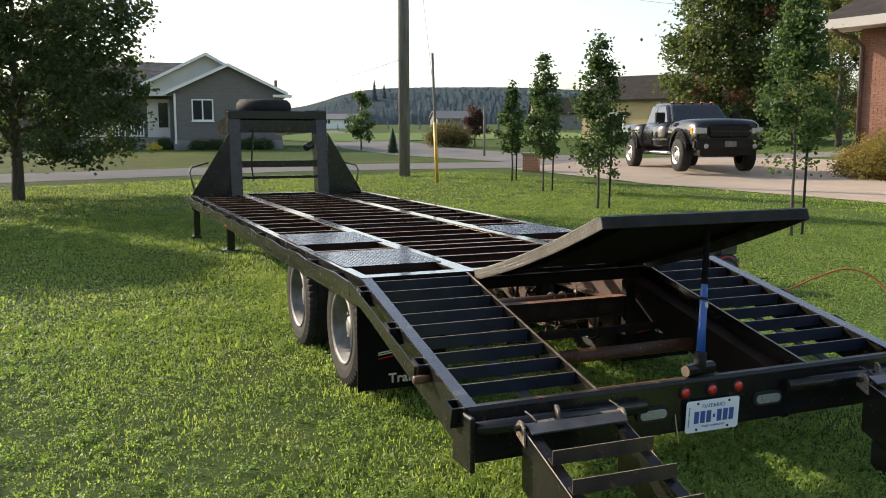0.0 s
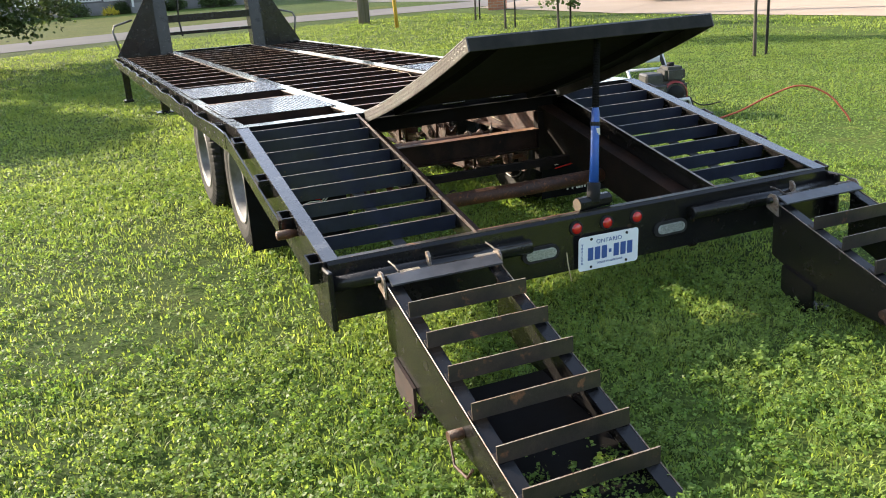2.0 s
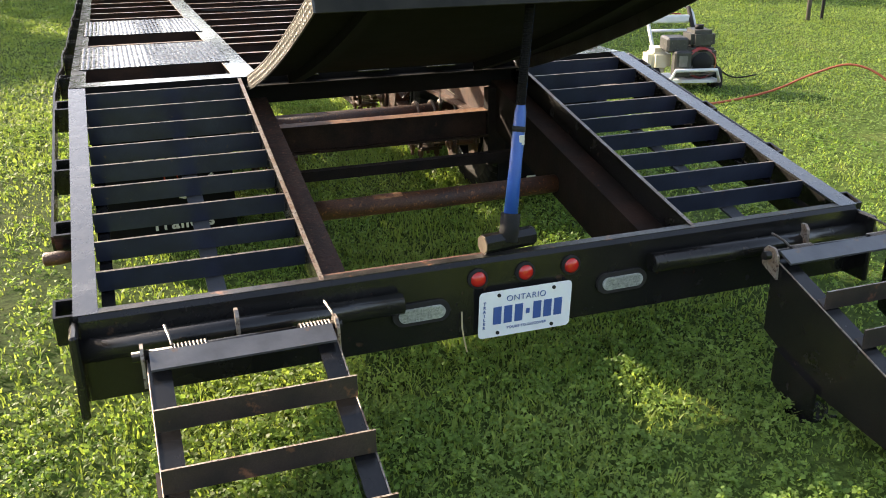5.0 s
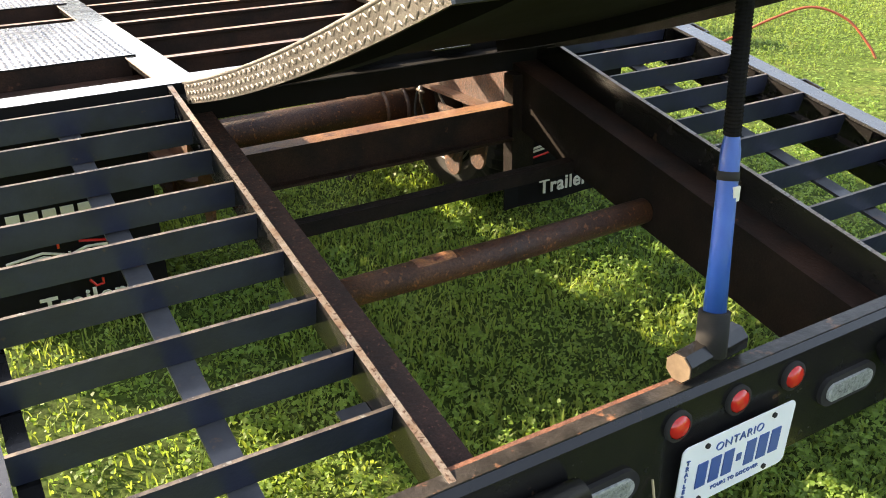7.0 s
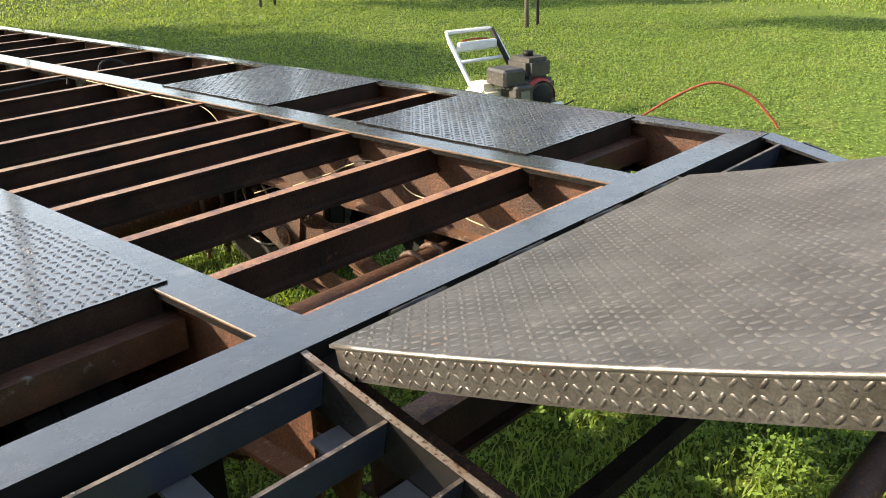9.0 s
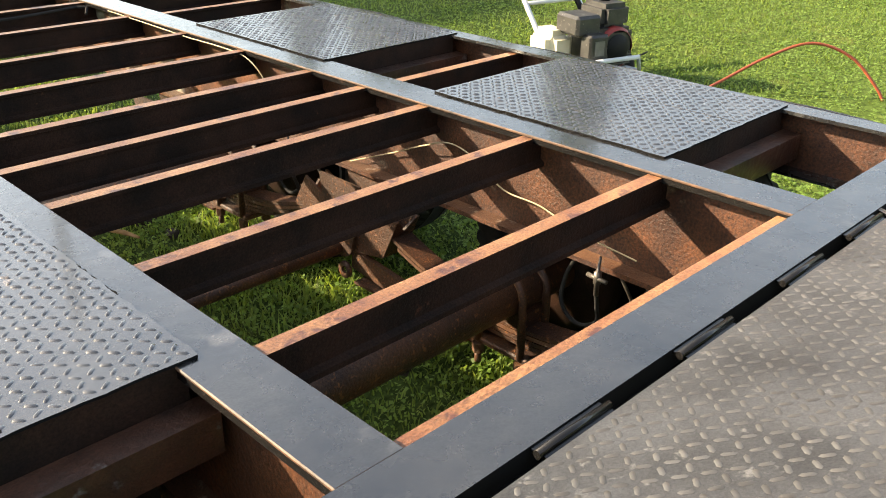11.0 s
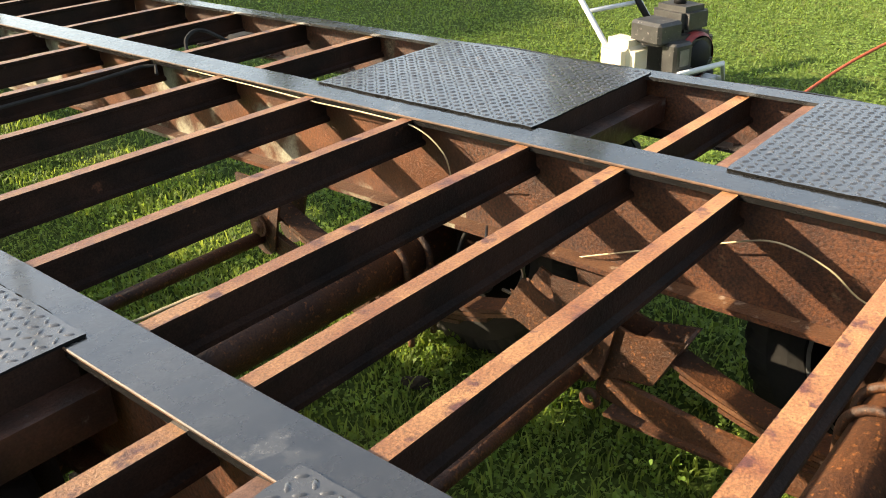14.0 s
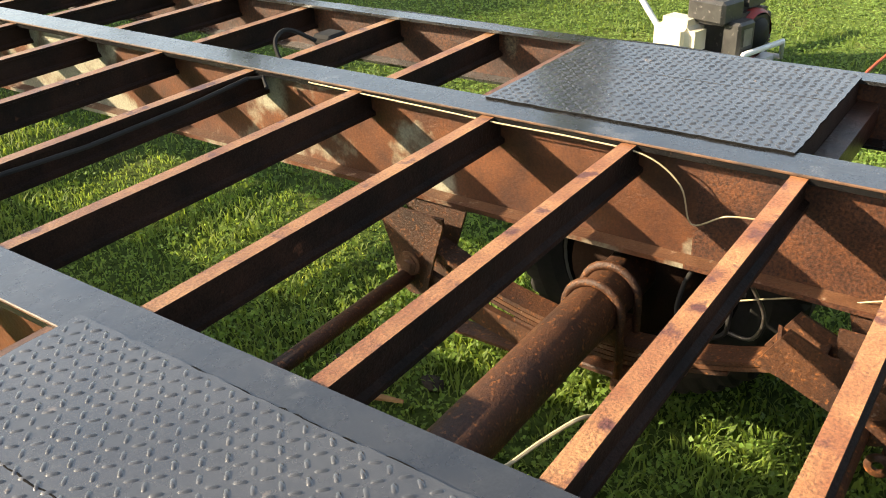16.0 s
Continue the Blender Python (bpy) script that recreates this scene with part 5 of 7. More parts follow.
# the rubber grip wraps one side of the handle and is ridged along its edge
bm = bmesh.new()
rows = []
for i in range(91):
    p = along(0.575 + 0.425 * i / 90)
    r = 0.0168 if i % 2 else 0.0148
    rows.append([bm.verts.new((p.x + r * math.cos(radians(a)), p.y + r * math.sin(radians(a)), p.z)) for a in range(85, 296, 30)])
for u, v in zip(rows, rows[1:]):
    for k in range(len(u)):
        bm.faces.new((u[k], u[(k + 1) % len(u)], v[(k + 1) % len(u)], v[k]))
bm.faces.new(rows[0][::-1])
bm.faces.new(rows[-1])
bmesh.ops.recalc_face_normals(bm, faces=bm.faces[:])
part("grip", bm, FLATBLACK, hammer, "ridged black rubber grip")

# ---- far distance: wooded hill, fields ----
# distance haze is mixed into the base colours of hill and spruces
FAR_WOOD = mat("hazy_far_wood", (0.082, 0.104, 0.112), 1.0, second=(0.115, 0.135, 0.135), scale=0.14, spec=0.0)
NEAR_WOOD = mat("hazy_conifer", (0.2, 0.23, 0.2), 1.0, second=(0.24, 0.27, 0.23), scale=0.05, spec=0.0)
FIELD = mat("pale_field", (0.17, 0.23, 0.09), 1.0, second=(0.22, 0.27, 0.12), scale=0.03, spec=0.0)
FWD, RGT = Vector((0.383, 0.924, 0)), Vector((0.924, -0.383, 0))
EYE0 = Vector((-2.68, -3.2, 0))


def spot(px, depth):
    """A place seen from the walk's first stand: sideways fraction of the lens times depth."""
    p = EYE0 + FWD * depth + RGT * ((px - 784) / 1565.6 * depth)
    return Vector((p.x, p.y, lie(p.x, p.y)))


def ridge(px):
    return max(8 + 13.5 / (1 + math.exp(-(px - 585) / 32)) - 0.0006 * max(0, px - 870) ** 1.6, 4)


def wooded_hill():
    """A long ridge whose skin is broken up by thousands of small tree tops."""
    rng = np.random.default_rng(5)
    cols, deep = 560, 26
    vs = []
    for j in range(deep):
        for i in range(cols + 1):
            px = 330 + 1000 * i / cols
            u = j / (deep - 1)
            q = spot(px, 420 + 150 * u)
            k = np.interp(u, [0, 0.1, 0.45, 0.7, 1.0], [-0.4, 0.2, 0.8, 1.0, 0.85])
            z = q.z + ridge(px) * k + rng.normal() * 0.035 + 0.1 * math.sin(px * 0.31 + 2.1 * math.sin(j * 1.7)) * math.sin(px * 0.143 + j)
            vs.append((q.x + rng.uniform(-0.4, 0.4), q.y + rng.uniform(-1, 1), z))
    k = np.arange(deep - 1)[:, None] * (cols + 1) + np.arange(cols)[None, :]
    k = k.reshape(-1, 1)
    fs = np.concatenate([k, k + 1, k + cols + 2, k + cols + 1], axis=1)
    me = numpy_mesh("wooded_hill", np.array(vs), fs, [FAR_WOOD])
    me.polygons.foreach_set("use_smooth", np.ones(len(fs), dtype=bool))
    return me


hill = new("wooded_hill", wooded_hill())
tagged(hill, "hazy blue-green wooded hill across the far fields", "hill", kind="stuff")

# two tall spruces over the skyline and rows of young trees in the field
def spruce_mesh(name, h, r, tiers, material, seed=1):
    rng = np.random.default_rng(seed)
    vs, fs = [], []
    for t in range(tiers):
        u = t / tiers
        z0, rr = h * (0.08 + 0.86 * u), r * (1 - u) ** 0.85 + 0.03 * r
        n = 11
        for k in range(n):
            a = 2 * math.pi * (k + rng.uniform(-0.3, 0.3)) / n + t
            q = rr * rng.uniform(0.7, 1.15)
            b = len(vs)
            drop = 0.18 * q + 0.02 * h
            w = 0.28 * q + 0.02 * r
            c, s = math.cos(a), math.sin(a)
            vs += [(0, 0, z0 + 0.09 * h), (c * q * 0.6 - s * w, s * q * 0.6 + c * w, z0 - drop * 0.4), (c * q, s * q, z0 - drop), (c * q * 0.6 + s * w, s * q * 0.6 - c * w, z0 - drop * 0.4)]
            fs += [(b, b + 1, b + 2), (b, b + 2, b + 3)]
    return numpy_mesh(name, np.array(vs), np.array(fs), [material])


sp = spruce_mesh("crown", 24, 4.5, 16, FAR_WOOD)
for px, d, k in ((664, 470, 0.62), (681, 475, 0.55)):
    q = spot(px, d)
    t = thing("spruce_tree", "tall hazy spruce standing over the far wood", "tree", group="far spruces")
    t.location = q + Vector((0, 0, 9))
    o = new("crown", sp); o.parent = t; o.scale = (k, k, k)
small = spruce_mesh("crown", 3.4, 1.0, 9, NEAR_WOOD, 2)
rngf = np.random.default_rng(4)
for i in range(24):
    px = 570 + i * 28 + rngf.uniform(-5, 5)
    if 700 < px < 725:
        continue
    d = rngf.uniform(120, 185)
    t = thing("young_spruce", "small hazy young spruce in the far field", "tree", group="young spruces in the field")
    t.location = spot(px, d)
    t.rotation_euler.z = rngf.uniform(0, 6)
    o = new("crown", small); o.parent = t
    k = rngf.uniform(0.3, 0.65); o.scale = (k, k, k)
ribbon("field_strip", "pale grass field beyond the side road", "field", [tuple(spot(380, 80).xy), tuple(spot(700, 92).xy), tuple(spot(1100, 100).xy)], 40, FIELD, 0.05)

# ---- unseen screen closing the place behind, added to darken reflections ----
def back_screen():
    rng = np.random.default_rng(17)
    cols, tiers = 260, 7
    vs = []
    for j in range(tiers):
        for i in range(cols + 1):
            a = radians(150 + 240 * i / cols)
            r = 62 + 3 * j + rng.uniform(-1, 1)
            x, y = r * math.cos(a), r * math.sin(a) - 4
            top = 9 + 2.2 * math.sin(i * 0.35) + 1.5 * math.sin(i * 0.91 + 1)
            vs.append((x, y, lie(x, y) - 1 + (top + 1) * (0, 0.35, 0.62, 0.8, 0.93, 1.0, 0.9)[j] + rng.uniform(-0.5, 0.5)))
    k = (np.arange(tiers - 1)[:, None] * (cols + 1) + np.arange(cols)[None, :]).reshape(-1, 1)
    return numpy_mesh("backdrop", np.array(vs), np.concatenate([k, k + 1, k + cols + 2, k + cols + 1], axis=1), [BACKSCREEN])


BACKSCREEN = mat("dark_wood_edge", (0.035, 0.05, 0.022), 0.9, second=(0.055, 0.07, 0.03), scale=0.6, spec=0.1)
tagged(new("backdrop", back_screen()), "unseen dark green screen added behind the lawn for reflections", "woods", kind="structure")

# ---- building tools ----
ROOF = mat("grey_shingles", (0.075, 0.075, 0.08), 0.9, spec=0.1, second=(0.14, 0.135, 0.135), scale=2.5, bump=0.5, bump_scale=14)
# brown darkened to paint in the shade of the yellow house's roof slope
ROOFB = mat("brown_shingles", (0.035, 0.03, 0.028), 0.9, spec=0.1, second=(0.055, 0.048, 0.044), scale=2.0)
GLASS = mat("dark_window_glass", (0.02, 0.025, 0.03), 0.06, spec=0.8)
SIDING = mat("cream_siding", (0.72, 0.71, 0.67), 0.7, second=(0.66, 0.65, 0.6), scale=1)
YELLOW = mat("yellow_siding", (0.62, 0.5, 0.27), 0.7, second=(0.56, 0.45, 0.24), scale=1)
FOUND = mat("grey_foundation", (0.28, 0.27, 0.26), 0.9, second=(0.22, 0.21, 0.2), scale=2)


def brickwork(name, a, b, mortar, w=0.2, h=0.075):
    m = bpy.data.materials.new(name)
    m.use_nodes = True
    n, l = m.node_tree.nodes, m.node_tree.links
    tc = n.new("ShaderNodeTexCoord")
    sep = n.new("ShaderNodeSeparateXYZ")
    add = n.new("ShaderNodeMath")
    cmb = n.new("ShaderNodeCombineXYZ")
    l.new(tc.outputs["Object"], sep.inputs[0])
    l.new(sep.outputs["X"], add.inputs[0])
    l.new(sep.outputs["Y"], add.inputs[1])
    l.new(add.outputs[0], cmb.inputs["X"])
    l.new(sep.outputs["Z"], cmb.inputs["Y"])
    t = n.new("ShaderNodeTexBrick")
    t.inputs["Scale"].default_value = 1.0
    t.inputs["Brick Width"].default_value, t.inputs["Row Height"].default_value, t.inputs["Mortar Size"].default_value = w, h, 0.008
    for k, v in (("Color1", a), ("Color2", b), ("Mortar", mortar)):
        t.inputs[k].default_value = (*v, 1)
    l.new(cmb.outputs[0], t.inputs["Vector"])
    l.new(t.outputs["Color"], n["Principled BSDF"].inputs["Base Color"])
    n["Principled BSDF"].inputs["Roughness"].default_value = 0.9
    return m


GREYBRICK = brickwork("grey_brown_brick", (0.135, 0.127, 0.122), (0.16, 0.15, 0.143), (0.16, 0.153, 0.147), 0.3, 0.1)


def window(parent, x, y, z, w, h, panes=2, depth=0.08):
    """A white casement window in a wall that faces -y."""
    bm = bmesh.new()
    f = 0.07
    box(bm, x, x + w, y - depth, y + 0.02, z, z + f)
    box(bm, x, x + w, y - depth, y + 0.02, z + h - f, z + h)
    for i in range(panes + 1):
        xx = x + (w - f) * i / panes
        box(bm, xx, xx + f, y - depth, y + 0.02, z + f, z + h - f)
    win = part("window", bm, WHITE, parent, "white framed window")
    bm = bmesh.new()
    box(bm, x - 0.04, x + w + 0.04, y - depth - 0.05, y + 0.02, z - 0.06, z)
    part("sill", bm, WHITE, win)
    for i in range(panes):
        bm = bmesh.new()
        xx = x + (w - f) * i / panes + f
        box(bm, xx, x + (w - f) * (i + 1) / panes, y - 0.02, y - 0.005, z + f, z + h - f)
        part("pane", bm, GLASS, win)
    return win


def gable_roof(bm, x0, x1, y0, y1, ze, xp, zp, t=0.14, over=0.35):
    """Two roof slopes over a gable that faces -y."""
    for xa, s in ((x0, -1), (x1, 1)):
        k = (zp - ze) / abs(xp - xa)
        xe = xa + s * over
        z_e = ze - k * over
        prism(bm, [(xp, zp + t), (xe, z_e + t), (xe, z_e), (xp, zp)], "y", y0 - 0.4, y1)


def fascia(bm, x0, x1, y, ze, xp, zp, over=0.35, d=0.17):
    for xa, s in ((x0, -1), (x1, 1)):
        k = (zp - ze) / abs(xp - xa)
        xe = xa + s * over
        z_e = ze - k * over
        prism(bm, [(xp, zp + 0.15), (xe, z_e + 0.15), (xe, z_e + 0.15 - d), (xp, zp + 0.15 - d)], "y", y - 0.44, y - 0.395)


# ---- the grey bungalow across the street ----
hs = thing("bungalow", "grey-brown brick bungalow with white trim and shingle roof", "house")
hq = spot(410, 48)
hs.matrix_world = pose(hq.x, hq.y, hq.z, 0, 0, -9.5)
bm = bmesh.new()
prism(bm, [(-2.9, 0), (2.76, 0), (2.76, 3.05), (0.0, 4.4), (-2.9, 3.05)], "y", 0, 9)
part("gable_wall", bm, GREYBRICK, hs, "grey-brown brick gable wall")
bm = bmesh.new()
prism(bm, [(-5.3, 2.95), (2.5, 2.95), (-1.15, 5.02)], "y", 0.9, 9)
part("rear_gable", bm, SIDING, hs, "cream sided gable")
bm = bmesh.new()
box(bm, -14, -2.92, 2.6, 9.5, 0, 3.0)
part("main_wall", bm, GREYBRICK, hs)
bm = bmesh.new()
gable_roof(bm, -2.9, 2.76, 0, 9, 3.05, 0.0, 4.4)
part("front_roof", bm, ROOF, hs)
bm = bmesh.new()
gable_roof(bm, -5.3, 2.5, 0.9, 10, 2.95, -1.15, 5.02)
part("gable_roof", bm, ROOF, hs)
bm = bmesh.new()
v = [bm.verts.new(p) for p in ((-14.6, 0.9, 3.0), (-3.2, 0.9, 3.0), (-14.6, 10.2, 3.0), (-1.0, 10.2, 3.0), (-8.5, 5.4, 4.98), (-1.2, 5.4, 4.98))]
for f in ((0, 1, 5, 4), (2, 4, 5, 3), (0, 4, 2), (1, 3, 5), (0, 2, 3, 1)):
    bm.faces.new([v[i] for i in f])
bmesh.ops.recalc_face_normals(bm, faces=bm.faces[:])
part("main_roof", bm, ROOF, hs, "grey shingle hip roof")
bm = bmesh.new()
fascia(bm, -2.9, 2.76, 0, 3.05, 0.0, 4.4)
part("front_fascia", bm, WHITE, hs, "white roof edge")
bm = bmesh.new()
fascia(bm, -5.3, 2.5, 0.9, 2.95, -1.15, 5.02)
part("rear_fascia", bm, WHITE, hs, "white roof edge")
bm = bmesh.new()
box(bm, -14.6, -3.0, 0.84, 0.94, 2.86, 3.04)
part("porch_gutter", bm, WHITE, hs)
bm = bmesh.new()
box(bm, 2.3, 3.3, -0.44, 0.1, 2.78, 2.92)
part("eave_return", bm, WHITE, hs)
window(hs, -1.95, 0, 1.52, 1.12, 1.15)
window(hs, 0.52, 0, 1.52, 1.1, 1.15)
bm = bmesh.new()
box(bm, -2.85, -2.75, -0.1, 0.02, 0.3, 2.95)
part("downspout", bm, WHITE, hs)
bm = bmesh.new()
box(bm, -14, -2.92, 1.0, 2.6, 0.0, 0.62)
part("porch_floor", bm, FOUND, hs)
bm = bmesh.new()
box(bm, -4.45, -3.2, 2.5, 2.6, 0.65, 2.75)
door = part("front_door", bm, WHITE, hs, "white front door with side light")
bm = bmesh.new()
box(bm, -3.85, -3.35, 2.46, 2.5, 1.2, 2.55)
part("pane", bm, GLASS, door)
bm = bmesh.new()
box(bm, -3.15, -2.98, 0.98, 1.16, 0.0, 2.88)
part("porch_post", bm, GREYBRICK, hs)
rail = bmesh.new()
box(rail, -8.6, -4.4, 1.02, 1.1, 1.42, 1.5)
box(rail, -8.6, -4.4, 1.02, 1.1, 0.7, 0.76)
rl = part("porch_rail", rail, WHITE, hs, "white porch railing")
for i in range(26):
    bm = bmesh.new()
    box(bm, -8.55 + i * 0.16, -8.5 + i * 0.16, 1.04, 1.08, 0.76, 1.42)
    part("baluster", bm, WHITE, rl)
bm = bmesh.new()
box(bm, -2.93, 2.79, -0.03, 0.5, -0.3, 0.5)
part("foundation", bm, FOUND, hs)

# ---- far houses ----
def plain_house(px, d, w, wall_h, roof_h, depth, wall_m, roof_m, turn, label, along_ridge=True):
    h = thing("house", label, "house")
    q = spot(px, d)
    h.matrix_world = pose(q.x, q.y, q.z - 0.1, 0, 0, turn)
    bm = bmesh.new()
    prism(bm, [(0, 0), (depth, 0), (depth, wall_h), (depth / 2, wall_h + roof_h), (0, wall_h)], "x", -w / 2, w / 2)
    part("wall", bm, wall_m, h)
    bm = bmesh.new()
    prism(bm, [(-0.4, wall_h - 0.1), (depth / 2, wall_h + roof_h + 0.12), (depth + 0.4, wall_h - 0.1), (depth + 0.4, wall_h - 0.25), (depth / 2, wall_h + roof_h - 0.02), (-0.4, wall_h - 0.25)], "x", -w / 2 - 0.4, w / 2 + 0.4)
    part("roof", bm, roof_m, h)
    for x in (-w * 0.25, w * 0.2):
        window(h, x - 0.6, 0, 1.1, 1.2, 1.1)
    return h


plain_house(1150, 62, 11, 3.2, 1.7, 8, YELLOW, ROOFB, -60, "pale yellow house with a brown shingle roof behind the driveway")
plain_house(1008, 150, 12, 3.0, 2.6, 9, FOUND, ROOFB, -22, "grey house with a dark roof in the far field")
plain_house(600, 190, 9, 2.2, 1.0, 7, WHITE, RIM, -20, "low white barn with a pale metal roof far away")
plain_house(810, 210, 10, 2.4, 1.6, 8, FOUND, RIM, -10, "small far house with a pale roof")

# ---- poles and wires ----
TIMBER = mat("weathered_pole", (0.13, 0.115, 0.1), 0.9, second=(0.2, 0.185, 0.17), scale=3, stretch=(6, 6, 0.5), bump=0.6, bump_scale=40)
pq = spot(715, 25.3)
pole = thing("utility_pole", "weathered grey wooden utility pole on the lawn", "pole")
pole.location = pq
bm = bmesh.new()
tube(bm, [(0, 0, -0.2), (0, 0, 5), (-0.02, 0, 11)], [0.158, 0.145, 0.12], 16)
part("shaft", bm, TIMBER, pole)
bm = bmesh.new()
tube(bm, [(0.13, -0.09, 0), (0.125, -0.09, 11)], 0.012, 6)
part("ground_conduit", bm, RIM, pole)
gq = spot(773, 22.9)
gp = thing("guy_post", "thin grey post with a yellow guard sleeve", "post")
gp.location = gq
bm = bmesh.new()
tube(bm, [(0, 0, 0), (-0.1, 0.06, 3.3)], 0.032, 8)
part("shaft", bm, TIMBER, gp)
bm = bmesh.new()
tube(bm, [(0.0, 0, 0), (-0.05, 0.03, 1.55)], 0.045, 10)
part("sleeve", bm, mat("yellow_plastic", (0.6, 0.38, 0.06), 0.5, second=(0.5, 0.3, 0.05), scale=4), gp, "yellow guard sleeve")
sq = spot(856, 38)
bm = bmesh.new()
tube(bm, [(0, 0, 0), (0, 0, 2.0)], 0.05, 8)
sp_ = thing("wooden_stake", "grey wooden stake at the road edge", "post", bm, TIMBER)
sp_.location = sq
fq = spot(492, 75)
bm = bmesh.new()
tube(bm, [(0, 0, 0), (0, 0, 4.9)], 0.13, 8)
o = thing("utility_pole", "far wooden utility pole beside the bungalow", "pole", bm, TIMBER)
o.location = fq
WIRE = mat("grey_cable", (0.2, 0.2, 0.2), 0.6)


def cable(a, b, sag, r, label="thin sagging overhead cable"):
    a, b = Vector(a), Vector(b)
    bm = bmesh.new()
    tube(bm, [a.lerp(b, i / 16) - Vector((0, 0, sag * 4 * (i / 16) * (1 - i / 16))) for i in range(17)], r, 5)
    return thing("overhead_cable", label, "cable", bm, WIRE)


cable(fq + Vector((0, 0, 4.0)), pq + Vector((0, 0, 3.3)), 0.25, 0.009)
cable(pq + Vector((0.1, 0, 9.2)), gq + Vector((-0.1, 0.06, 2.6)), 0.05, 0.007, "guy cable running down to the yellow guarded post")
c1, c2 = spot(1010, 70), spot(1230, 60)
cable(c1 + Vector((0, 0, 11.6)), c2 + Vector((0, 0, 9.0)), 0.2, 0.015)
cable(c1 + Vector((0, 0, 12.0)), c2 + Vector((0, 0, 9.4)), 0.2, 0.015)

# ---- brick mailbox pillar at the driveway ----
REDBRICK = brickwork("red_brick_small", (0.32, 0.12, 0.07), (0.38, 0.16, 0.09), (0.3, 0.25, 0.21), 0.21, 0.075)
bq = spot(939, 27.2)
pil = thing("brick_pillar", "low red brick pillar with a stone cap beside the driveway", "pillar")
pil.matrix_world = pose(bq.x, bq.y, bq.z, 0, 0, -35)
bm = bmesh.new()
box(bm, -0.24, 0.24, -0.24, 0.24, -0.05, 0.52)
part("shaft", bm, REDBRICK, pil)
bm = bmesh.new()
box(bm, -0.28, 0.28, -0.28, 0.28, 0.52, 0.58)
bevel(bm, 0.01)
part("cap", bm, FOUND, pil)

# ---- the lifted black pickup ----
CARBLACK = mat("black_car_paint", (0.005, 0.005, 0.006), 0.2, spec=0.4, coat=0.3)
TRIM = mat("black_plastic_trim", (0.01, 0.01, 0.0105), 0.6, spec=0.2)
ALLOY = mat("dull_alloy", (0.5, 0.5, 0.5), 0.38, 0.7, second=(0.35, 0.35, 0.34), scale=12)
CARGLASS = mat("dark_car_glass", (0.012, 0.014, 0.016), 0.05, spec=0.9)
truck = thing("pickup_truck", "lifted black extended-cab pickup parked on the concrete driveway", "truck")
truck_yaw = 255.0
truck.matrix_world = pose(15.05, 19.65, lie(15.05, 19.65) + 0.045, 0, 0, truck_yaw) @ Matrix.Scale(1.05, 4)
# local: x ahead, y to its left, z up; wheel base 3.8


def ring_loft(bm, sections, index=0, smooth=False):
    """Skin between closed sections that have the same number of points."""
    rows = [[bm.verts.new(p) for p in s] for s in sections]
    k = len(rows[0])
    for a, b in zip(rows, rows[1:]):
        for i in range(k):
            f = bm.faces.new((a[i], a[(i + 1) % k], b[(i + 1) % k], b[i]))
            f.material_index, f.smooth = index, smooth
    bm.faces.new(rows[0]).material_index = index
    bm.faces.new(rows[-1][::-1]).material_index = index
    bmesh.ops.recalc_face_normals(bm, faces=bm.faces[:])


def bodysec(x, w, z0, z1, crown=0.03, tuck=0.05):
    h = z1 - z0
    half = [(-w + tuck, z0), (-w + 0.01, z0 + 0.12 * h), (-w, z0 + 0.35 * h), (-w, z0 + 0.6 * h), (-w + 0.015, z0 + 0.76 * h), (-w + 0.05, z0 + 0.9 * h),
            (-w + 0.11, z1 - 0.01), (-w + 0.2, z1 + 0.3 * crown), (-w * 0.45, z1 + 0.8 * crown)]
    return [(x, y, z) for y, z in half] + [(x, 0, z1 + crown)] + [(x, -y, z) for y, z in half[::-1]]


bm = bmesh.new()
ring_loft(bm, [bodysec(0.95, 0.98, 0.76, 1.47), bodysec(1.3, 0.99, 0.76, 1.5, 0.05), bodysec(1.8, 1.02, 0.76, 1.51, 0.06), bodysec(2.25, 0.99, 0.77, 1.5, 0.06), bodysec(2.55, 0.95, 0.79, 1.47, 0.06), bodysec(2.7, 0.9, 0.82, 1.41, 0.06), bodysec(2.78, 0.84, 0.86, 1.32, 0.05)], smooth=True)
part("bonnet", bm, CARBLACK, truck, "glossy black bonnet and wings")
bm = bmesh.new()
ring_loft(bm, [bodysec(-1.1, 0.98, 0.76, 1.43), bodysec(0.95, 0.98, 0.76, 1.43)], smooth=True)
part("cab_side", bm, CARBLACK, truck)
bm = bmesh.new()
ring_loft(bm, [bodysec(-3.1, 0.97, 0.8, 1.42, 0.0), bodysec(-2.95, 0.985, 0.78, 1.44, 0.0), bodysec(-1.98, 1.015, 0.78, 1.44, 0.0), bodysec(-1.14, 0.985, 0.78, 1.44, 0.0)], smooth=True)
part("cargo_bed", bm, CARBLACK, truck, "glossy black cargo bed")
bm = bmesh.new()
v = [bm.verts.new(p) for p in ((1.05, -0.93, 1.36), (1.05, 0.93, 1.36), (0.36, 0.76, 2.03), (0.36, -0.76, 2.03), (-1.08, -0.93, 1.36), (-1.08, 0.93, 1.36), (-0.86, 0.76, 2.04), (-0.86, -0.76, 2.04))]
for f in ((0, 1, 2, 3), (4, 7, 6, 5), (0, 3, 7, 4), (1, 5, 6, 2), (3, 2, 6, 7)):
    bm.faces.new([v[i] for i in f])
bmesh.ops.recalc_face_normals(bm, faces=bm.faces[:])
bevel(bm, 0.075, 4)
for f in bm.faces:
    f.smooth = True
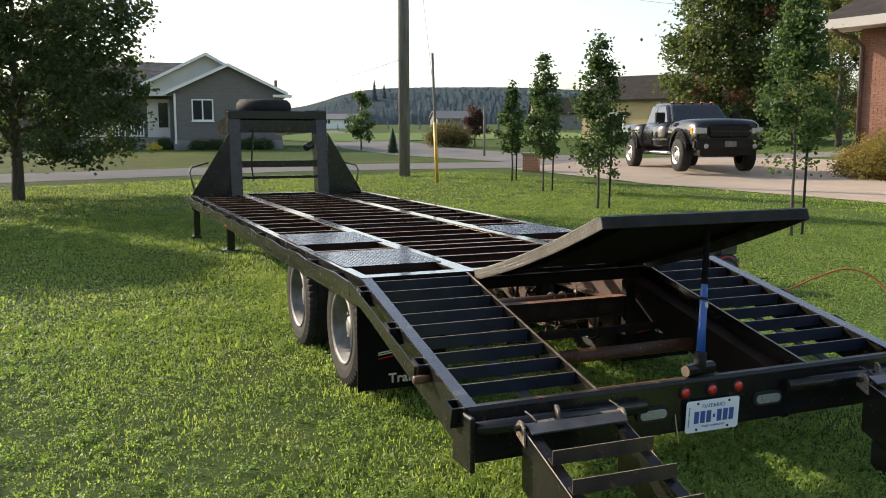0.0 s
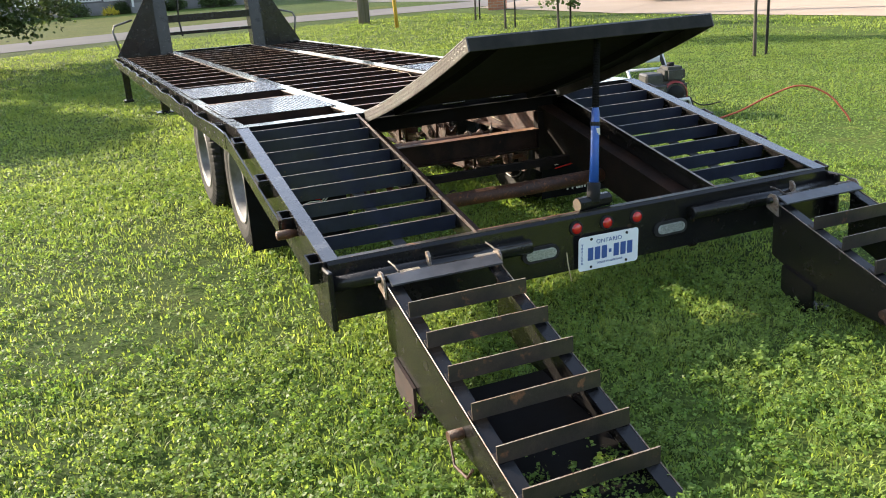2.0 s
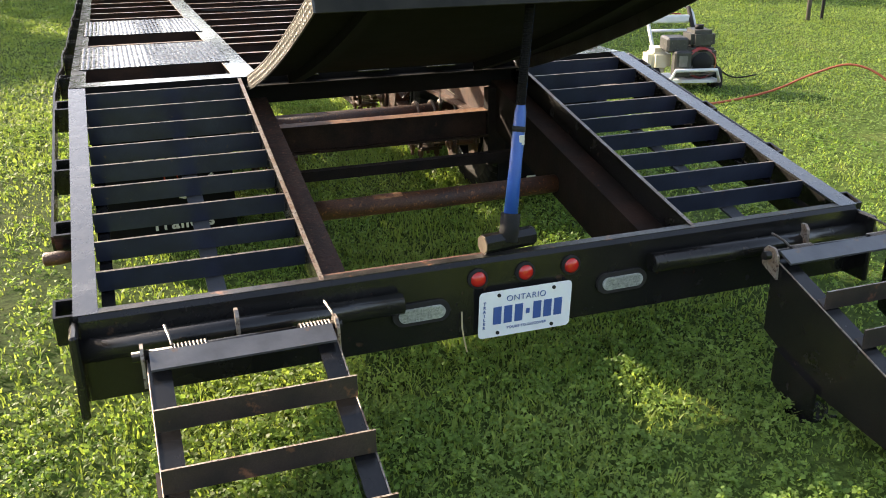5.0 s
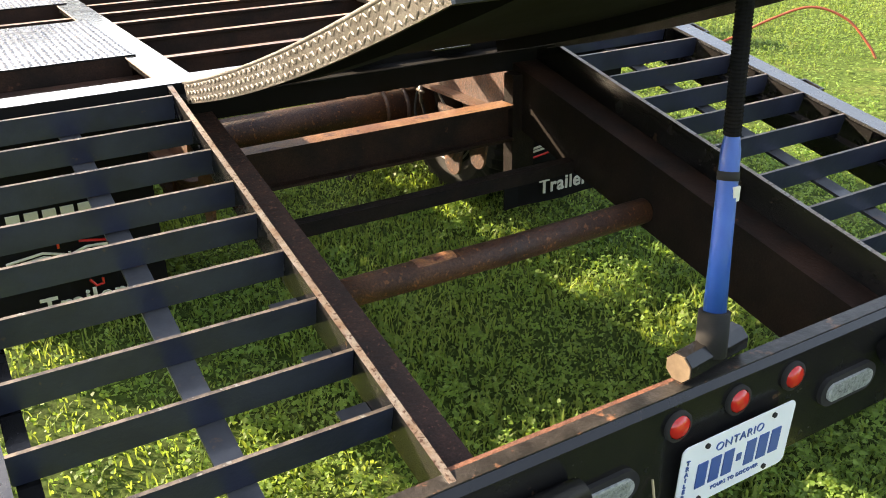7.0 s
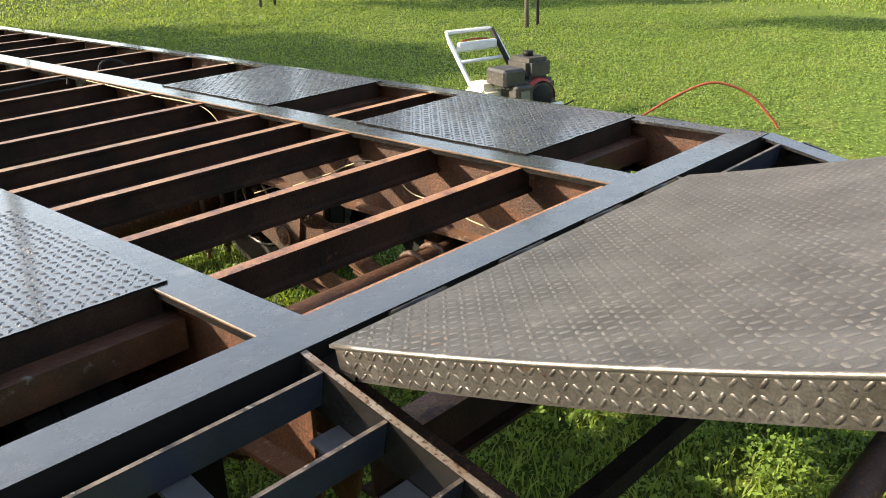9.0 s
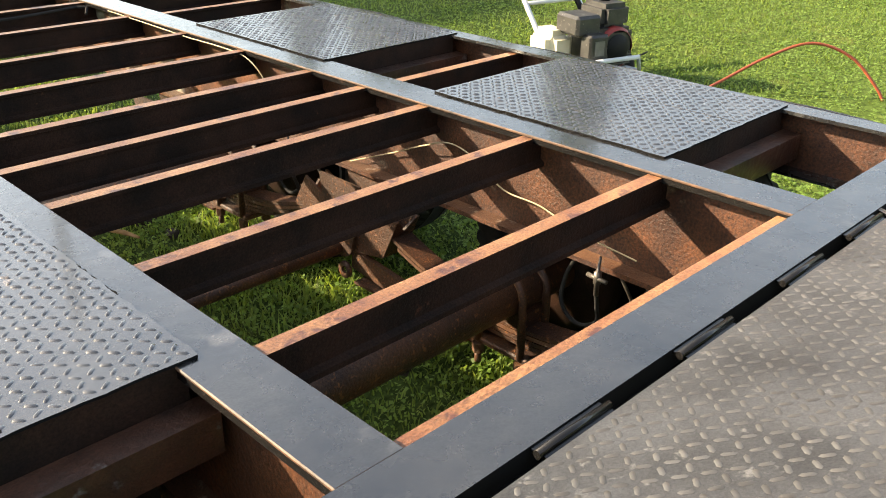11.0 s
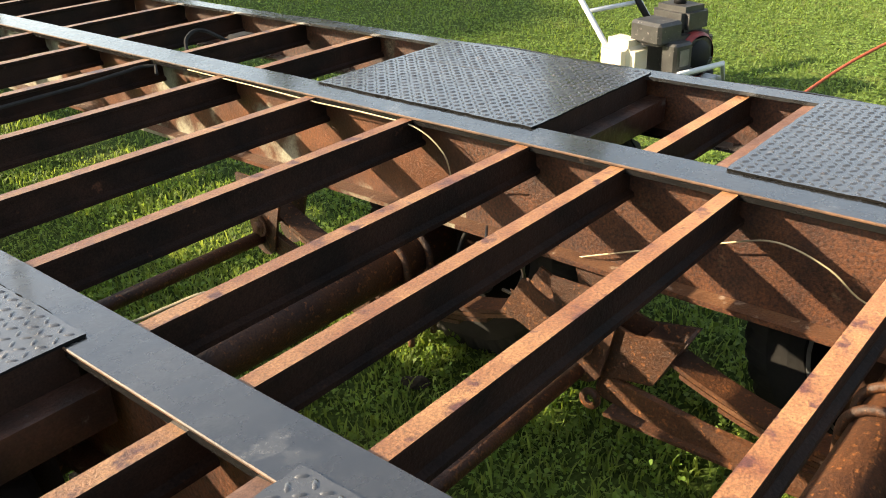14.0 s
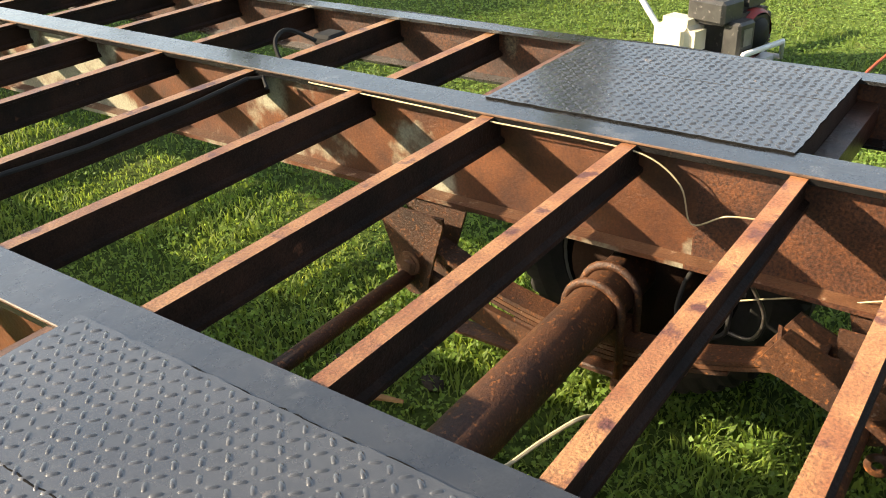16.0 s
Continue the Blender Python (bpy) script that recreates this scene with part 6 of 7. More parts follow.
part("cab_roof", bm, CARBLACK, truck, "black cab with dark glass")


def pane(pts, off, name="window_glass"):
    bm = bmesh.new()
    o = Vector(off)
    a = [bm.verts.new(Vector(p) + o) for p in pts]
    b = [bm.verts.new(Vector(p) + o * 0.2) for p in pts]
    bm.faces.new(a)
    bm.faces.new(b[::-1])
    k = len(a)
    for i in range(k):
        bm.faces.new((a[i], b[i], b[(i + 1) % k], a[(i + 1) % k]))
    bmesh.ops.recalc_face_normals(bm, faces=bm.faces[:])
    return part(name, bm, CARGLASS, truck, "dark tinted glass")


pane([(0.93, -0.8, 1.48), (0.93, 0.8, 1.48), (0.46, 0.68, 1.94), (0.46, -0.68, 1.94)], (0.012, 0, 0.012), "windscreen")
for s in (-1, 1):
    pane([(0.72, s * 0.905, 1.47), (0.3, s * 0.795, 1.93), (-0.22, s * 0.795, 1.93), (-0.22, s * 0.905, 1.47)], (0, s * 0.012, 0))
    pane([(-0.3, s * 0.905, 1.47), (-0.3, s * 0.795, 1.93), (-0.76, s * 0.795, 1.93), (-0.9, s * 0.905, 1.47)], (0, s * 0.012, 0))
    bm = bmesh.new()
    box(bm, 0.62, 0.76, s * 1.02 - 0.02, s * 1.02 + s * 0.25 + 0.02 * s, 1.46, 1.74) if s > 0 else box(bm, 0.62, 0.76, -1.27, -1.0, 1.46, 1.74)
    bevel(bm, 0.02)
    part("door_mirror", bm, TRIM, truck, "large black door mirror")
    bm = bmesh.new()
    box(bm, -0.26, 0.92, *sorted((s * 0.982, s * 0.992)), 0.95, 1.0)
    part("side_moulding", bm, CHROME, truck, "bright side moulding")
    bm = bmesh.new()
    box(bm, 0.96, 1.24, *sorted((s * 0.98, s * 0.992)), 1.16, 1.22)
    part("badge", bm, RIM, truck, "silver badge bar")
    bm = bmesh.new()
    tube(bm, [(-0.95, s * 0.9, 0.62), (-0.85, s * 1.0, 0.6), (0.95, s * 1.0, 0.6), (1.05, s * 0.9, 0.62)], 0.045, 10)
    part("side_step", bm, CHROME, truck, "chrome side step bar")
    bm = bmesh.new()
    box(bm, -0.3, -0.294, *sorted((s * 0.972, s * 0.983)), 0.86, 1.2)
    part("door_gap", bm, RUBBER, truck)
    bm = bmesh.new()
    box(bm, 0.93, 0.936, *sorted((s * 0.972, s * 0.983)), 0.86, 1.2)
    part("door_gap", bm, RUBBER, truck)
    for x in (1.82, -1.98):
        bm = bmesh.new()
        pts, inn = [], []
        for k in range(11):
            a = math.pi * k / 10
            pts.append((x + 0.6 * math.cos(a), 0.72 + 0.57 * math.sin(a)))
            inn.append((x + 0.53 * math.cos(a), 0.7 + 0.51 * math.sin(a)))
        prism(bm, pts + inn[::-1], "y", *sorted((s * 0.93, s * 1.05)))
        part("wheel_arch_flare", bm, CARBLACK, truck, "wide black wheel-arch flare")
        bm = bmesh.new()
        prism(bm, [(x + 0.5 * math.cos(math.pi * k / 12), 0.7 + 0.5 * math.sin(math.pi * k / 12)) for k in range(13)], "y", *sorted((s * 0.7, s * 0.99)))
        part("wheel_well", bm, RUBBER, truck)
        r, w = 0.45, 0.31
        bm = bmesh.new()
        lathe(bm, [(-w / 2, 0.52 * r), (-w / 2 - 0.005, 0.8 * r), (-w / 2 + 0.03, 0.96 * r), (-w / 3, r), (w / 3, r), (w / 2 - 0.03, 0.96 * r), (w / 2 + 0.005, 0.8 * r), (w / 2, 0.52 * r)], 36, "y")
        tyre = part("tyre", bm, RUBBER, truck, "large off-road tyre")
        tyre.location = (x, s * 0.93, r - 0.01)
        bm = bmesh.new()
        o = s * w / 2
        lathe(bm, [(o, 0.56 * r), (o + s * 0.01, 0.53 * r), (o - s * 0.03, 0.49 * r), (o - s * 0.06, 0.42 * r), (o - s * 0.03, 0.22 * r), (o + s * 0.01, 0.16 * r), (o + s * 0.015, 0.001)], 30, "y")
        part("rim", bm, ALLOY, tyre, "polished alloy rim")
        bm = bmesh.new()
        for k in range(8):
            a = 2 * math.pi * k / 8
            tube(bm, [(0.36 * r * math.cos(a), o - s * 0.03, 0.36 * r * math.sin(a)), (0.36 * r * math.cos(a), o - s * 0.047, 0.36 * r * math.sin(a))], 0.035, 8)
        part("rim_hole", bm, RUBBER, tyre)
    bm = bmesh.new()
    box(bm, 2.6, 2.79, *sorted((s * 0.62, s * 0.955)), 1.12, 1.29)
    bevel(bm, 0.02)
    hl = part("headlight", bm, CLEARLENS, truck, "clear headlight")
    bm = bmesh.new()
    box(bm, 2.5, 2.6, *sorted((s * 0.92, s * 0.972)), 1.13, 1.27)
    part("indicator", bm, AMBER, hl, "amber indicator")
    bm = bmesh.new()
    lathe(bm, [(2.86, 0.07), (2.9, 0.06), (2.905, 0.001)], 14, "x", (0, s * 0.68, 0.8))
    part("fog_lamp", bm, CLEARLENS, truck)
bm = bmesh.new()
box(bm, 2.68, 2.84, -0.6, 0.6, 1.0, 1.38)
bevel(bm, 0.06, 3)
gr = part("grille", bm, TRIM, truck, "black crosshair grille")
bm = bmesh.new()
box(bm, 2.84, 2.852, -0.54, 0.54, 1.17, 1.2)
part("grille_bar", bm, CARBLACK, gr)
bm = bmesh.new()
box(bm, 2.84, 2.852, -0.02, 0.02, 1.06, 1.17)
part("grille_bar", bm, CARBLACK, gr)
bm = bmesh.new()
box(bm, 2.66, 2.88, -0.99, 0.99, 0.7, 0.98)
bevel(bm, 0.05, 2)
bp = part("bumper", bm, TRIM, truck, "black front bumper")
bm = bmesh.new()
box(bm, 2.885, 2.895, -0.16, 0.16, 0.78, 0.93)
part("number_plate", bm, RIM, bp, "blank pale number plate")
bm = bmesh.new()
box(bm, 2.3, 2.75, -0.8, 0.8, 0.55, 0.72)
part("valance", bm, TRIM, truck)
bm = bmesh.new()
box(bm, -2.9, 2.3, -0.45, 0.45, 0.5, 0.75)
part("chassis", bm, RUBBER, truck)
for y in (-0.6, -0.3, 0, 0.3, 0.6):
    bm = bmesh.new()
    box(bm, 0.24, 0.33, y - 0.04, y + 0.04, 2.03, 2.06)
    bevel(bm, 0.01)
    part("cab_lamp", bm, AMBER, truck, "amber cab roof lamp")

for ob in truck.children:            # the body sits low over its wheels
    if not ob.name.startswith("tyre"):
        ob.location.z -= 0.1

# ---- brick house at the driveway ----
CLAY = mat("orange_red_brick", (0.29, 0.125, 0.08), 0.9, second=(0.35, 0.17, 0.115), scale=2, vary=0.22, bump=0.4, bump_scale=60)
MORTAR = mat("grey_mortar", (0.33, 0.28, 0.24), 0.95, second=(0.28, 0.24, 0.2), scale=4)
SOFFIT = mat("pale_soffit", (0.5, 0.48, 0.46), 0.7)
BROWN = mat("brown_gutter", (0.09, 0.06, 0.05), 0.5)
kq = spot(1509, 25.5)
bh = thing("brick_house", "orange-red brick house with pale eaves beside the driveway", "house")
bh.matrix_world = pose(kq.x, kq.y, kq.z - 0.05, 0, 0, 12) @ Matrix.Scale(1.18, 4)
# local: the wall faces -x and runs along -y from the corner
bm = bmesh.new()
box(bm, 0.005, 8, -9, 0.0, 0, 3.5)
bwall = part("wall", bm, MORTAR, bh, "orange-red brick wall")
bm = bmesh.new()
prism(bm, [(-0.75, 3.72), (4, 5.6), (8.6, 3.72), (8.6, 3.6), (-0.75, 3.6)], "y", -9.5, 0.75)
part("roof", bm, ROOFB, bh, "brown shingle roof")
bm = bmesh.new()
box(bm, -0.8, -0.72, -9.5, 0.8, 3.5, 3.72)
part("fascia", bm, SOFFIT, bh)
bm = bmesh.new()
box(bm, -0.72, 0.3, -9.4, 0.75, 3.52, 3.58)
part("soffit", bm, SOFFIT, bh)
bm = bmesh.new()
tube(bm, [(-0.78, 0.3, 3.55), (-0.6, 0.25, 3.4), (-0.2, 0.06, 3.28), (-0.07, -0.06, 3.1), (-0.065, -0.07, 0.1)], 0.05, 8)
part("downspout", bm, BROWN, bh, "brown downspout with a bend under the eave")
win_b = bmesh.new()
box(win_b, -0.04, 0.03, -4.7, -3.2, 1.75, 1.83)
box(win_b, -0.03, 0.03, -4.7, -4.62, 1.83, 3.2)
box(win_b, -0.03, 0.03, -3.3, -3.2, 1.83, 3.2)
wb = part("window", win_b, BROWN, bh, "brown framed window with white shutters")
bm = bmesh.new()
box(bm, 0.0, 0.008, -4.62, -3.3, 1.83, 3.2)
part("pane", bm, GLASS, wb)
bm = bmesh.new()
for k in range(15):
    box(bm, -0.05, -0.02, -3.14, -2.76, 1.83 + k * 0.09, 1.9 + k * 0.09)
box(bm, -0.03, -0.005, -3.18, -2.72, 1.78, 3.22)
part("shutter", bm, WHITE, wb, "white louvred shutter")

# ---- trees and shrubs ----
BARK = mat("grey_bark", (0.07, 0.055, 0.045), 0.95, second=(0.12, 0.1, 0.08), scale=7, stretch=(3, 3, 0.6), bump=1.0, bump_scale=30)
LEAF_OAK = leafy("dark_leaf", (0.05, 0.08, 0.03), (0.068, 0.1, 0.036), 0.35)
LEAF_SAP = leafy("fresh_green_leaf", (0.045, 0.085, 0.028), (0.07, 0.115, 0.04), 0.35)
LEAF_MAPLE = leafy("maple_green_leaf", (0.055, 0.085, 0.03), (0.08, 0.105, 0.035), 0.35)
LEAF_RED = leafy("maple_orange_leaf", (0.24, 0.085, 0.045), (0.2, 0.11, 0.05), 0.3)
LEAF_BIRCH = leafy("pale_birch_leaf", (0.13, 0.16, 0.05), (0.19, 0.2, 0.07), 0.4)
LEAF_YELLOW = leafy("yellow_green_leaf", (0.17, 0.17, 0.045), (0.25, 0.2, 0.06), 0.4)
LEAF_PURPLE = leafy("purple_brown_leaf", (0.07, 0.04, 0.035), (0.09, 0.06, 0.04), 0.3)
LEAF_BUSH = leafy("olive_bush_leaf", (0.11, 0.09, 0.035), (0.09, 0.1, 0.035), 0.35)
LEAF_FIR = leafy("fir_needle", (0.03, 0.055, 0.03), (0.045, 0.07, 0.035), 0.2)


def leaf_mesh(name, pts, size, mats, seed, share=None, droop=0.0):
    """Leaves as folded lozenges, each turned its own way. share: how many fall to the second material."""
    rng = np.random.default_rng(seed)
    n = len(pts)
    d = rng.normal(size=(n, 3))
    d[:, 2] = d[:, 2] * 0.6 - droop
    d /= np.linalg.norm(d, axis=1)[:, None]
    e = rng.normal(size=(n, 3))
    e -= d * np.sum(d * e, axis=1)[:, None]
    e /= np.linalg.norm(e, axis=1)[:, None]
    L = size * rng.uniform(0.7, 1.3, n)[:, None]
    up = np.cross(d, e)
    a = pts - d * L * 0.5
    b = pts + e * L * 0.36 + up * L * 0.06
    c = pts + d * L * 0.5
    f = pts - e * L * 0.36 + up * L * 0.06
    vs = np.stack([a, b, c, f], axis=1).reshape(-1, 3)
    k = np.arange(n)[:, None] * 4
    fs = np.concatenate([k + np.array([[0, 1, 2]]), k + np.array([[0, 2, 3]])], axis=1).reshape(-1, 3)
    me = numpy_mesh(name, vs, fs, mats)
    if share is not None and len(mats) > 1:
        pick = np.repeat(share.astype(np.int32), 2)
        me.polygons.foreach_set("material_index", pick)
    return me


def grow(bm, base, tip, r0, r1, bend, rng, n=6):
    pts, rs = [], []
    for i in range(n + 1):
        u = i / n
        p = Vector(base).lerp(Vector(tip), u)
        p += Vector((rng.uniform(-1, 1), rng.uniform(-1, 1), 0)) * bend * math.sin(math.pi * u)
        pts.append(p)
        rs.append(r0 + (r1 - r0) * u)
    tube(bm, pts, rs, 7)
    return pts


def tree(name, label, where, height, trunk_h, trunk_r, crown_r, leaves, size, mats, seed, profile, limbs=22, lean=(0, 0), gap=0.35, red=0.0, droop=0.0, clumps=None, group=""):
    """A trunk with limbs; leaves gathered in clumps along the limbs inside an outline. profile(u) gives the crown's half width, 0 to 1."""
    rng = np.random.default_rng(seed)
    t = thing(name, label, "tree", group=group)
    t.location = where
    bm = bmesh.new()
    tops = grow(bm, (0, 0, -0.1), (lean[0], lean[1], height * 0.94), trunk_r, trunk_r * 0.12, trunk_r * 0.8, rng, 9)
    centres = []
    for i in range(limbs):
        u = rng.uniform(0.0, 0.96)
        z0 = trunk_h + (height - trunk_h) * u * 0.9
        a = i * 2.4 + rng.uniform(-0.4, 0.4)
        reach = crown_r * profile(min(1, u + 0.08)) * rng.uniform(0.75, 1.05)
        z1 = min(height, z0 + reach * rng.uniform(0.1, 0.7) + 0.03 * height)
        f = z0 / height
        b0 = Vector((lean[0] * f, lean[1] * f, z0))
        tip = b0 + Vector((reach * math.cos(a), reach * math.sin(a), z1 - z0))
        rr = max(0.006, trunk_r * 0.35 * (1 - 0.7 * u))
        grow(bm, b0, tip, rr, rr * 0.2, 0.05 * reach, rng, 4)
        for k in (0.45, 0.75, 1.0):
            centres.append(b0.lerp(tip, k))
    n_cl = clumps or limbs * 6
    while len(centres) < n_cl:
        u = rng.uniform(0, 1)
        a = rng.uniform(0, 2 * math.pi)
        q = crown_r * profile(u) * math.sqrt(rng.uniform(0.15, 1.0))
        z = trunk_h + (height - trunk_h) * u
        centres.append(Vector((lean[0] * z / height + q * math.cos(a), lean[1] * z / height + q * math.sin(a), z)))
    part("trunk", bm, BARK, t)
    centres = np.array([tuple(c) for c in centres])
    which = rng.integers(0, len(centres), leaves)
    spread = crown_r * gap * rng.uniform(0.5, 1.1, len(centres))
    pts = centres[which] + rng.normal(size=(leaves, 3)) * spread[which][:, None] * np.array([0.55, 0.55, 0.42])
    share = None
    if red:
        hot = (rng.uniform(size=len(centres)) < red)
        share = (hot[which] & (rng.uniform(size=leaves) < 0.8)).astype(np.int32)
    crown = new("crown", leaf_mesh("crown", pts, size, mats, seed + 1, share, droop))
    crown.parent = t
    return t


def oval_crown(u):
    return max(0.08, math.sin(math.pi * (0.12 + 0.85 * u)) ** 0.75)


def cone_crown(u):
    return max(0.06, (1 - u) ** 0.7 * (0.55 + 0.45 * min(1, u * 6)))


def young_crown(u):
    return max(0.12, (1.0 - u ** 1.6) ** 0.8 * min(1, 0.5 + 1.9 * u))


oq = spot(46, 18.5)
tree("broadleaf_tree", "large dark green broadleaf tree on the lawn", oq + Vector((-0.15, 0, 0)), 6.2, 0.9, 0.14, 2.7, 62000, 0.095, [LEAF_OAK], 21, lambda u: oval_crown(0.2 + 0.75 * u), limbs=60, gap=0.13, clumps=520)
# unseen tree, set where it throws the shade on the left lawn
tree("broadleaf_tree", "out-of-view broadleaf tree added to shade the lawn", (-9.2, 16.4, lie(-9.2, 16.4)), 5.4, 1.6, 0.16, 2.0, 24000, 0.15, [LEAF_OAK], 22, lambda u: oval_crown(0.2 + 0.75 * u), limbs=50, gap=0.18, clumps=420)
for px, d, h, w, stake, seed in ((905, 23.7, 2.55, 0.42, 912, 31), (960, 20.5, 3.1, 0.5, 976, 32), (1057, 16.8, 3.15, 0.62, 1077, 33), (1402, 13.1, 3.75, 0.62, 1421, 34)):
    q = spot(px, d)
    tree("young_tree", "slender young tree with fresh green leaves tied to a stake", q, h, 0.7 if px < 1300 else 1.05, 0.028, w, int(5200 if px < 1300 else 8500), 0.075 if px < 1300 else 0.065, [LEAF_SAP], seed, young_crown, limbs=34, gap=0.33, clumps=150, group="young trees on the lawn")
    s = spot(stake, d + 0.1)
    bm = bmesh.new()
    tube(bm, [(0, 0, -0.1), (0.05, 0.02, 1.55)], 0.02, 6)
    st = thing("tree_stake", "thin dark steel stake beside a young tree", "stake", bm, TRIM, group="tree stakes")
    st.location = s
mq = spot(1290, 58)
tree("maple_tree", "tall dark green maple with orange-red patches", mq, 13.5, 0.8, 0.35, 4.4, 42000, 0.27, [LEAF_MAPLE, LEAF_RED], 41, lambda u: oval_crown(0.2 + 0.75 * u), limbs=50, gap=0.2, red=0.05, clumps=460)
wq = spot(1478, 50)
tree("birch_tree", "pale drooping birch behind the driveway", wq, 10.5, 0.9, 0.2, 2.9, 30000, 0.16, [LEAF_BIRCH], 42, lambda u: oval_crown(0.2 + 0.75 * u), limbs=36, gap=0.22, droop=0.5, clumps=220)
hq2 = spot(1400, 66)
tree("dark_shrub_tree", "dark green tree behind the pickup", hq2, 4.2, 0.4, 0.2, 5.5, 20000, 0.18, [LEAF_OAK], 43, lambda u: oval_crown(0.25 + 0.7 * u), limbs=30, gap=0.22, clumps=150)
tree("young_tree", "slim young tree at the street corner", spot(640, 46), 3.6, 0.5, 0.05, 0.75, 3600, 0.12, [LEAF_SAP], 44, young_crown, limbs=26, gap=0.33, clumps=80)
tree("purple_tree", "small purple-leaved tree beside the road", spot(839, 53), 2.3, 0.75, 0.06, 0.85, 4600, 0.12, [LEAF_PURPLE], 45, lambda u: cone_crown(u * 0.9), limbs=20, gap=0.3, clumps=60)


def shrub(name, label, where, rx, rz, leaves, size, mats, seed, cat="shrub"):
    rng = np.random.default_rng(seed)
    t = thing(name, label, cat)
    t.location = where
    bm = bmesh.new()
    for k in range(14):
        a, q = rng.uniform(0, 6.3), rng.uniform(0.3, 0.8) * rx
        grow(bm, (0.1 * math.cos(a), 0.1 * math.sin(a), -0.05), (q * math.cos(a), q * math.sin(a), rz * rng.uniform(0.6, 0.95)), 0.02, 0.005, 0.05, rng, 3)
    part("stem_cluster", bm, BARK, t)
    n = 70
    a, u = rng.uniform(0, 6.3, n), np.sqrt(rng.uniform(0, 1, n))
    c = np.stack([u * rx * np.cos(a) * 0.85, u * rx * np.sin(a) * 0.85, rz * (0.2 + 0.75 * rng.uniform(0, 1, n) * np.sqrt(np.maximum(0.05, 1 - u * u)))], axis=1)
    w = rng.integers(0, n, leaves)
    pts = c[w] + rng.normal(size=(leaves, 3)) * np.array([0.16 * rx, 0.16 * rx, 0.13 * rz])
    pts[:, 2] = np.maximum(pts[:, 2], 0.02)
    o = new("crown", leaf_mesh("crown", pts, size, mats, seed))
    o.parent = t
    return t


shrub("roadside_bush", "rounded olive-brown bush beside the road", spot(795, 51), 1.35, 1.35, 8000, 0.1, [LEAF_BUSH], 51)
for k, (px, d, r, h) in enumerate(((1545, 24.4, 1.05, 1.15), (1590, 23.6, 1.25, 1.5), (1640, 22.7, 1.25, 1.6), (1700, 21.7, 1.2, 1.35), (1765, 20.6, 1.2, 1.3))):
    shrub("hedge_shrub", "yellowing green shrub at the foot of the brick house", spot(px, d), r, h, 11000, 0.06, [LEAF_YELLOW, LEAF_SAP], 52 + k)
for k, (x, y, r, h) in enumerate(((-1.6, -0.7, 0.55, 0.6), (-0.7, -0.7, 0.6, 0.65), (1.0, -0.8, 0.6, 0.7), (1.8, -0.8, 0.5, 0.6), (-5.6, 0.3, 0.7, 0.7), (-3.4, 0.2, 0.5, 0.6))):
    w = hs.matrix_world @ Vector((x, y, 0))
    shrub("foundation_shrub", "low dark shrub along the bungalow wall", (w.x, w.y, lie(w.x, w.y)), r, h, 1800, 0.08, [LEAF_OAK], 60 + k)
w = hs.matrix_world @ Vector((-3.9, -0.6, 0))
shrub("flower_clump", "round yellow flower clump beside the porch", (w.x, w.y, lie(w.x, w.y)), 0.4, 0.45, 700, 0.08, [mat("yellow_petal", (0.6, 0.5, 0.04), 0.6)], 70, "flowers")
fir = thing("young_fir", "small dark fir on the grass island", "tree")
fir.location = spot(695, 41.6)
o = new("crown", spruce_mesh("crown", 1.25, 0.42, 14, LEAF_FIR, 8)); o.parent = fir

# ---- pressure washer and hoses on the lawn ----
ENGINE = mat("grey_engine_plastic", (0.018, 0.018, 0.0185), 0.5, second=(0.04, 0.04, 0.038), scale=14, spots=(0.14, 0.13, 0.12), spot_scale=40, spot_at=0.62)
ENGRED = mat("red_engine_cowl", (0.22, 0.025, 0.02), 0.45)
TANK = mat("off_white_plastic", (0.6, 0.54, 0.39), 0.5, second=(0.6, 0.57, 0.48), scale=6)
FRAMEW = mat("pale_grey_tube", (0.6, 0.62, 0.64), 0.35, second=(0.5, 0.52, 0.54), scale=8)
ORANGE = mat("orange_hose", (0.36, 0.075, 0.03), 0.6, second=(0.26, 0.06, 0.03), scale=10)
WX, WY = 3.46, 4.24
washer = thing("pressure_washer", "wheeled pressure washer with pale tube frame and grey engine", "pressure washer")
washer.matrix_world = pose(WX, WY, lie(WX, WY) - 0.05, 0, 0, -16) @ Matrix.Scale(0.86, 4)
# local: x along the axle, y towards the handle
bm = bmesh.new()
tube(bm, [(-0.24, 0.02, 0.12), (-0.24, 0.24, 0.35), (-0.24, 0.58, 0.7), (-0.22, 0.66, 0.76), (0.22, 0.66, 0.76), (0.24, 0.58, 0.7), (0.24, 0.24, 0.35), (0.24, 0.02, 0.12)], 0.019, 10)
tube(bm, [(-0.24, 0.43, 0.545), (0.24, 0.43, 0.545)], 0.016, 8)
tube(bm, [(-0.24, 0.05, 0.14), (-0.24, -0.34, 0.16), (-0.2, -0.36, 0.27), (0.2, -0.36, 0.27), (0.24, -0.34, 0.16), (0.24, 0.05, 0.14)], 0.018, 8)
part("frame", bm, FRAMEW, washer, "pale grey tube frame and handle")
bm = bmesh.new()
box(bm, -0.2, 0.2, 0.5, 0.55, 0.61, 0.69)
bevel(bm, 0.015)
part("tool_panel", bm, FRAMEW, washer)
bm = bmesh.new()
box(bm, -0.23, 0.23, -0.3, 0.12, 0.14, 0.17)
part("base_tray", bm, FRAMEW, washer)
bm = bmesh.new()
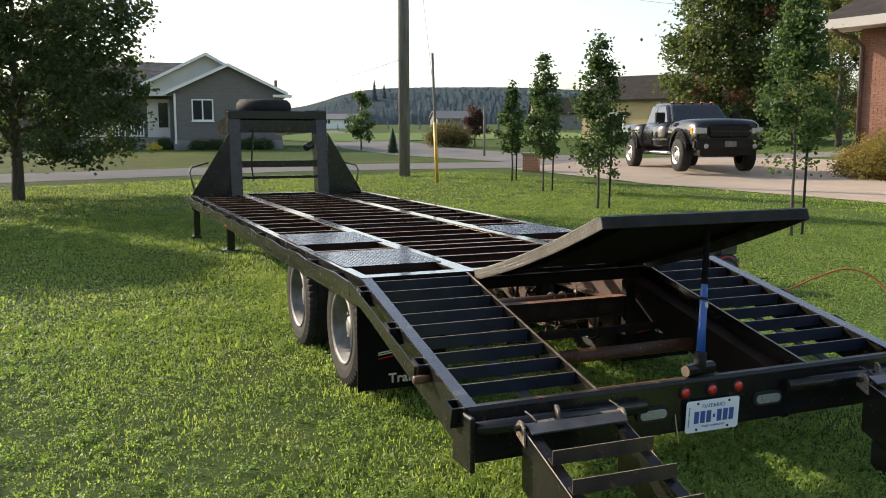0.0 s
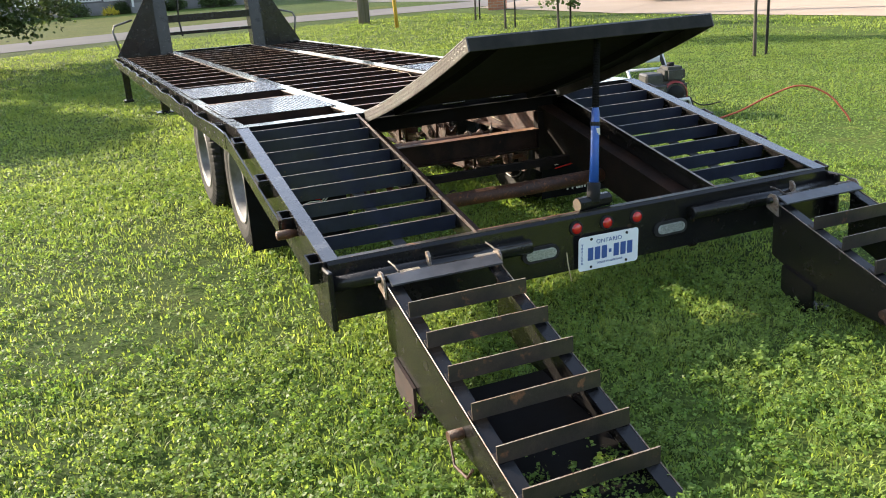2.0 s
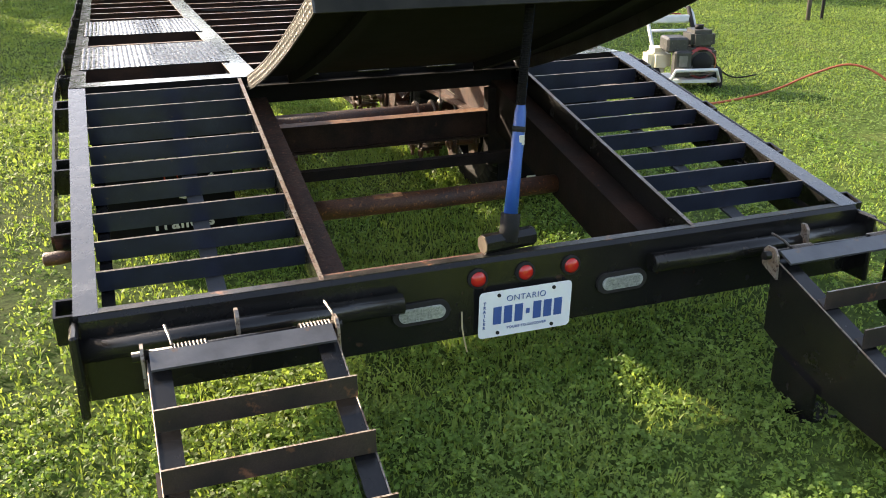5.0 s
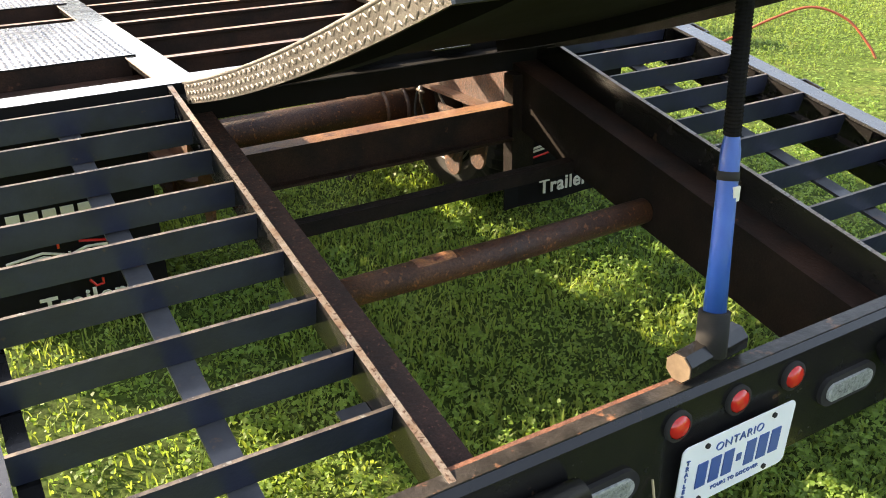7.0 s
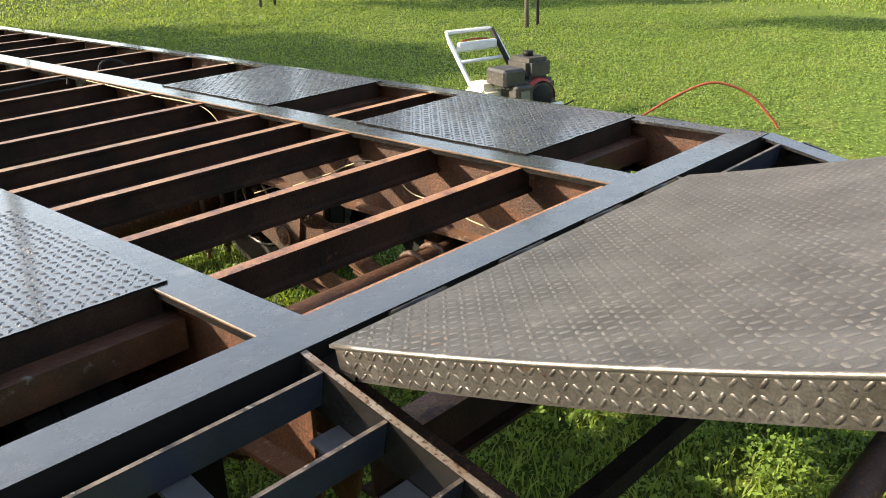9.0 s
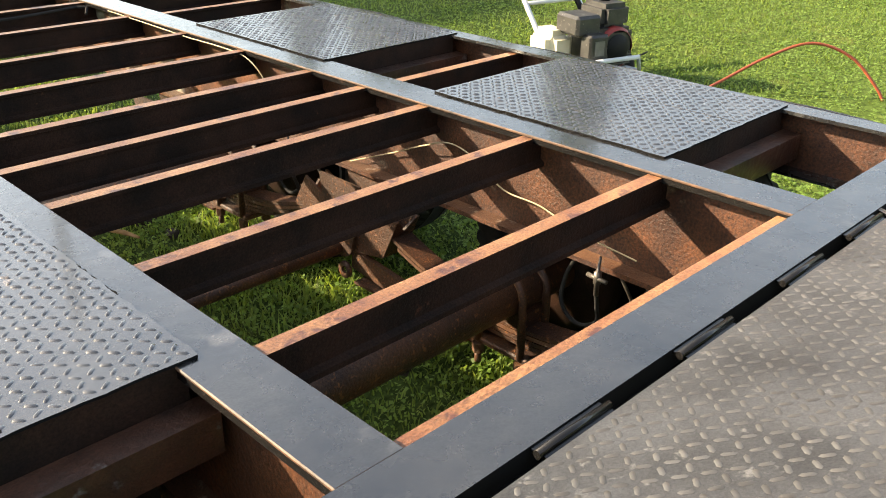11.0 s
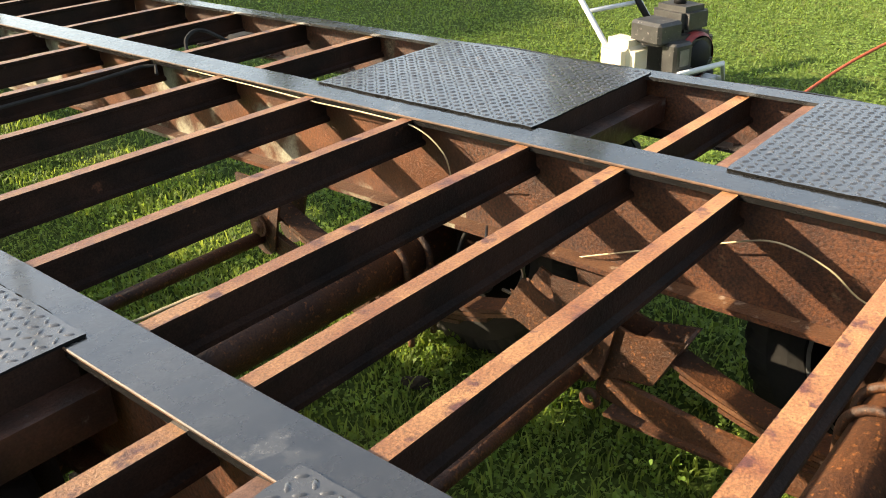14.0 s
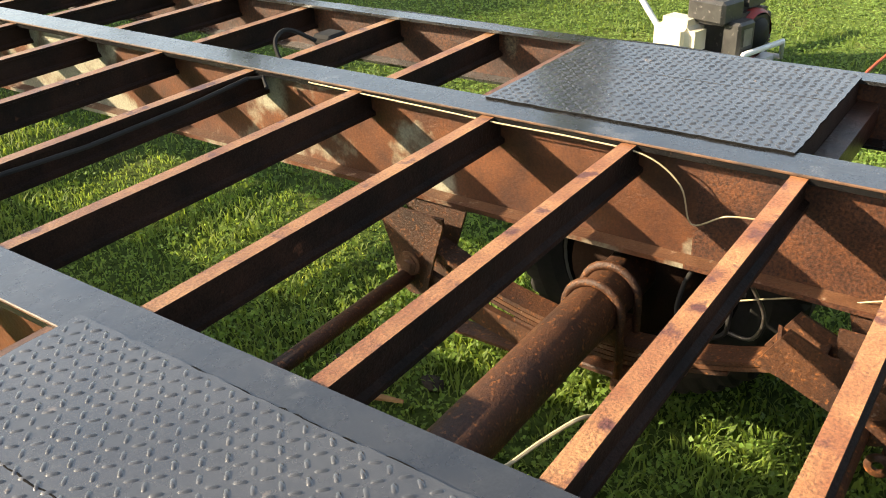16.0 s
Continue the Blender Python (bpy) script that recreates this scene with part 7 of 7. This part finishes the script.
box(bm, -0.09, 0.23, -0.26, 0.12, 0.18, 0.46)
bevel(bm, 0.03, 2)
part("engine_block", bm, ENGINE, washer, "dark engine block")
bm = bmesh.new()
lathe(bm, [(-0.27, 0.13), (-0.25, 0.15), (-0.2, 0.15)], 20, "y", (0.08, 0, 0.32))
part("starter_cowl", bm, ENGRED, washer, "red starter cowl")
bm = bmesh.new()
lathe(bm, [(-0.3, 0.001), (-0.3, 0.06), (-0.27, 0.1)], 20, "y", (0.08, 0, 0.32))
part("starter_cap", bm, TRIM, washer)
bm = bmesh.new()
box(bm, -0.02, 0.22, -0.22, 0.08, 0.45, 0.62)
bevel(bm, 0.035, 2)
part("fuel_tank", bm, ENGINE, washer, "dark fuel tank")
bm = bmesh.new()
tube(bm, [(0.1, -0.06, 0.62), (0.1, -0.06, 0.66)], 0.04, 12)
part("fuel_cap", bm, TRIM, washer)
bm = bmesh.new()
box(bm, -0.26, -0.05, -0.24, 0.02, 0.42, 0.56)
bevel(bm, 0.02)
part("air_filter", bm, ENGINE, washer, "grey air filter box")
bm = bmesh.new()
box(bm, -0.2, -0.04, -0.32, -0.2, 0.2, 0.44)
bevel(bm, 0.015)
eb = part("control_box", bm, ENGINE, washer)
bm = bmesh.new()
box(bm, -0.16, -0.08, -0.324, -0.32, 0.3, 0.4)
part("label_bar", bm, RIM, eb)
bm = bmesh.new()
box(bm, -0.38, -0.15, -0.1, 0.2, 0.2, 0.44)
bevel(bm, 0.06, 3)
part("soap_tank", bm, TANK, washer, "cream plastic soap tank")
for k in range(6):
    bm = bmesh.new()
    box(bm, -0.06, 0.2, -0.275, -0.262, 0.21 + k * 0.016, 0.218 + k * 0.016)
    part("cooling_fin", bm, RIM, washer)
for s in (-1, 1):
    bm = bmesh.new()
    lathe(bm, [(-0.04, 0.05), (-0.045, 0.1), (-0.03, 0.128), (0.03, 0.128), (0.045, 0.1), (0.04, 0.05)], 24, "x")
    wh = part("wheel", bm, RUBBER, washer, "black rubber wheel")
    wh.location = (s * 0.3, -0.06 if s > 0 else -0.02, 0.126)
    bm = bmesh.new()
    lathe(bm, [(s * 0.03, 0.06), (s * 0.042, 0.05), (s * 0.045, 0.001)], 16, "x")
    part("hub", bm, TANK, wh)
bm = bmesh.new()
tube(bm, [(0.2, 0.6, 0.76), (0.21, 0.44, 0.58), (0.2, 0.3, 0.45)], 0.022, 8)
part("spray_gun", bm, TRIM, washer)
bm = bmesh.new()
tube(bm, [(-0.14, 0.53, 0.7), (-0.05, 0.52, 0.71), (0.1, 0.52, 0.7)], 0.008, 6)
part("red_cord", bm, ENGRED, washer)


def hose(name, label, pts, r, m):
    """A hose lying on the grass through plan points, each with its height over the ground."""
    fine = []
    pts = [Vector((x, y, lie(x, y) + h)) for x, y, h in pts]
    for i in range(len(pts) - 1):
        p0, p1, p2, p3 = pts[max(i - 1, 0)], pts[i], pts[i + 1], pts[min(i + 2, len(pts) - 1)]
        for k in range(8):
            u = k / 8
            fine.append(0.5 * ((2 * p1) + (p2 - p0) * u + (2 * p0 - 5 * p1 + 4 * p2 - p3) * u * u + (3 * p1 - p0 - 3 * p2 + p3) * u ** 3))
    fine.append(pts[-1])
    bm = bmesh.new()
    tube(bm, fine, r, 8)
    return thing(name, label, "hose", bm, m)


hose("orange_hose", "orange rubber hose springing up in a loop from the grass", [(2.9, 3.45, 0.02), (3.35, 3.5, 0.02), (3.75, 3.46, 0.08), (3.98, 3.3, 0.22), (4.16, 3.12, 0.31), (4.3, 2.93, 0.24), (4.37, 2.78, 0.08), (4.39, 2.73, 0.0)], 0.009, ORANGE)
hose("black_hose", "thin black hose lying beside the washer", [(3.66, 4.12, 0.24), (3.8, 4.2, 0.12), (4.0, 4.25, 0.03), (4.25, 4.28, 0.03)], 0.007, TRIM)


# ---- bits on the grass below the trailer ----
SOILCLOD = mat("dark_earth", (0.03, 0.021, 0.015), 0.95, second=(0.05, 0.036, 0.025), scale=30, bump=1.0, bump_scale=90)


def clod(x, y, r, seed):
    rng = random.Random(seed)
    bm = bmesh.new()
    bmesh.ops.create_icosphere(bm, subdivisions=2, radius=r)
    for v in bm.verts:
        v.co *= rng.uniform(0.75, 1.15)
        v.co.z *= 0.55
        v.co.x *= 1.5
    o = thing("earth_clod", "small dark clod of earth on the grass", "clod", bm, SOILCLOD, group="clods under the trailer")
    o.matrix_world = pose(x, y, lie(x, y) + r * 0.35, 0, 0, rng.uniform(0, 180))


for k, (x, y, r) in enumerate(((0.35, 4.18, 0.035), (0.39, 4.09, 0.045), (0.4, 3.9, 0.03), (0.46, 3.42, 0.03), (-0.1, 2.7, 0.03), (0.42, 2.6, 0.028))):
    clod(x, y, r, k)
bm = bmesh.new()
tube(bm, [(-0.1, 0.012, 0.0), (-0.02, 0.0, 0.008), (0.02, 0.0, 0.006), (0.09, -0.012, 0.0)], [0.004, 0.009, 0.01, 0.005], 6)
o = thing("wooden_stick", "broken pale wooden stick on the grass", "stick", bm, mat("split_wood", (0.42, 0.24, 0.11), 0.8, second=(0.3, 0.16, 0.07), scale=30))
o.matrix_world = pose(0.23, 3.98, lie(0.23, 3.98) + 0.04, 0, 0, -60)
# ---- grass ----
BLADE = leafy("grass_blade", (0.17, 0.26, 0.052), (0.25, 0.325, 0.08), 0.4, 0.55)


def blades(n, x0, x1, y0, y1, hmin, hmax, width, seed):
    rng = np.random.default_rng(seed)
    p = np.stack([rng.uniform(x0, x1, n), rng.uniform(y0, y1, n)], axis=1)
    rim = np.minimum.reduce([p[:, 0] - x0, x1 - p[:, 0], p[:, 1] - y0, y1 - p[:, 1]])
    p = p[rng.uniform(size=len(p)) < np.clip(rim / 0.9, 0, 1)]
    on_drive = ((p[:, 0] - 10.5) * 7 + (p[:, 1] - 16) * 1.9 > 0) & ((p[:, 0] - 12.5) * 6 + (p[:, 1] - 8.9) * 14.5 > 0)
    on_road = p[:, 1] > 21.6 + 0.17 * p[:, 0]
    p = p[~(on_drive | on_road | (p[:, 1] > 16.2 + 4 * np.maximum(0, 10.0 - p[:, 0])))]
    n = len(p)
    s = 0.38 * p[:, 0] + 0.92 * p[:, 1]
    z = 0.031 * 1.2 * np.log1p(np.exp((s - 5.2) / 1.2)) - 0.014 * 4 * np.log1p(np.exp((s - 25) / 4)) - 0.031 * 1.2 * math.log1p(math.exp(-5.2 / 1.2))
    patch = 0.75 + 0.35 * np.sin(p[:, 0] * 5.1 + np.sin(p[:, 1] * 3.7)) * np.sin(p[:, 1] * 4.3 + 1.3 * np.sin(p[:, 0] * 2.9))
    a = rng.uniform(0, 2 * np.pi, n)
    hum = 0.5 + 0.5 * np.sin(p[:, 0] * 29 + 2 * np.sin(p[:, 1] * 17)) * np.sin(p[:, 1] * 33 + 2 * np.sin(p[:, 0] * 21))
    h = rng.uniform(hmin, hmax, n) * patch * (0.65 + 0.75 * hum)
    w = width * rng.uniform(0.6, 1.4, n)
    tilt = rng.uniform(0.1, 1.1, n) * h
    c, sn = np.cos(a), np.sin(a)
    base = np.stack([p[:, 0], p[:, 1], z - 0.004], axis=1)
    side = np.stack([-sn * w, c * w, 0 * w], axis=1)
    mid = base + np.stack([c * tilt * 0.35, sn * tilt * 0.35, h * 0.65], axis=1)
    tip = base + np.stack([c * tilt, sn * tilt, h], axis=1)
    vs = np.stack([base - side * 0.6, base + side * 0.6, mid + side, mid - side, tip], axis=1).reshape(-1, 3)
    k = np.arange(n)[:, None] * 5
    fs = np.concatenate([k + np.array([[0, 1, 2]]), k + np.array([[0, 2, 3]]), k + np.array([[3, 2, 4]])], axis=1).reshape(-1, 3)
    return vs, fs


CLOVER = leafy("clover_leaf", (0.142, 0.25, 0.052), (0.215, 0.31, 0.075), 0.35, 0.42)

FARCLOVER = leafy("far_clover_leaf", (0.125, 0.21, 0.05), (0.165, 0.25, 0.066), 0.4, 0.25)
FARBLADE = leafy("far_grass_blade", (0.14, 0.22, 0.05), (0.19, 0.265, 0.07), 0.4, 0.25)


def clover(n, x0, x1, y0, y1, size, seed, rough=1.0, clump=0):
    """Small flat leaves held a little above the soil, in uneven patches."""
    rng = np.random.default_rng(seed)
    p = np.stack([rng.uniform(x0, x1, n), rng.uniform(y0, y1, n)], axis=1)
    dens = 0.5 + 0.5 * np.sin(p[:, 0] * 3.1 + 2 * np.sin(p[:, 1] * 1.7)) * np.sin(p[:, 1] * 2.7 + 1.5 * np.sin(p[:, 0] * 2.1))
    rim = np.minimum.reduce([p[:, 0] - x0, x1 - p[:, 0], p[:, 1] - y0, y1 - p[:, 1]])
    p = p[rng.uniform(size=n) < (0.35 + 0.65 * dens) * np.clip(rim / 0.9, 0, 1)]
    n = len(p)
    lift = np.zeros(n)
    if clump:                       # gathered into low domes with gaps between them
        k = n // clump
        home = p[:k][rng.integers(0, k, n)]
        off = rng.normal(size=(n, 2)) * 0.019
        p = home + off
        lift = 0.034 * np.exp(-(off ** 2).sum(axis=1) / 0.0008) * rng.uniform(0.6, 1.2, n)
    s = 0.38 * p[:, 0] + 0.92 * p[:, 1]
    z = 0.031 * 1.2 * np.log1p(np.exp((s - 5.2) / 1.2)) - 0.014 * 4 * np.log1p(np.exp((s - 25) / 4)) - 0.031 * 1.2 * math.log1p(math.exp(-5.2 / 1.2))
    hum = 0.5 + 0.5 * np.sin(p[:, 0] * 37 + 2 * np.sin(p[:, 1] * 23)) * np.sin(p[:, 1] * 41 + 2 * np.sin(p[:, 0] * 19))
    c = np.stack([p[:, 0], p[:, 1], z + 0.006 + 0.07 * rough * hum ** 1.3 * rng.uniform(0.35, 1.0, n) * (0.5 if clump else 1.0) + lift], axis=1)
    nrm = rng.normal(size=(n, 3)) * 0.6 * rough + np.array([0, 0, 1])
    nrm /= np.linalg.norm(nrm, axis=1)[:, None]
    d = np.cross(nrm, rng.normal(size=(n, 3)))
    d /= np.linalg.norm(d, axis=1)[:, None]
    e = np.cross(nrm, d)
    L = size * rng.uniform(0.6, 1.3, n)[:, None]
    vs = np.stack([c - d * L * 0.5, c + e * L * 0.45 + d * L * 0.15, c + d * L * 0.45, c - e * L * 0.45 + d * L * 0.15], axis=1).reshape(-1, 3)
    k = np.arange(n)[:, None] * 4
    fs = np.concatenate([k + np.array([[0, 1, 2]]), k + np.array([[0, 2, 3]])], axis=1).reshape(-1, 3)
    return vs, fs


GRASS = [(blades(70000, -4.6, 3.6, -3.8, 5.5, 0.015, 0.04, 0.0034, 1), BLADE), (clover(270000, -4.6, 3.6, -3.8, 5.5, 0.0165, 5, 1.0, 14), CLOVER),
         (blades(70000, -4.3, 1.3, -4.0, 0.9, 0.015, 0.04, 0.0032, 21), BLADE), (clover(270000, -4.3, 1.3, -4.0, 0.9, 0.0132, 22, 1.0, 24), CLOVER),
         (blades(70000, -1.4, 1.5, -0.6, 7.3, 0.02, 0.06, 0.003, 8), BLADE), (clover(90000, -1.5, 1.6, -0.6, 6.8, 0.0135, 12), CLOVER),
         (blades(115000, -3, 10, 2.5, 14, 0.02, 0.045, 0.005, 2), FARBLADE), (clover(170000, 1, 10, 1.5, 13, 0.021, 6, 0.5), FARCLOVER),
         (blades(50000, -11, 0, 3, 14, 0.025, 0.06, 0.008, 9), FARBLADE), (clover(80000, -10, 0, 3, 13, 0.03, 7, 0.5), FARCLOVER),
         (blades(90000, -12, 10, 9, 22, 0.025, 0.055, 0.011, 3), FARBLADE), (blades(42000, 10, 20, 1, 16, 0.025, 0.055, 0.011, 4), FARBLADE)]
for (vs, fs), m in GRASS:
    o = new("grass", numpy_mesh("grass", vs, fs, [m]))
    tagged(o, "short green grass and clover on the lawn", "grass", kind="stuff")

# ---- bricks of the house wall ----
BW, BH, JOINT = 0.19, 0.056, 0.009


def brick_mesh(w):
    bm = bmesh.new()
    box(bm, -0.004, 0.012, -w, 0, 0, BH)
    bevel(bm, 0.003)
    return mesh_of("brick", bm, CLAY)


whole, half = brick_mesh(BW), brick_mesh((BW - JOINT) / 2)
spots_, rest = [], []
for k in range(55):
    z = 0.02 + k * (BH + JOINT)
    y = 0.0 - (0 if k % 2 else (BW + JOINT) / 2)
    if k % 2 == 0:
        spots_.append((half, 0, 0.0, z))
    while y > -6.0:
        if not (z > 1.68 and z < 3.3 and -4.95 < y < -2.5):
            spots_.append((whole, 0, y, z))
        y -= BW + JOINT
near = [b for b in spots_ if b[3] > 1.2][:300]
for me, x, y, z in near:
    o = new("brick", me)
    o.parent = bwall
    o.location = (x + random.uniform(-0.002, 0.002), y, z)
bm = bmesh.new()
for b in spots_:
    if b in near:
        continue
    me, x, y, z = b
    w = BW if me is whole else (BW - JOINT) / 2
    box(bm, x - 0.004, x + 0.0115, y - w, y, z, z + BH)
o = part("brickwork", bm, CLAY, bwall)
tagged(o, kind="stuff")
